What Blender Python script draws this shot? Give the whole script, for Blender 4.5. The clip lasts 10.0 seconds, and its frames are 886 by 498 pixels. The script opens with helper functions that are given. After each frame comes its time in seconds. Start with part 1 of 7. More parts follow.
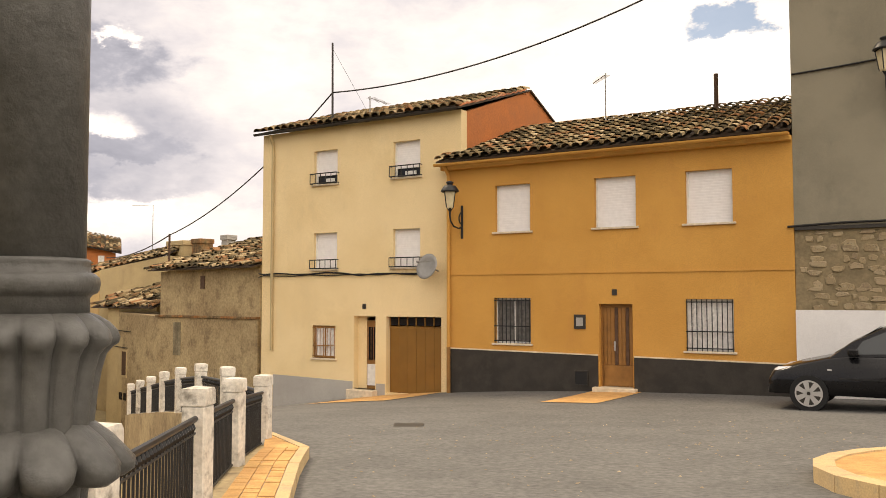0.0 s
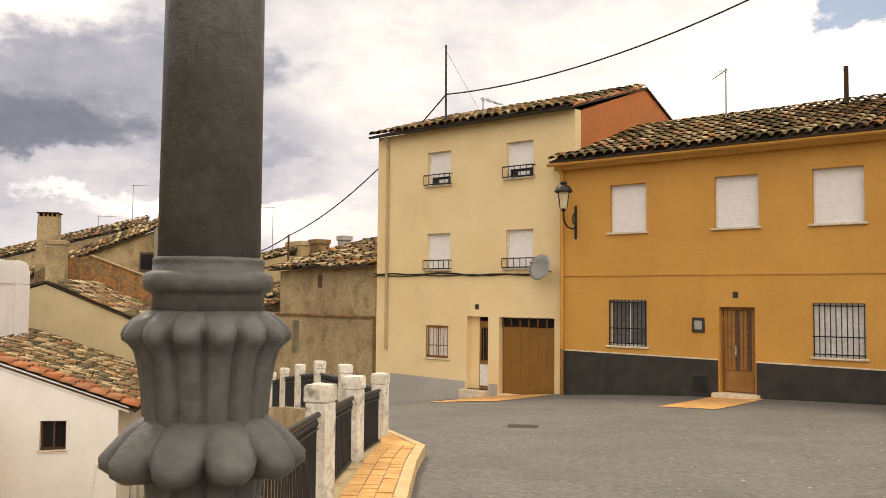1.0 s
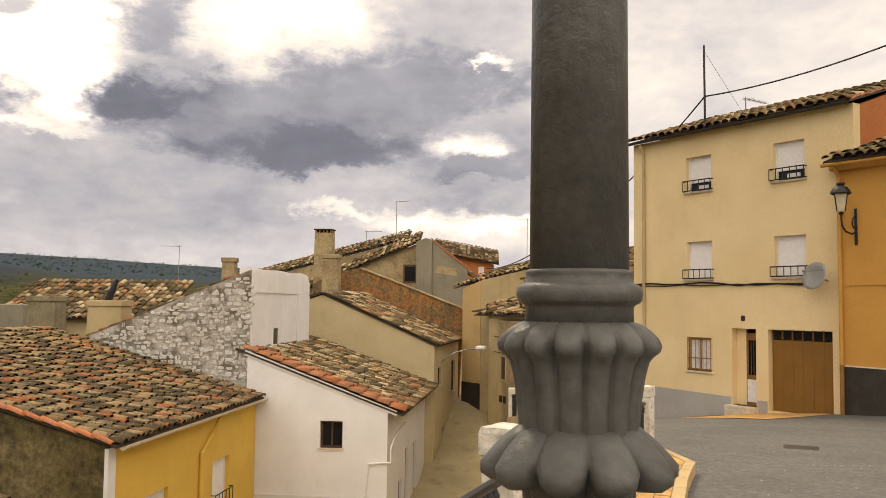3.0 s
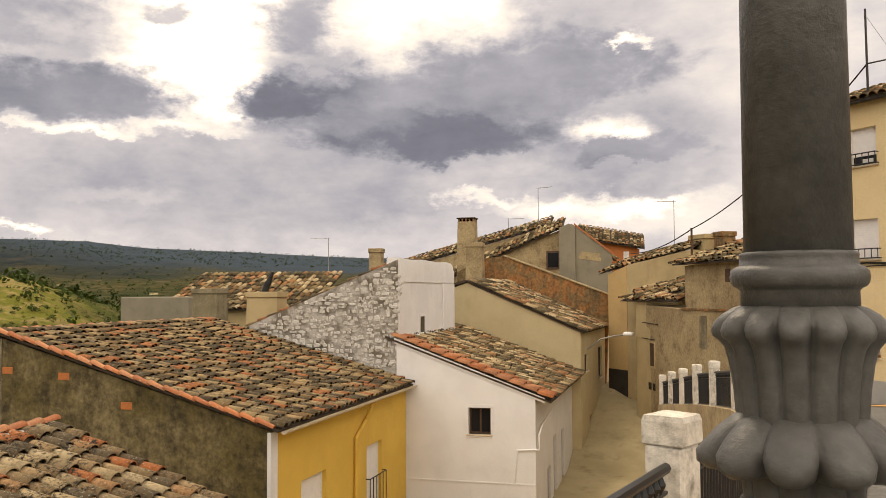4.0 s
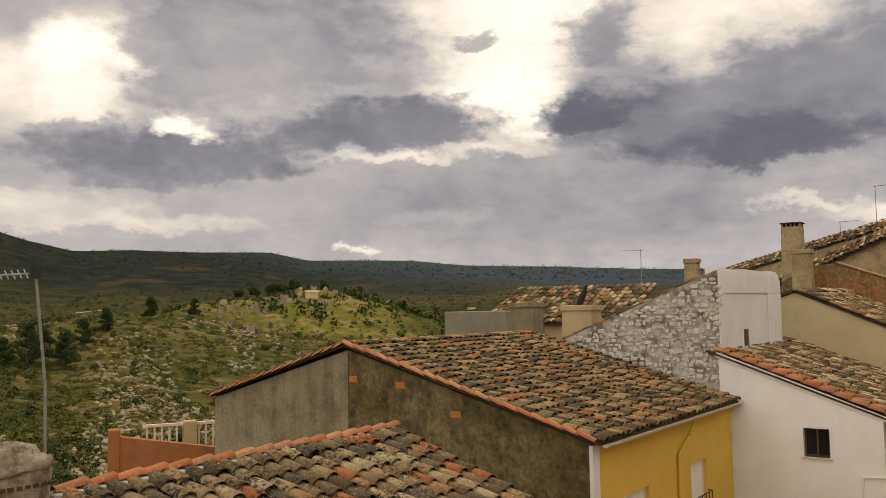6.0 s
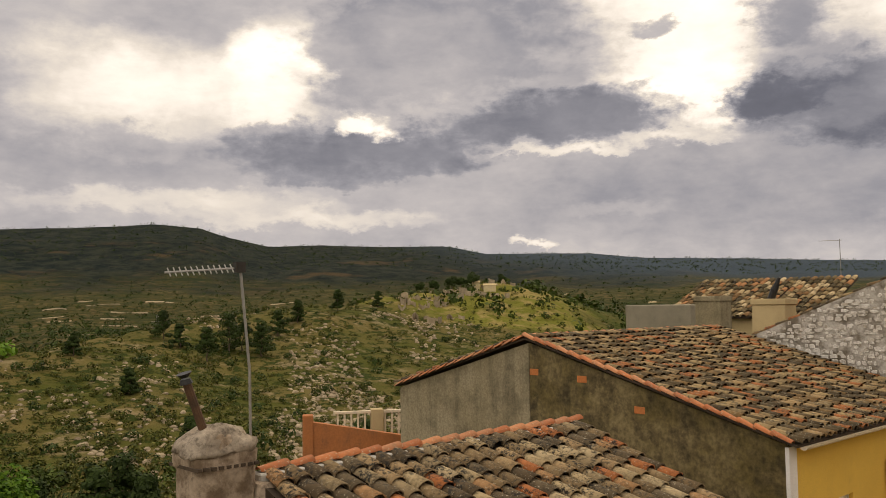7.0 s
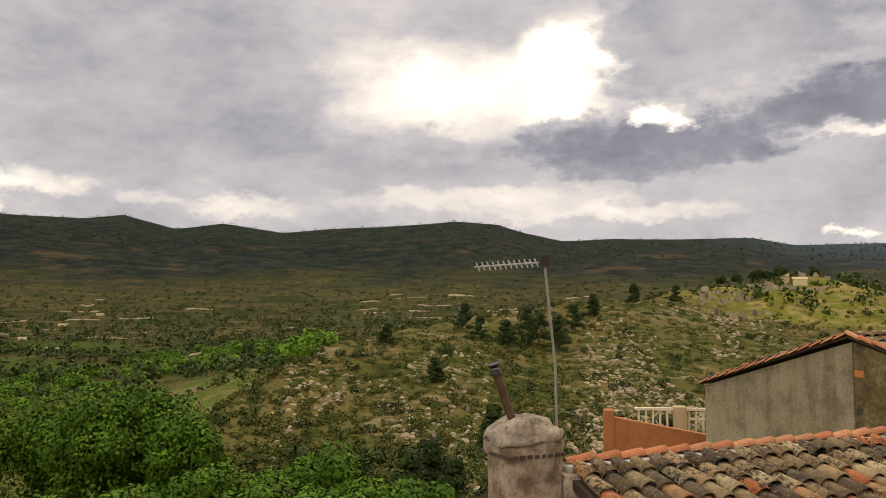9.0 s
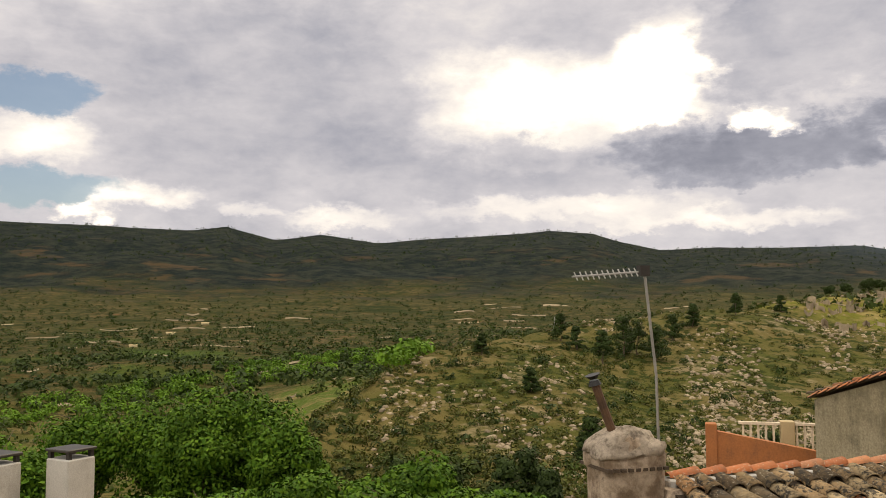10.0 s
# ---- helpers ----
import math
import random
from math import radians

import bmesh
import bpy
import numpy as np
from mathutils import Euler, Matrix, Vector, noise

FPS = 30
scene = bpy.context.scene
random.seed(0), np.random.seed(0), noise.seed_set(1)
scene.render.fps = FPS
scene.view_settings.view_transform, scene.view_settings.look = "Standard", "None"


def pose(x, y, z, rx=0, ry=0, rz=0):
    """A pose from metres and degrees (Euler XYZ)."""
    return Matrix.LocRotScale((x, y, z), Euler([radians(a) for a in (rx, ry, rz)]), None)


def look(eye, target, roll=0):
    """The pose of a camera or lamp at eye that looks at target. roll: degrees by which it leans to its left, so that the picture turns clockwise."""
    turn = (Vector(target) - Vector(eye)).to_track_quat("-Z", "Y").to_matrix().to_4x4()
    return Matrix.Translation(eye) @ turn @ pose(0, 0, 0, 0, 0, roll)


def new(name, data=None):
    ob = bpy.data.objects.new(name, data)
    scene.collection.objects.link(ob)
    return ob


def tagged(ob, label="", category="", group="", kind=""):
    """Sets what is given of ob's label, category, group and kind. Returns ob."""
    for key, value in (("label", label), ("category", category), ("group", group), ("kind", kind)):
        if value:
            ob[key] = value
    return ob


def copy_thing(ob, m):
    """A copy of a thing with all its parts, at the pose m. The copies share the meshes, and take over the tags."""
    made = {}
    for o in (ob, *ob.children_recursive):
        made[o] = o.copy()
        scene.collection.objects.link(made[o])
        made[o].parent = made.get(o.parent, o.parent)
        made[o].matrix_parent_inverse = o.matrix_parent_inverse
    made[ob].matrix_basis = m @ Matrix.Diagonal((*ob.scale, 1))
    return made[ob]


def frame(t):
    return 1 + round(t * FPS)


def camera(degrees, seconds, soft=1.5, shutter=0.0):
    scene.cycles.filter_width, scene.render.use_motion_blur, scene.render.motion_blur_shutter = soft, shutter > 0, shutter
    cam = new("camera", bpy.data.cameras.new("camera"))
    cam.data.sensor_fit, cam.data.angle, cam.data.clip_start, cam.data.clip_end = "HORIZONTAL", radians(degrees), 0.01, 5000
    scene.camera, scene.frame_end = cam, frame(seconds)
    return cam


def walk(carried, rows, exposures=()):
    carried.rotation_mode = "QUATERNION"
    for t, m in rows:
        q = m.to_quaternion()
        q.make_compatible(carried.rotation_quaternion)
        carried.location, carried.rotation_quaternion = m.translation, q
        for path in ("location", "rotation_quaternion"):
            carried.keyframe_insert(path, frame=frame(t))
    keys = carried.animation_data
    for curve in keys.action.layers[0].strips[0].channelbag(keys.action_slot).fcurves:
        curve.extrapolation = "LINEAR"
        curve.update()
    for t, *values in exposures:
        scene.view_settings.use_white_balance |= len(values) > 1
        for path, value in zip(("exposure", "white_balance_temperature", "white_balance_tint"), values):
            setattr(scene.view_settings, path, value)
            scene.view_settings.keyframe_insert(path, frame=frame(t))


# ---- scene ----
cam = camera(54.22, 10.0, 0.8)
PATH = [
    (0, pose(0.000, 0.000, 1.600, 93.24, 0.02, 0.00)),
    (0.5, pose(-0.024, -0.001, 1.600, 93.40, 0.15, 3.99)),
    (1, pose(-0.045, -0.003, 1.600, 93.25, -0.51, 7.33)),
    (1.5, pose(-0.081, -0.009, 1.600, 93.60, 0.09, 13.36)),
    (2, pose(-0.103, -0.016, 1.600, 93.08, 0.04, 17.14)),
    (3.3, pose(-0.159, -0.038, 1.600, 93.73, -0.28, 26.97)),
    (3.5, pose(-0.171, -0.045, 1.600, 93.10, 0.28, 29.34)),
    (4, pose(-0.192, -0.058, 1.600, 92.89, 0.25, 33.33)),
    (4.5, pose(-0.211, -0.070, 1.600, 94.39, 0.16, 37.00)),
    (5, pose(-0.238, -0.094, 1.600, 94.82, 0.65, 42.93)),
    (5.5, pose(-0.252, -0.107, 1.600, 93.62, 0.11, 46.03)),
    (6, pose(-0.282, -0.143, 1.600, 93.97, 0.94, 53.66)),
    (6.2, pose(-0.295, -0.161, 1.600, 94.77, 0.13, 57.41)),
    (7.3, pose(-0.324, -0.219, 1.600, 93.41, 0.84, 67.98)),
    (7.5, pose(-0.329, -0.232, 1.600, 93.58, 0.44, 70.26)),
    (8, pose(-0.339, -0.262, 1.600, 93.34, 0.68, 75.40)),
    (8.5, pose(-0.345, -0.291, 1.600, 93.33, 0.45, 80.32)),
    (9, pose(-0.348, -0.317, 1.600, 93.47, 0.38, 84.65)),
    (9.5, pose(-0.350, -0.342, 1.600, 94.00, 0.08, 88.66)),
    (10, pose(-0.350, -0.355, 1.600, 94.15, 0.25, 90.88)),
]
EXPOSURES = [(0.0, 0.38, 7300, 11), (1.0, 0.31, 7200, 10), (2.0, 0.03, 7300, 10), (3.5, 0.10, 7400, 10), (4.5, -0.05, 7400, 11), (5.5, -0.43, 7400, 10), (7.5, -0.31, 7300, 10), (8.5, -0.22, 7200, 10), (10.0, 0.04, 7000, 9)]
walk(cam, PATH, EXPOSURES)

# ---- world and sun ----
SUN_AZ, SUN_EL = 40.0, 52.0


class Graph:
    """A short way to write shader nodes."""

    def __init__(self, tree):
        self.tree = tree

    def node(self, kind, **sets):
        n = self.tree.nodes.new(kind)
        for key, value in sets.items():
            if key == "operation":
                n.operation = value
            elif key == "blend":
                n.blend_type = value
        return n

    def feed(self, socket, value):
        if isinstance(value, bpy.types.NodeSocket):
            self.tree.links.new(value, socket)
        else:
            socket.default_value = value

    def math(self, op, a, b=0.0, c=0.0):
        n = self.node("ShaderNodeMath", operation=op)
        for k, value in enumerate((a, b, c)):
            self.feed(n.inputs[k], value)
        return n.outputs[0]

    def mix(self, f, a, b, blend="MIX"):
        n = self.tree.nodes.new("ShaderNodeMix")
        n.data_type, n.blend_type = "RGBA", blend
        self.feed(n.inputs[0], f)
        self.feed(n.inputs[6], a if isinstance(a, bpy.types.NodeSocket) else (*a, 1))
        self.feed(n.inputs[7], b if isinstance(b, bpy.types.NodeSocket) else (*b, 1))
        return n.outputs[2]

    def noise(self, where, scale, detail=4.0, rough=0.55, warp=0.0):
        n = self.node("ShaderNodeTexNoise")
        if where is not None:
            self.feed(n.inputs["Vector"], where)
        n.inputs["Scale"].default_value, n.inputs["Detail"].default_value = scale, detail
        n.inputs["Roughness"].default_value, n.inputs["Distortion"].default_value = rough, warp
        return n.outputs[0]

    def ramp(self, f, stops, interp="LINEAR"):
        n = self.node("ShaderNodeValToRGB")
        n.color_ramp.interpolation = interp
        els = n.color_ramp.elements
        while len(els) < len(stops):
            els.new(0.5)
        for e, (p, col) in zip(els, stops):
            e.position, e.color = p, (*col, 1)
        self.feed(n.inputs[0], f)
        return n.outputs[0]

    def span(self, f, lo, hi, a=0.0, b=1.0):
        n = self.node("ShaderNodeMapRange")
        n.interpolation_type = "SMOOTHSTEP"
        for k, value in enumerate((f, lo, hi, a, b)):
            self.feed(n.inputs[k], value)
        return n.outputs[0]

    def scaled(self, where, sx, sy, sz):
        n = self.node("ShaderNodeMapping")
        self.feed(n.inputs["Vector"], where)
        n.inputs["Scale"].default_value = (sx, sy, sz)
        return n.outputs[0]


world = bpy.data.worlds.new("sky")
scene.world = world
world.use_nodes = True
world.node_tree.nodes.clear()
g = Graph(world.node_tree)
sky = g.node("ShaderNodeTexSky")
sky.sky_type, sky.sun_disc = "NISHITA", False
sky.sun_elevation, sky.sun_rotation = radians(SUN_EL), radians(-SUN_AZ)
coord = g.node("ShaderNodeTexCoord").outputs["Generated"]
sep = g.node("ShaderNodeSeparateXYZ")
g.feed(sep.inputs[0], coord)
dx, dy, dz = sep.outputs
az = g.math("MULTIPLY", g.math("ARCTAN2", g.math("MULTIPLY", dx, -1.0), dy), 57.2958)
el = g.math("MULTIPLY", g.math("ARCSINE", dz), 57.2958)
# the cloud layer, in degrees round and above the horizon, with ragged edges
comb = g.node("ShaderNodeCombineXYZ")
g.feed(comb.inputs[0], g.math("MULTIPLY", az, 0.085))
g.feed(comb.inputs[1], g.math("MULTIPLY", el, 0.15))
sheet = comb.outputs[0]
ragged = g.noise(sheet, 2.6, 10.0, 0.60, 0.5)
puffs = g.noise(sheet, 1.5, 7.0, 0.52, 0.2)
wisps = g.noise(g.scaled(sheet, 0.7, 1.7, 1.0), 4.5, 8.0, 0.62, 0.3)
billow = g.noise(sheet, 6.5, 9.0, 0.60, 0.25)
warp_a = g.math("MULTIPLY", g.math("SUBTRACT", g.noise(sheet, 2.1, 7.0, 0.60), 0.5), 9.0)
warp_e = g.math("MULTIPLY", g.math("SUBTRACT", g.noise(g.scaled(sheet, 1.0, 0.9, 1.0), 2.9, 9.0, 0.64), 0.5), 4.2)
waz, wel = g.math("ADD", az, warp_a), g.math("ADD", el, warp_e)
# overhead and behind the look-out the cloud is lit by the sun and brighter
value = g.math("ADD", 0.60, g.math("MULTIPLY", g.span(el, 21.0, 45.0), 0.16))
away = g.span(g.math("ABSOLUTE", g.math("SUBTRACT", g.math("MODULO", g.math("ADD", az, 495.0), 360.0), 180.0)), 82.0, 130.0)
value = g.math("MINIMUM", g.math("ADD", value, g.math("MULTIPLY", away, 0.30)), 0.98)
# azimuth, elevation, half width, half height (degrees), tone and density
VEILS = (
    (45.3, 7.3, 13.8, 4.0, 0.5, 0.8), (68.3, 5.3, 7.3, 2.5, 0.56, 0.7), (20.5, 13.2, 10.9, 6.2, 0.33, 0.9), (41.3, 8.0, 8.0, 3.3, 0.44, 0.8), (42.8, 15.5, 5.1, 3.3, 0.46, 0.6),
    (18.0, 12.8, 8.0, 5.8, 0.6, 0.6), (11.4, 15.9, 15.3, 4.0, 0.72, 0.85), (102.3, 12.2, 9.5, 7.6, 0.47, 0.9), (107.6, 14.4, 12.0, 4.4, 0.53, 0.8), (99.2, 8.2, 12.0, 1.8, 0.6, 0.6),
    (87.2, 9.0, 9.5, 1.6, 0.5, 0.7), (86.8, 9.7, 9.5, 2.2, 0.5, 0.7), (47.5, 7.0, 8.0, 3.3, 0.5, 0.7), (30.6, 7.0, 7.3, 1.5, 0.55, 0.6), (66.2, 7.4, 5.8, 2.2, 0.54, 0.7),
    (97.9, 7.3, 9.5, 1.5, 0.52, 0.6),
)
GLOWS = (
    (48.2, 18.8, 7.3, 4.0, 1, 1), (49.4, 14.1, 4.0, 2.9, 1, 0.95), (34.5, 19.2, 5.5, 3.3, 0.98, 0.95), (39.0, 18.7, 4.4, 2.2, 0.85, 0.6), (50.1, 14.7, 4.0, 3.3, 1, 0.9),
    (76.6, 15.1, 2.5, 3.5, 0.98, 0.85), (82.3, 13.6, 7.3, 2.9, 0.8, 0.9), (86.4, 13.4, 5.5, 3.1, 0.96, 0.8), (76.8, 14.4, 4.0, 2.9, 1, 0.9), (-14.7, 13.6, 14.5, 6.2, 0.92, 0.85),
    (10.9, 10.1, 4.4, 4.7, 0.72, 0.7), (-1.8, 16.2, 9.5, 2.9, 0.7, 0.7), (36.6, 16.5, 4.0, 1.3, 0.94, 0.85), (27.4, 15.4, 2.2, 0.9, 0.86, 0.8), (17.6, 4.6, 7.3, 1.5, 0.84, 0.7),
    (22.7, 10.3, 2.2, 1.1, 0.92, 0.8), (32.1, 15.5, 5.8, 2.2, 0.72, 0.7),
)
DARKS = (
    (64.4, 17.5, 9.1, 4.5, 0.43, 0.9), (56.4, 12.3, 6.2, 1.8, 0.29, 0.95), (68.4, 9.7, 6.2, 2.2, 0.3, 0.9), (42.5, 17.0, 2.7, 2.5, 0.42, 0.8), (52.2, 17.3, 1.6, 0.7, 0.5, 0.7),
    (36.1, 12.3, 10.5, 2.3, 0.24, 1), (31.4, 9.9, 5.1, 1.5, 0.25, 1), (26.6, 14.5, 8.4, 2.9, 0.36, 0.85), (21.6, 8.8, 3.1, 0.9, 0.3, 0.85), (34.1, 10.3, 8.4, 2.0, 0.22, 1),
    (40.8, 11.4, 6.9, 1.6, 0.34, 0.9), (33.8, 13.3, 5.5, 2.2, 0.44, 0.7), (22.6, 9.0, 1.9, 0.9, 0.32, 0.8), (28.5, 12.5, 5.8, 1.6, 0.4, 0.7), (20.2, 9.2, 4.4, 1.2, 0.4, 0.75),
    (20.8, 6.4, 4.0, 0.9, 0.46, 0.7), (66.6, 16.0, 7.6, 3.1, 0.53, 0.9), (71.8, 8.8, 6.9, 1.3, 0.42, 0.9), (60.1, 11.7, 6.2, 1.5, 0.34, 0.9), (75.9, 11.1, 3.6, 1.0, 0.48, 0.7),
    (67.9, 15.0, 6.9, 3.3, 0.48, 0.7), (72.1, 8.7, 6.9, 1.3, 0.42, 0.7), (84.2, 10.1, 4.4, 1.1, 0.58, 0.6), (67.6, 15.7, 6.9, 3.3, 0.52, 0.8), (55.5, 11.5, 5.5, 1.4, 0.32, 0.9),
    (44.2, 12.1, 3.3, 1.5, 0.18, 0.95), (71.2, 9.8, 8.4, 1.8, 0.32, 0.9),
)
BREAKS = (
    (20.6, 16.0, 1.7, 0.5, 0.86, 0.9), (21.8, 10.1, 0.9, 0.6, 0.95, 0.9), (24.0, 5.3, 6.9, 0.9, 0.86, 0.85), (56.0, 10.0, 5.5, 0.4, 0.86, 0.8), (50.5, 10.4, 2.5, 0.5, 0.86, 0.8),
    (60.1, 4.1, 0.9, 0.3, 0.9, 0.8), (54.5, 6.0, 4.4, 0.7, 0.68, 0.6), (23.6, 5.7, 4.0, 0.8, 0.88, 0.85), (30.6, 6.2, 3.3, 0.5, 0.86, 0.8), (23.3, 10.5, 1.1, 0.7, 0.86, 0.7),
    (21.5, 16.1, 0.9, 0.4, 0.9, 0.8), (21.0, 16.1, 1.7, 0.5, 0.95, 0.9), (20.8, 5.3, 3.3, 0.7, 0.92, 0.8), (70.6, 11.9, 1.9, 1.1, 1, 1), (70.7, 11.8, 1.6, 0.9, 0.95, 0.95),
    (74.8, 5.7, 8.7, 0.8, 0.84, 0.8), (60.1, 4.1, 1.2, 0.4, 0.92, 0.8), (57.5, 10.0, 4.7, 0.5, 0.84, 0.8), (110.9, 7.2, 4.0, 1.2, 0.86, 0.95), (113.8, 6.3, 1.5, 0.7, 0.98, 0.95),
    (97.7, 6.0, 4.0, 0.9, 0.82, 0.8), (82.8, 6.7, 10.9, 0.9, 0.82, 0.7), (116.7, 10.4, 4.0, 1.7, 0.84, 0.95), (103.2, 6.7, 2.2, 0.7, 0.78, 0.7), (74.8, 15.0, 1.5, 2.5, 0.96, 0.8),
    (31.5, 6.1, 2.2, 0.6, 0.82, 0.7),
)


def blob(a0, e0, wa, we, lo=0.45, hi=1.35, torn=0.0, base=1.0):
    """A cloud mass; torn: how far its rim frays, base: how much flatter its underside is than its top."""
    pa = g.math("POWER", g.math("DIVIDE", g.math("SUBTRACT", waz, a0), wa), 2.0)
    de = g.math("DIVIDE", g.math("SUBTRACT", wel, e0), we)
    if base != 1.0:
        de = g.math("ADD", g.math("MAXIMUM", de, 0.0), g.math("MULTIPLY", g.math("MINIMUM", de, 0.0), base))
    far_ = g.math("ADD", pa, g.math("POWER", de, 2.0))
    if torn:
        far_ = g.math("ADD", far_, g.math("MULTIPLY", g.math("SUBTRACT", billow, 0.5), torn))
    return g.span(far_, hi, lo)


for bank, lo, hi, torn, base in ((VEILS, 0.0, 1.9, 0.5, 1.0), (GLOWS, -0.4, 2.1, 0.9, 1.0), (DARKS, 0.15, 1.40, 1.7, 1.45), (BREAKS, -0.3, 1.5, 1.8, 1.3)):
    for a0, e0, wa, we, tone, dense in bank:
        f = g.math("MULTIPLY", blob(a0, e0, wa, we, lo, hi, torn, base), dense)
        value = g.math("ADD", g.math("MULTIPLY", value, g.math("SUBTRACT", 1.0, f)), g.math("MULTIPLY", f, tone))
rough = g.math("ADD", g.math("MULTIPLY", g.math("SUBTRACT", ragged, 0.5), 0.16), g.math("MULTIPLY", g.math("SUBTRACT", puffs, 0.5), 0.34))
rough = g.math("ADD", rough, g.math("MULTIPLY", g.math("SUBTRACT", wisps, 0.5), 0.08))
rough = g.math("ADD", rough, g.math("MULTIPLY", g.math("SUBTRACT", billow, 0.5), 0.12))
cloud = g.ramp(g.math("ADD", value, rough), ((0.0, (0.13, 0.14, 0.185)), (0.22, (0.205, 0.218, 0.285)), (0.44, (0.40, 0.41, 0.49)), (0.62, (0.66, 0.645, 0.70)),
                                            (0.80, (1.0, 0.945, 0.91)), (1.0, (1.6, 1.52, 1.47))))
cloud_lit = g.node("ShaderNodeVectorMath")
cloud_lit.operation = "SCALE"
g.feed(cloud_lit.inputs[0], cloud)
g.feed(cloud_lit.inputs["Scale"], g.math("ADD", 1.0, g.math("MULTIPLY", away, 0.22)))
cloud = cloud_lit.outputs[0]
gap = 0.0
for a0, e0, wa, we in ((116.5, 13.3, 2.7, 1.6), (115.7, 7.8, 4.4, 1.2), (-18.1, 17.1, 2.2, 0.9), (-20.1, 17.5, 1.5, 0.9)):
    gap = g.math("MAXIMUM", gap, blob(a0, e0, wa, we, 0.5, 1.3))
blue = g.mix(1.0, sky.outputs[0], (0.10, 0.10, 0.10), "MULTIPLY")
out = g.node("ShaderNodeBackground")
g.feed(out.inputs[0], g.mix(g.math("MULTIPLY", gap, 0.85), cloud, blue))
out.inputs[1].default_value = 1.0
g.feed(g.node("ShaderNodeOutputWorld").inputs[0], out.outputs[0])

sun_data = bpy.data.lights.new("sun", "SUN")
sun_data.energy, sun_data.angle, sun_data.color = 2.0, radians(14.0), (1.0, 0.87, 0.68)
sun = new("sun", sun_data)
sa, se = radians(SUN_AZ), radians(SUN_EL)
sun.matrix_world = look((-40 * math.sin(sa), 40 * math.cos(sa), 60), (-40 * math.sin(sa) + math.sin(sa) * math.cos(se),
                        40 * math.cos(sa) - math.cos(sa) * math.cos(se), 60 - math.sin(se)))

# ---- materials ----


def material(name, rough=0.8, metal=0.0):
    m = bpy.data.materials.new(name)
    m.use_nodes = True
    gr = Graph(m.node_tree)
    b = m.node_tree.nodes["Principled BSDF"]
    b.inputs["Roughness"].default_value, b.inputs["Metallic"].default_value = rough, metal
    b.inputs["Specular IOR Level"].default_value = 0.3
    return m, gr, b


def bumped(gr, b, height, strength, distance):
    n = gr.node("ShaderNodeBump")
    n.inputs["Strength"].default_value, n.inputs["Distance"].default_value = strength, distance
    gr.feed(n.inputs["Height"], height)
    gr.feed(b.inputs["Normal"], n.outputs[0])


def surface(name, col, col2, stain, rough=0.85, scale=0.7, grain=60.0, bump=0.25, streak=0.5, metal=0.0, island=0.0, amount=0.6, fleck_lo=0.84, fleck_hi=1.12, begin=0.5):
    """Two blended tones, stains that run down, fine grain and relief, all at true size."""
    m, gr, b = material(name, rough, metal)
    geo = gr.node("ShaderNodeNewGeometry")
    where = geo.outputs["Position"]
    tone = gr.span(gr.noise(where, scale, 6.0, 0.62), 0.36, 0.66)
    c = gr.mix(tone, col, col2)
    drip = gr.noise(gr.scaled(where, 2.2, 2.2, 0.28), 1.0, 7.0, 0.65)
    blot = gr.noise(where, scale * 2.6, 8.0, 0.68)
    dirt = gr.math("MULTIPLY", gr.span(gr.math("ADD", gr.math("MULTIPLY", drip, streak), gr.math("MULTIPLY", blot, 1.0 - streak)), begin, begin + 0.2), amount)
    c = gr.mix(dirt, c, stain)
    fleck = gr.noise(where, grain, 3.0, 0.6)
    c = gr.mix(1.0, c, gr.ramp(fleck, ((0.3, (fleck_lo,) * 3), (0.7, (fleck_hi,) * 3))), "MULTIPLY")
    if island:
        rnd = gr.math("ADD", gr.math("MULTIPLY", geo.outputs["Random Per Island"], 2 * island), 1.0 - island)
        v = gr.node("ShaderNodeVectorMath")
        v.operation = "SCALE"
        gr.feed(v.inputs[0], c)
        gr.feed(v.inputs["Scale"], rnd)
        c = v.outputs[0]
    gr.feed(b.inputs["Base Color"], c)
    if bump:
        bumped(gr, b, gr.math("ADD", gr.math("MULTIPLY", fleck, 0.4), blot), bump, 0.02)
    return m


def tiles_material(name, tones, moss, piecewise, grown=0.5):
    """Fired clay tiles: every tile has its own tone, with lichen and soot in patches."""
    m, gr, b = material(name, 0.9)
    geo = gr.node("ShaderNodeNewGeometry")
    where = geo.outputs["Position"]
    rnd = gr.node("ShaderNodeObjectInfo").outputs["Random"] if piecewise else geo.outputs["Random Per Island"]
    c = gr.ramp(rnd, [(k / len(tones), col) for k, col in enumerate(tones)], "CONSTANT")
    patch = gr.span(gr.noise(where, 1.3, 5.0, 0.6), 0.40, 0.66)
    speck = gr.span(gr.noise(where, 14.0, 7.0, 0.7), 0.44, 0.62)
    c = gr.mix(gr.math("MULTIPLY", gr.math("MULTIPLY", speck, gr.math("ADD", patch, 0.35)), grown), c, moss)
    pale = gr.span(gr.noise(where, 23.0, 6.0, 0.7), 0.57, 0.66)
    c = gr.mix(gr.math("MULTIPLY", pale, 0.75), c, (0.44, 0.39, 0.29))
    gr.feed(b.inputs["Base Color"], c)
    bumped(gr, b, gr.noise(where, 35.0, 5.0, 0.65), 0.5, 0.015)
    return m


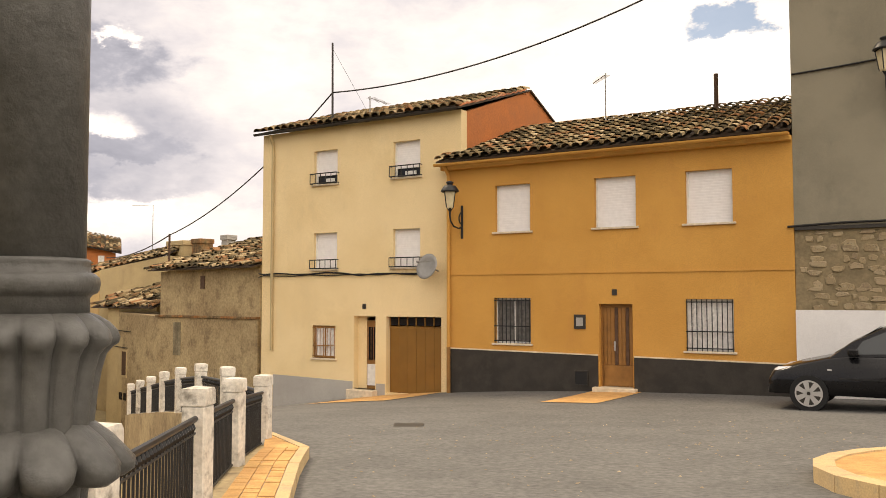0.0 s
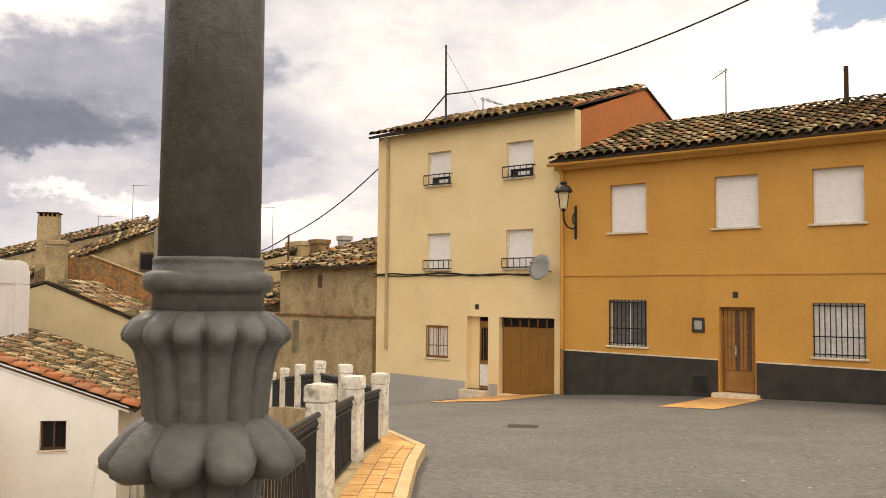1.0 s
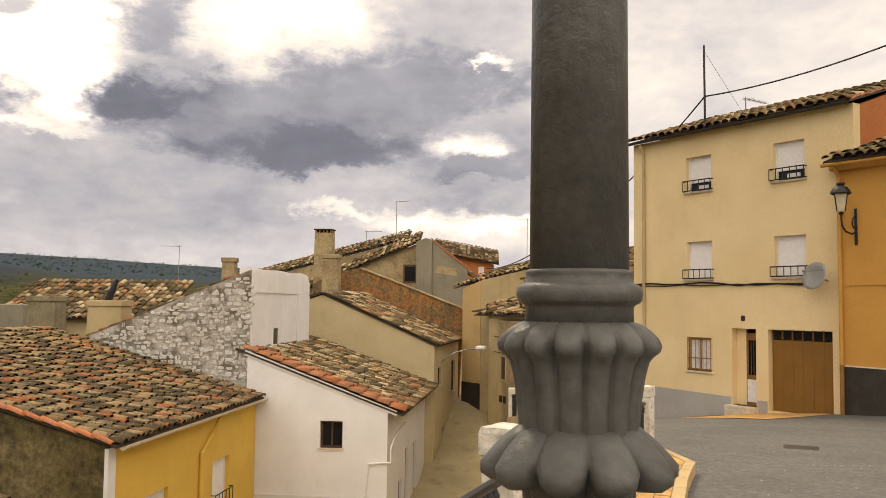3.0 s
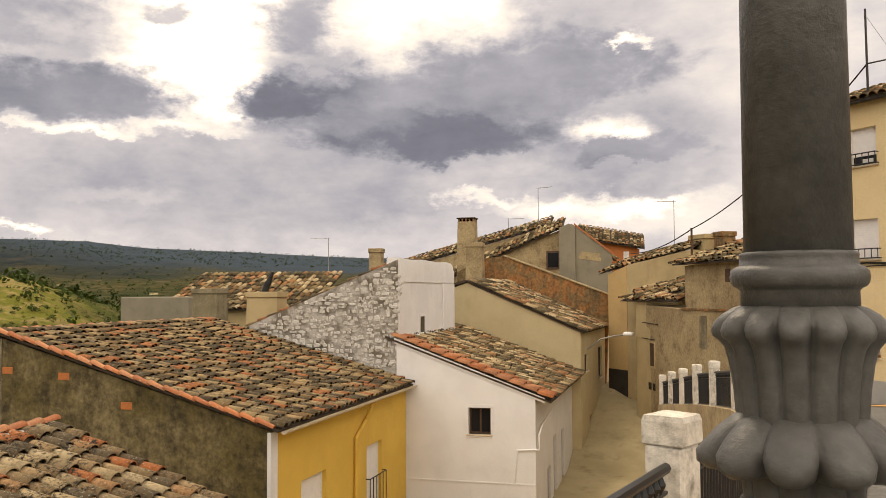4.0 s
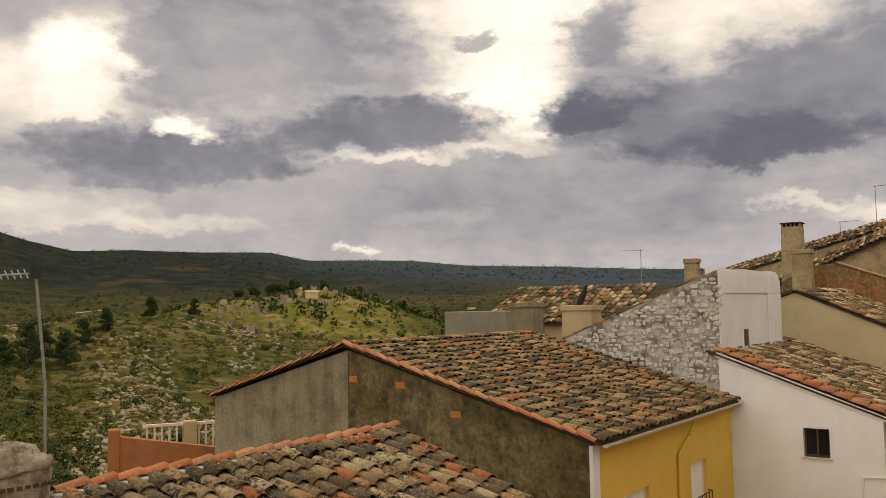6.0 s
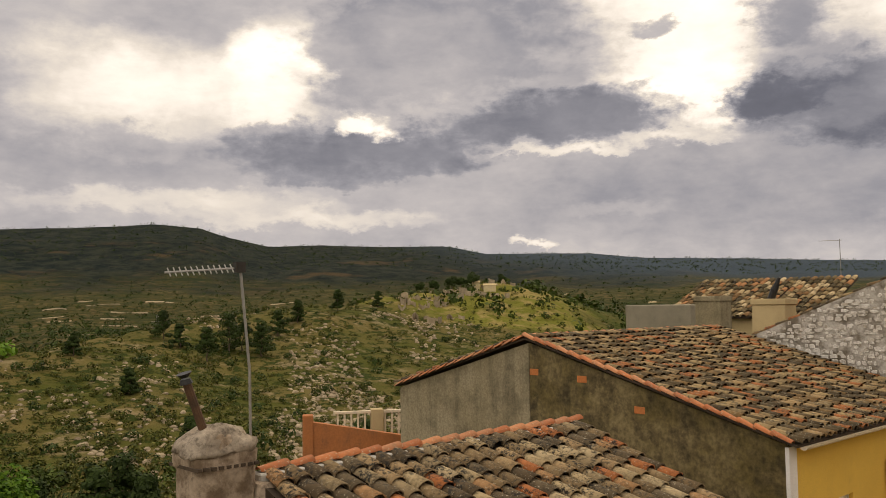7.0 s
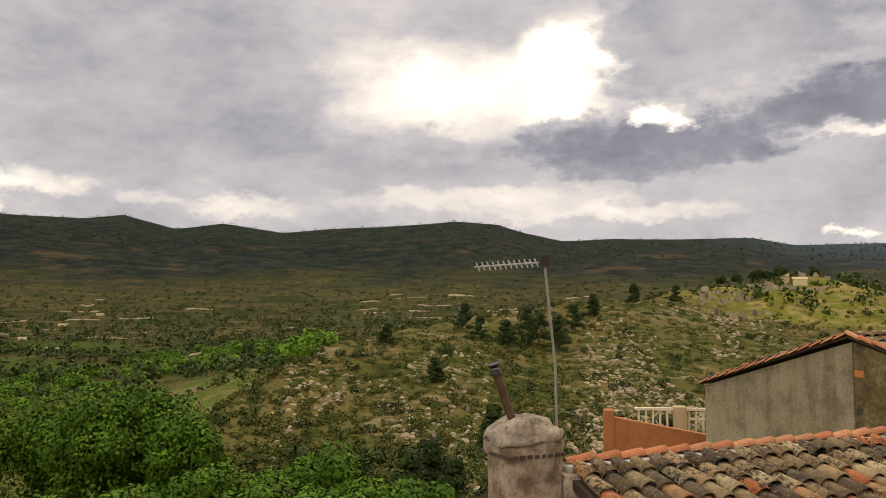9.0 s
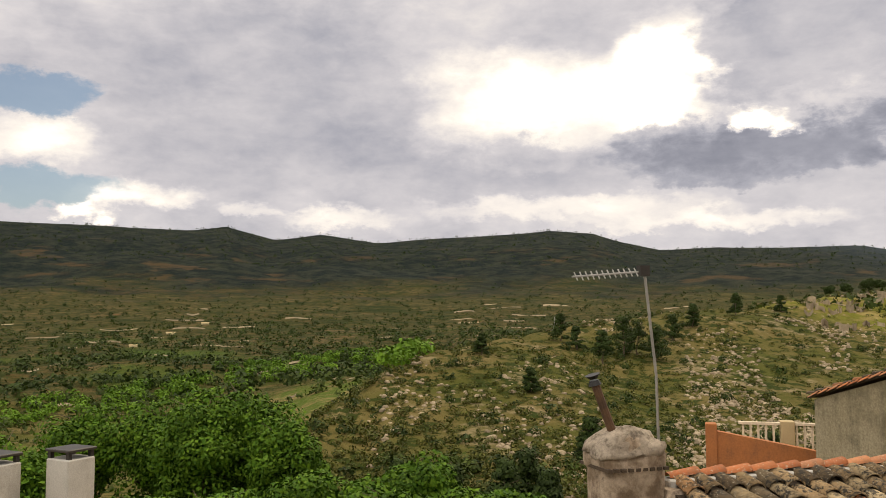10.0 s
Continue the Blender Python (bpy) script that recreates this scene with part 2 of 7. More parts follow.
def plain(name, col, rough=0.5, metal=0.0, vary=0.12, scale=9.0, bump=0.1):
    m, gr, b = material(name, rough, metal)
    where = gr.node("ShaderNodeNewGeometry").outputs["Position"]
    f = gr.noise(where, scale, 6.0, 0.6)
    lo, hi = tuple(x * (1 - vary) for x in col), tuple(min(1, x * (1 + vary)) for x in col)
    gr.feed(b.inputs["Base Color"], gr.ramp(f, ((0.3, lo), (0.7, hi))))
    if bump:
        bumped(gr, b, gr.noise(where, scale * 6, 3.0), bump, 0.004)
    return m


M = {}
M["orange_paint"] = surface("orange_paint", (0.59, 0.31, 0.074), (0.54, 0.275, 0.062), (0.44, 0.20, 0.06), grain=45, amount=0.35, bump=0.12)
M["cream_paint"] = surface("cream_paint", (0.80, 0.63, 0.36), (0.74, 0.57, 0.31), (0.58, 0.46, 0.28), grain=40, amount=0.3, bump=0.1)
M["brick_orange"] = surface("brick_orange", (0.50, 0.17, 0.05), (0.42, 0.15, 0.05), (0.30, 0.13, 0.06), grain=20)
M["yellow_paint"] = surface("yellow_paint", (0.72, 0.47, 0.09), (0.66, 0.42, 0.08), (0.45, 0.30, 0.08), amount=0.4, bump=0.12)
M["white_paint"] = surface("white_paint", (0.80, 0.78, 0.76), (0.74, 0.72, 0.70), (0.52, 0.50, 0.46), amount=0.3, bump=0.3, scale=0.9)
M["grey_render"] = surface("grey_render", (0.30, 0.255, 0.165), (0.24, 0.20, 0.12), (0.11, 0.09, 0.055), amount=0.8, scale=0.6, bump=0.6, streak=0.55, begin=0.44, grain=18, fleck_lo=0.75, fleck_hi=1.2)
M["rust_paint"] = surface("rust_paint", (0.40, 0.145, 0.048), (0.33, 0.125, 0.045), (0.17, 0.085, 0.045), grain=20, amount=0.7, begin=0.46)
M["mossy_render"] = surface("mossy_render", (0.20, 0.155, 0.075), (0.115, 0.088, 0.030), (0.045, 0.034, 0.016), amount=0.85, scale=0.9, bump=0.8, streak=0.2, begin=0.44, grain=9, fleck_lo=0.6, fleck_hi=1.3)
M["grey_block"] = surface("grey_block", (0.27, 0.24, 0.175), (0.225, 0.20, 0.145), (0.15, 0.135, 0.10), amount=0.6, scale=0.8)
M["beige_render"] = surface("beige_render", (0.50, 0.39, 0.21), (0.42, 0.325, 0.175), (0.32, 0.235, 0.13), amount=0.5)
M["old_render"] = surface("old_render", (0.42, 0.325, 0.18), (0.31, 0.23, 0.125), (0.19, 0.135, 0.075), amount=0.8, scale=0.7, begin=0.47, grain=12, bump=0.6, streak=0.15, fleck_lo=0.75, fleck_hi=1.2)
M["tan_paint"] = surface("tan_paint", (0.56, 0.46, 0.275), (0.50, 0.41, 0.24), (0.38, 0.30, 0.18), amount=0.4)
M["ochre_paint"] = surface("ochre_paint", (0.60, 0.42, 0.19), (0.54, 0.37, 0.17), (0.36, 0.25, 0.13), amount=0.4)
M["brown_adobe"] = surface("brown_adobe", (0.36, 0.155, 0.05), (0.20, 0.145, 0.07), (0.12, 0.085, 0.045), amount=0.9, scale=1.5, bump=0.6, begin=0.43, grain=9, fleck_lo=0.6, fleck_hi=1.35)
M["dado_stone"] = surface("dado_stone", (0.046, 0.039, 0.032), (0.030, 0.026, 0.021), (0.065, 0.055, 0.045), rough=0.6, scale=2.2, amount=0.5)
M["grey_paint"] = surface("grey_paint", (0.42, 0.40, 0.36), (0.36, 0.34, 0.31), (0.26, 0.24, 0.21), amount=0.5)
M["mortar"] = surface("mortar", (0.46, 0.44, 0.40), (0.38, 0.36, 0.32), (0.26, 0.24, 0.20), amount=0.6, scale=1.6)
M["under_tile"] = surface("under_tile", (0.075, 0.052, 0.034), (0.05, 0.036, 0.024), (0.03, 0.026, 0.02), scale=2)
M["asphalt"] = surface("asphalt", (0.138, 0.133, 0.123), (0.115, 0.111, 0.103), (0.090, 0.087, 0.080), rough=0.9, scale=0.8, grain=16, streak=0.0, amount=0.45, bump=0.6, fleck_lo=0.70, fleck_hi=1.25)
M["concrete"] = surface("concrete", (0.42, 0.34, 0.195), (0.33, 0.265, 0.145), (0.19, 0.15, 0.075), rough=0.9, scale=0.5, streak=0.0, amount=0.6)
M["terracotta_paving"] = surface("terracotta_paving", (0.62, 0.36, 0.13), (0.50, 0.27, 0.095), (0.34, 0.20, 0.09), scale=4.0, streak=0.0, amount=0.5, island=0.12)
M["kerb_stone"] = surface("kerb_stone", (0.56, 0.40, 0.20), (0.48, 0.35, 0.19), (0.33, 0.28, 0.19), streak=0.0, scale=2.0)
M["pillar_white"] = surface("pillar_white", (0.72, 0.67, 0.58), (0.60, 0.54, 0.45), (0.20, 0.175, 0.14), scale=3.4, grain=30, amount=0.9, streak=0.35, bump=0.8, begin=0.47)
M["lamp_iron"] = surface("lamp_iron", (0.112, 0.108, 0.098), (0.086, 0.083, 0.075), (0.045, 0.042, 0.036), rough=0.36, scale=14, grain=90, amount=0.6, bump=0.25, begin=0.46)
M["rust"] = surface("rust", (0.10, 0.055, 0.03), (0.065, 0.04, 0.025), (0.03, 0.022, 0.018), scale=6, amount=0.7)
M["black_iron"] = plain("black_iron", (0.018, 0.018, 0.018), 0.45)
M["dark_metal"] = plain("dark_metal", (0.05, 0.045, 0.04), 0.5, 0.4)
M["grey_metal"] = plain("grey_metal", (0.30, 0.29, 0.27), 0.5, 0.6)
M["shutter"] = plain("shutter", (0.80, 0.77, 0.75), 0.5, vary=0.05)
M["stone_sill"] = plain("stone_sill", (0.62, 0.52, 0.38), 0.7, vary=0.2)
M["white_frame"] = plain("white_frame", (0.72, 0.70, 0.66), 0.5)
M["brown_door"] = plain("brown_door", (0.26, 0.125, 0.035), 0.5, vary=0.25, scale=3)
M["garage_door"] = plain("garage_door", (0.21, 0.105, 0.022), 0.5, vary=0.10, scale=2)
M["dark_glass"] = plain("dark_glass", (0.012, 0.012, 0.014), 0.08, vary=0.1, bump=0)
M["curtain_dim"] = plain("curtain_dim", (0.15, 0.14, 0.13), 0.9, vary=0.4, scale=9)
M["curtain"] = plain("curtain", (0.72, 0.69, 0.66), 0.9, vary=0.2, scale=12)
M["wood_dark"] = plain("wood_dark", (0.09, 0.05, 0.03), 0.6, vary=0.3)
M["car_black"] = plain("car_black", (0.008, 0.008, 0.009), 0.16, vary=0.05, bump=0)
M["tyre"] = plain("tyre", (0.016, 0.016, 0.016), 0.85)
M["alloy"] = plain("alloy", (0.62, 0.61, 0.60), 0.3, 0.8, vary=0.04)
M["headlight"] = plain("headlight", (0.75, 0.75, 0.78), 0.12, 0.3)
M["lantern_glass"] = plain("lantern_glass", (0.55, 0.47, 0.30), 0.3, vary=0.2)
M["cable"] = plain("cable", (0.015, 0.014, 0.013), 0.7)
BROWNS = ((0.060, 0.040, 0.018), (0.20, 0.12, 0.048), (0.34, 0.24, 0.115), (0.10, 0.066, 0.030), (0.34, 0.125, 0.042), (0.24, 0.17, 0.085), (0.085, 0.058, 0.026), (0.36, 0.24, 0.115))
WARM = ((0.095, 0.066, 0.036), (0.22, 0.15, 0.075), (0.36, 0.125, 0.042), (0.17, 0.115, 0.058), (0.44, 0.34, 0.195), (0.12, 0.088, 0.050), (0.33, 0.225, 0.115), (0.38, 0.285, 0.155), (0.27, 0.20, 0.11), (0.34, 0.19, 0.085))
PALE = ((0.10, 0.072, 0.034), (0.30, 0.21, 0.10), (0.22, 0.12, 0.05), (0.52, 0.38, 0.205), (0.075, 0.054, 0.026), (0.28, 0.20, 0.10), (0.42, 0.20, 0.085), (0.62, 0.47, 0.27), (0.15, 0.105, 0.05))
CLAY = ((0.36, 0.115, 0.042), (0.44, 0.15, 0.055), (0.38, 0.16, 0.075), (0.47, 0.20, 0.09))
for key, tones, moss, grown in (("brown", BROWNS, (0.075, 0.065, 0.045), 0.85), ("warm", WARM, (0.030, 0.027, 0.021), 1.0),
                                ("pale", PALE, (0.075, 0.065, 0.032), 0.8), ("clay", CLAY, (0.20, 0.12, 0.07), 0.5)):
    M["tile_" + key] = tiles_material("tile_" + key, tones, moss, True, grown)
    M["tiles_" + key] = tiles_material("tiles_" + key, tones, moss, False, grown)

# ---- building helpers ----
HOME = {}


def thing(name, label, category, at=(0, 0, 0), group="", kind=""):
    ob = new(name)
    ob.location = at
    HOME[ob] = Vector(at)
    return tagged(ob, label, category, group, kind)


def part(name, bm, mat, parent=None, label="", kind="", smooth=False):
    """Links a bmesh, written in world metres, as one mesh under its thing or part."""
    home = HOME.get(parent, Vector((0, 0, 0)))
    if home.length > 0:
        bmesh.ops.translate(bm, verts=bm.verts, vec=-home)
    bmesh.ops.recalc_face_normals(bm, faces=bm.faces)
    me = bpy.data.meshes.new(name)
    bm.to_mesh(me)
    bm.free()
    for one in (mat if isinstance(mat, (list, tuple)) else [mat]):
        me.materials.append(M[one] if isinstance(one, str) else one)
    if smooth:
        me.polygons.foreach_set("use_smooth", [True] * len(me.polygons))
    ob = new(name, me)
    ob.parent = parent
    HOME[ob] = home
    return tagged(ob, label, "", "", kind)


def raw(name, verts, faces, mat, parent=None, label="", kind="", smooth=False):
    home = HOME.get(parent, Vector((0, 0, 0)))
    me = bpy.data.meshes.new(name)
    me.from_pydata([tuple(Vector(p) - home) for p in verts], [], faces)
    me.materials.append(M[mat] if isinstance(mat, str) else mat)
    if smooth:
        me.polygons.foreach_set("use_smooth", [True] * len(me.polygons))
    me.update()
    ob = new(name, me)
    ob.parent = parent
    HOME[ob] = home
    return tagged(ob, label, "", "", kind)


class Frame:
    """A vertical plan frame: s runs along a facade, n away from the viewer into the house, z up."""

    def __init__(self, x, y, dirx, diry):
        k = math.hypot(dirx, diry)
        self.o, self.e, self.n = Vector((x, y, 0)), Vector((dirx / k, diry / k, 0)), Vector((-diry / k, dirx / k, 0))

    def at(self, s, n, z):
        return self.o + self.e * s + self.n * n + Vector((0, 0, z))


def add_box(bm, fr, s0, s1, n0, n1, z0, z1, bevel=0.0):
    vs = [bm.verts.new(fr.at(s, n, z)) for z in (z0, z1) for n in (n0, n1) for s in (s0, s1)]
    fs = [bm.faces.new([vs[i] for i in q]) for q in ((0, 1, 3, 2), (4, 6, 7, 5), (0, 4, 5, 1), (2, 3, 7, 6), (0, 2, 6, 4), (1, 5, 7, 3))]
    if bevel:
        es = list({e for f in fs for e in f.edges})
        bmesh.ops.bevel(bm, geom=es, offset=bevel, segments=1, affect="EDGES")


def box(fr, s0, s1, n0, n1, z0, z1, bevel=0.0):
    bm = bmesh.new()
    add_box(bm, fr, s0, s1, n0, n1, z0, z1, bevel)
    return bm


def add_prism(bm, pts, shift):
    """A solid from a flat outline and a shift vector."""
    a = [bm.verts.new(p) for p in pts]
    b = [bm.verts.new(Vector(p) + Vector(shift)) for p in pts]
    bm.faces.new(a)
    bm.faces.new(list(reversed(b)))
    for i in range(len(pts)):
        j = (i + 1) % len(pts)
        bm.faces.new((a[i], b[i], b[j], a[j]))


def prism(pts, shift):
    bm = bmesh.new()
    add_prism(bm, pts, shift)
    return bm


def add_tube(bm, p, q, r, r2=None, sides=6):
    p, q = Vector(p), Vector(q)
    d = (q - p).normalized()
    a = d.orthogonal().normalized()
    b = d.cross(a)
    r2 = r if r2 is None else r2
    rings = []
    for c, rad in ((p, r), (q, r2)):
        rings.append([bm.verts.new(c + (a * math.cos(2 * math.pi * k / sides) + b * math.sin(2 * math.pi * k / sides)) * rad) for k in range(sides)])
    for k in range(sides):
        bm.faces.new((rings[0][k], rings[0][(k + 1) % sides], rings[1][(k + 1) % sides], rings[1][k]))
    bm.faces.new(rings[0])
    bm.faces.new(list(reversed(rings[1])))


def tube(p, q, r, r2=None, sides=6):
    bm = bmesh.new()
    add_tube(bm, p, q, r, r2, sides)
    return bm


def path_tube(pts, r, sides=6):
    """One bent tube through the points."""
    pts = [Vector(p) for p in pts]
    bm = bmesh.new()
    rings, side = [], None
    for i, p in enumerate(pts):
        d = (pts[min(i + 1, len(pts) - 1)] - pts[max(i - 1, 0)]).normalized()
        side = d.orthogonal().normalized() if side is None else (side - d * side.dot(d)).normalized()
        b = d.cross(side)
        rings.append([bm.verts.new(p + (side * math.cos(2 * math.pi * k / sides) + b * math.sin(2 * math.pi * k / sides)) * r) for k in range(sides)])
    for p, q in zip(rings[:-1], rings[1:]):
        for k in range(sides):
            bm.faces.new((p[k], p[(k + 1) % sides], q[(k + 1) % sides], q[k]))
    bm.faces.new(rings[0])
    bm.faces.new(list(reversed(rings[-1])))
    return bm


def pierced(fr, s0, s1, z0, z1, thick, holes, n0=0.0, top=None):
    """A wall with thickness, with openings cut through it. top: the height over s where the wall ends in a slope."""
    bm = bmesh.new()
    ss = sorted({s0, s1, *[h[0] for h in holes], *[h[1] for h in holes]})
    zs = sorted({z0, z1, *[h[2] for h in holes], *[h[3] for h in holes]})
    cache = {}

    def vert(s, n, z):
        key = (round(s, 4), n, round(z, 4))
        if key not in cache:
            up = top(s) if top and abs(z - z1) < 1e-6 else z
            cache[key] = bm.verts.new(fr.at(s, n, up))
        return cache[key]

    def solid(i, j):
        if not (0 <= i < len(ss) - 1 and 0 <= j < len(zs) - 1):
            return False
        cs, cz = (ss[i] + ss[i + 1]) / 2, (zs[j] + zs[j + 1]) / 2
        return not any(h[0] < cs < h[1] and h[2] < cz < h[3] for h in holes)

    a, b = n0, n0 + thick
    for i in range(len(ss) - 1):
        for j in range(len(zs) - 1):
            if not solid(i, j):
                continue
            p, q, r, t = ss[i], ss[i + 1], zs[j], zs[j + 1]
            bm.faces.new((vert(p, a, r), vert(q, a, r), vert(q, a, t), vert(p, a, t)))
            bm.faces.new((vert(p, b, r), vert(p, b, t), vert(q, b, t), vert(q, b, r)))
            for di, dj, (x0, y0, x1, y1) in ((-1, 0, (p, r, p, t)), (1, 0, (q, r, q, t)), (0, -1, (p, r, q, r)), (0, 1, (p, t, q, t))):
                if not solid(i + di, j + dj):
                    bm.faces.new((vert(x0, a, y0), vert(x0, b, y0), vert(x1, b, y1), vert(x1, a, y1)))
    return bm


TILE = {}


def tile_mesh(kind, width, length, seed):
    """One curved clay tile, tapering, 0.45 m or so long, lying along +y down the slope."""
    key = (kind, width, length, seed)
    if key in TILE:
        return TILE[key]
    verts, faces = tile_shape(width, length, seed)
    me = bpy.data.meshes.new("tile")
    me.from_pydata(verts, [], faces)
    me.materials.append(M["tile_" + kind])
    me.polygons.foreach_set("use_smooth", [True] * len(me.polygons))
    TILE[key] = me
    return me


def tile_shape(width, length, seed):
    rng = random.Random(seed)
    verts, n = [], 6
    for y, w, lift in ((0.0, 0.37, 0.0), (length * 1.16, 0.475, 0.04)):
        w *= 1 + rng.uniform(-0.05, 0.05)
        for k in range(n + 1):
            a = math.pi * k / n
            verts.append((-math.cos(a) * w * width, y, math.sin(a) * w * width * 0.72 + lift))
    faces = [(k, k + 1, n + 2 + k, n + 1 + k) for k in range(n)]
    lip = len(verts)
    for k in range(n + 1):
        x, y, z = verts[n + 1 + k]
        verts.append((x * 0.86, y - 0.004, z - 0.016))
    faces += [(n + 1 + k, n + 2 + k, lip + k + 1, lip + k) for k in range(n)]
    return verts, faces


def tiled_slope(roof, corner, along, down, length, width, kind, singles=0, pitch=0.22, row=0.36, seed=1, near=None, wild=1.35):
    """Rows of curved tiles over a slope. corner: the top corner; along: the way of the ridge; down: the way the water runs.
    singles: how many tiles nearest to the point near are objects of their own."""
    rng = random.Random(seed)
    along, down = Vector(along).normalized(), Vector(down).normalized()
    up = along.cross(down).normalized()
    if up.z < 0:
        up = -up
    cols, rows = max(1, round(length / pitch)), max(1, round(width / row))
    pitch, row = length / cols, width / rows
    side = down.cross(up).normalized()
    spots = []
    for i in range(cols):
        drift, slip = rng.uniform(-0.02, 0.02) * wild, rng.uniform(-0.10, 0.10) * wild
        for j in range(rows):
            p = Vector(corner) + along * ((i + 0.5) * pitch + drift + rng.uniform(-0.012, 0.012) * wild) + down * (j * row + (slip if 0 < j < rows - 1 else 0) + rng.uniform(-0.03, 0.02) * wild)
            p += up * (0.015 + rng.uniform(0, 0.012) * wild)
            m = Matrix((side, down, up)).transposed().to_4x4()
            m = Matrix.Translation(p) @ m @ Matrix.Rotation(rng.uniform(-0.06, 0.06) * wild, 4, "Z") @ Matrix.Rotation(rng.uniform(-0.03, 0.03) * wild, 4, "X")
            spots.append(m)
    if near is not None:
        spots.sort(key=lambda m: (m.translation - Vector(near)).length)
    home = HOME[roof]
    for k, m in enumerate(spots[:singles]):
        ob = new("tile", tile_mesh(kind, pitch, row, k % 6))
        ob.parent = roof
        ob.matrix_basis = Matrix.Translation(-home) @ m
    if len(spots) > singles:
        shapes = [tile_shape(pitch, row, k) for k in range(6)]
        verts, faces = [], []
        for k, m in enumerate(spots[singles:]):
            vs, fs = shapes[k % 6]
            base = len(verts)
            verts += [m @ Vector(p) for p in vs]
            faces += [tuple(base + i for i in f) for f in fs]
        raw("roofing", verts, faces, "tiles_" + kind, roof, kind="stuff", smooth=True)


def ridge_caps(roof, p, q, kind, r=0.11, step=0.38, seed=3, name="ridge_tile"):
    """Curved tiles laid end to end along a ridge or verge, each an object of its own."""
    rng = random.Random(seed)
    p, q = Vector(p), Vector(q)
    d = (q - p).normalized()
    side = d.cross(Vector((0, 0, 1))).normalized()
    up = side.cross(d)
    n = max(1, round((q - p).length / step))
    step = (q - p).length / n
    for k in range(n):
        ob = new(name, tile_mesh(kind, r * 2, step, k % 6))
        ob.parent = roof
        m = Matrix((side, d, up)).transposed().to_4x4()
        ob.matrix_basis = Matrix.Translation(-HOME[roof]) @ Matrix.Translation(p + d * (k * step) + up * rng.uniform(0.0, 0.012)) @ m @ Matrix.Rotation(rng.uniform(-0.03, 0.03), 4, "Z")


def slab(corner, along, down, length, width, thick):
    along, down = Vector(along).normalized(), Vector(down).normalized()
    up = along.cross(down)
    up = up if up.z > 0 else -up
    c = Vector(corner)
    pts = [c, c + along * length, c + along * length + down * width, c + down * width]
    return prism(pts, -up * thick)


def road_height(x, y):
    x, y = min(x, 9.0), max(y, -4.0)
    return 0.403337 + 0.0539326 * x - 0.0295224 * y - 0.0103774 * x * y + 0.00343655 * x * x - 0.0025337 * y * y - 0.000259847 * x * x * y + 0.000500848 * x * y * y + 6.21437e-05 * y * y * y


# ---- terrain: one sheet from the village to the far hills, built on rings round the look-out ----
SKYLINE = ((-180, 3.0), (-60, 2.5), (0, 2.2), (30, 2.2), (38.7, 2.3), (45.4, 2.65), (52.3, 2.88), (55.7, 3.25), (62.6, 3.36), (65, 3.87), (70, 3.9),
           (73.2, 4.02), (76.7, 3.9), (79.2, 4.5), (81, 5.1), (83.9, 5.31), (86.5, 5.09), (92.2, 4.83), (95.1, 4.57), (98.9, 5.11), (101.8, 4.71),
           (105, 5.57), (107.1, 5.27), (111.8, 5.4), (118, 5.5), (140, 5.0), (180, 3.0))
CREST = ((-180, -9), (30, -9), (48, -4.5), (51, -2.2), (54.3, -0.45), (57.2, 0.6), (60, 0.95), (63, 1.1), (68, 0.9), (73, 0.26), (83.5, -0.85),
         (94, -3.3), (99, -6.2), (104, -10.0), (110, -13), (130, -14), (180, -9))
REACH = ((-180, 150), (48, 420), (62, 360), (75, 270), (83, 220), (94, 165), (99, 130), (104, 105), (112, 90), (180, 150))


def over(table, x):
    return float(np.interp(x, [p[0] for p in table], [p[1] for p in table]))


def rise(a, r):
    """The angle above the level at which the ground lies, r metres off in the direction a."""
    crest, reach, top = over(CREST, a), over(REACH, a), over(SKYLINE, a)
    valley = -1.6 if a < 70 else -2.6
    if a >= 90:
        valley = -3.2
    rs = [6, 14, 30, 60, reach, reach * 1.5, max(reach * 2.6, 520), 1100, 1900, 2600, 3100, 4600]
    ls = [-55, -38, -27, -17 if a < 95 else -19, crest, min(crest - 1.2, valley - 1.0), min(valley, 0), -0.6, 1.2, top * 0.82, top, top - 0.9]
    return float(np.interp(math.log(r), [math.log(q) for q in rs], ls))


def ground_at(a, r):
    ang = radians(a)
    x, y = -math.sin(ang) * r, math.cos(ang) * r
    z = 1.6 + r * math.tan(radians(rise(a, r)))
    rough = min(1.0, max(0.0, (r - 40) / 80))
    far = min(1.0, max(0.0, (2900 - r) / 700)) if r < 2900 else 0.12
    z += rough * r * (0.011 if r < 600 else 0.006) * far * noise.fractal(Vector((x, y, 0)) * (0.020 if r < 500 else 0.0045), 0.9, 2.0, 5)
    return x, y, max(z, -14 - r * 0.2)


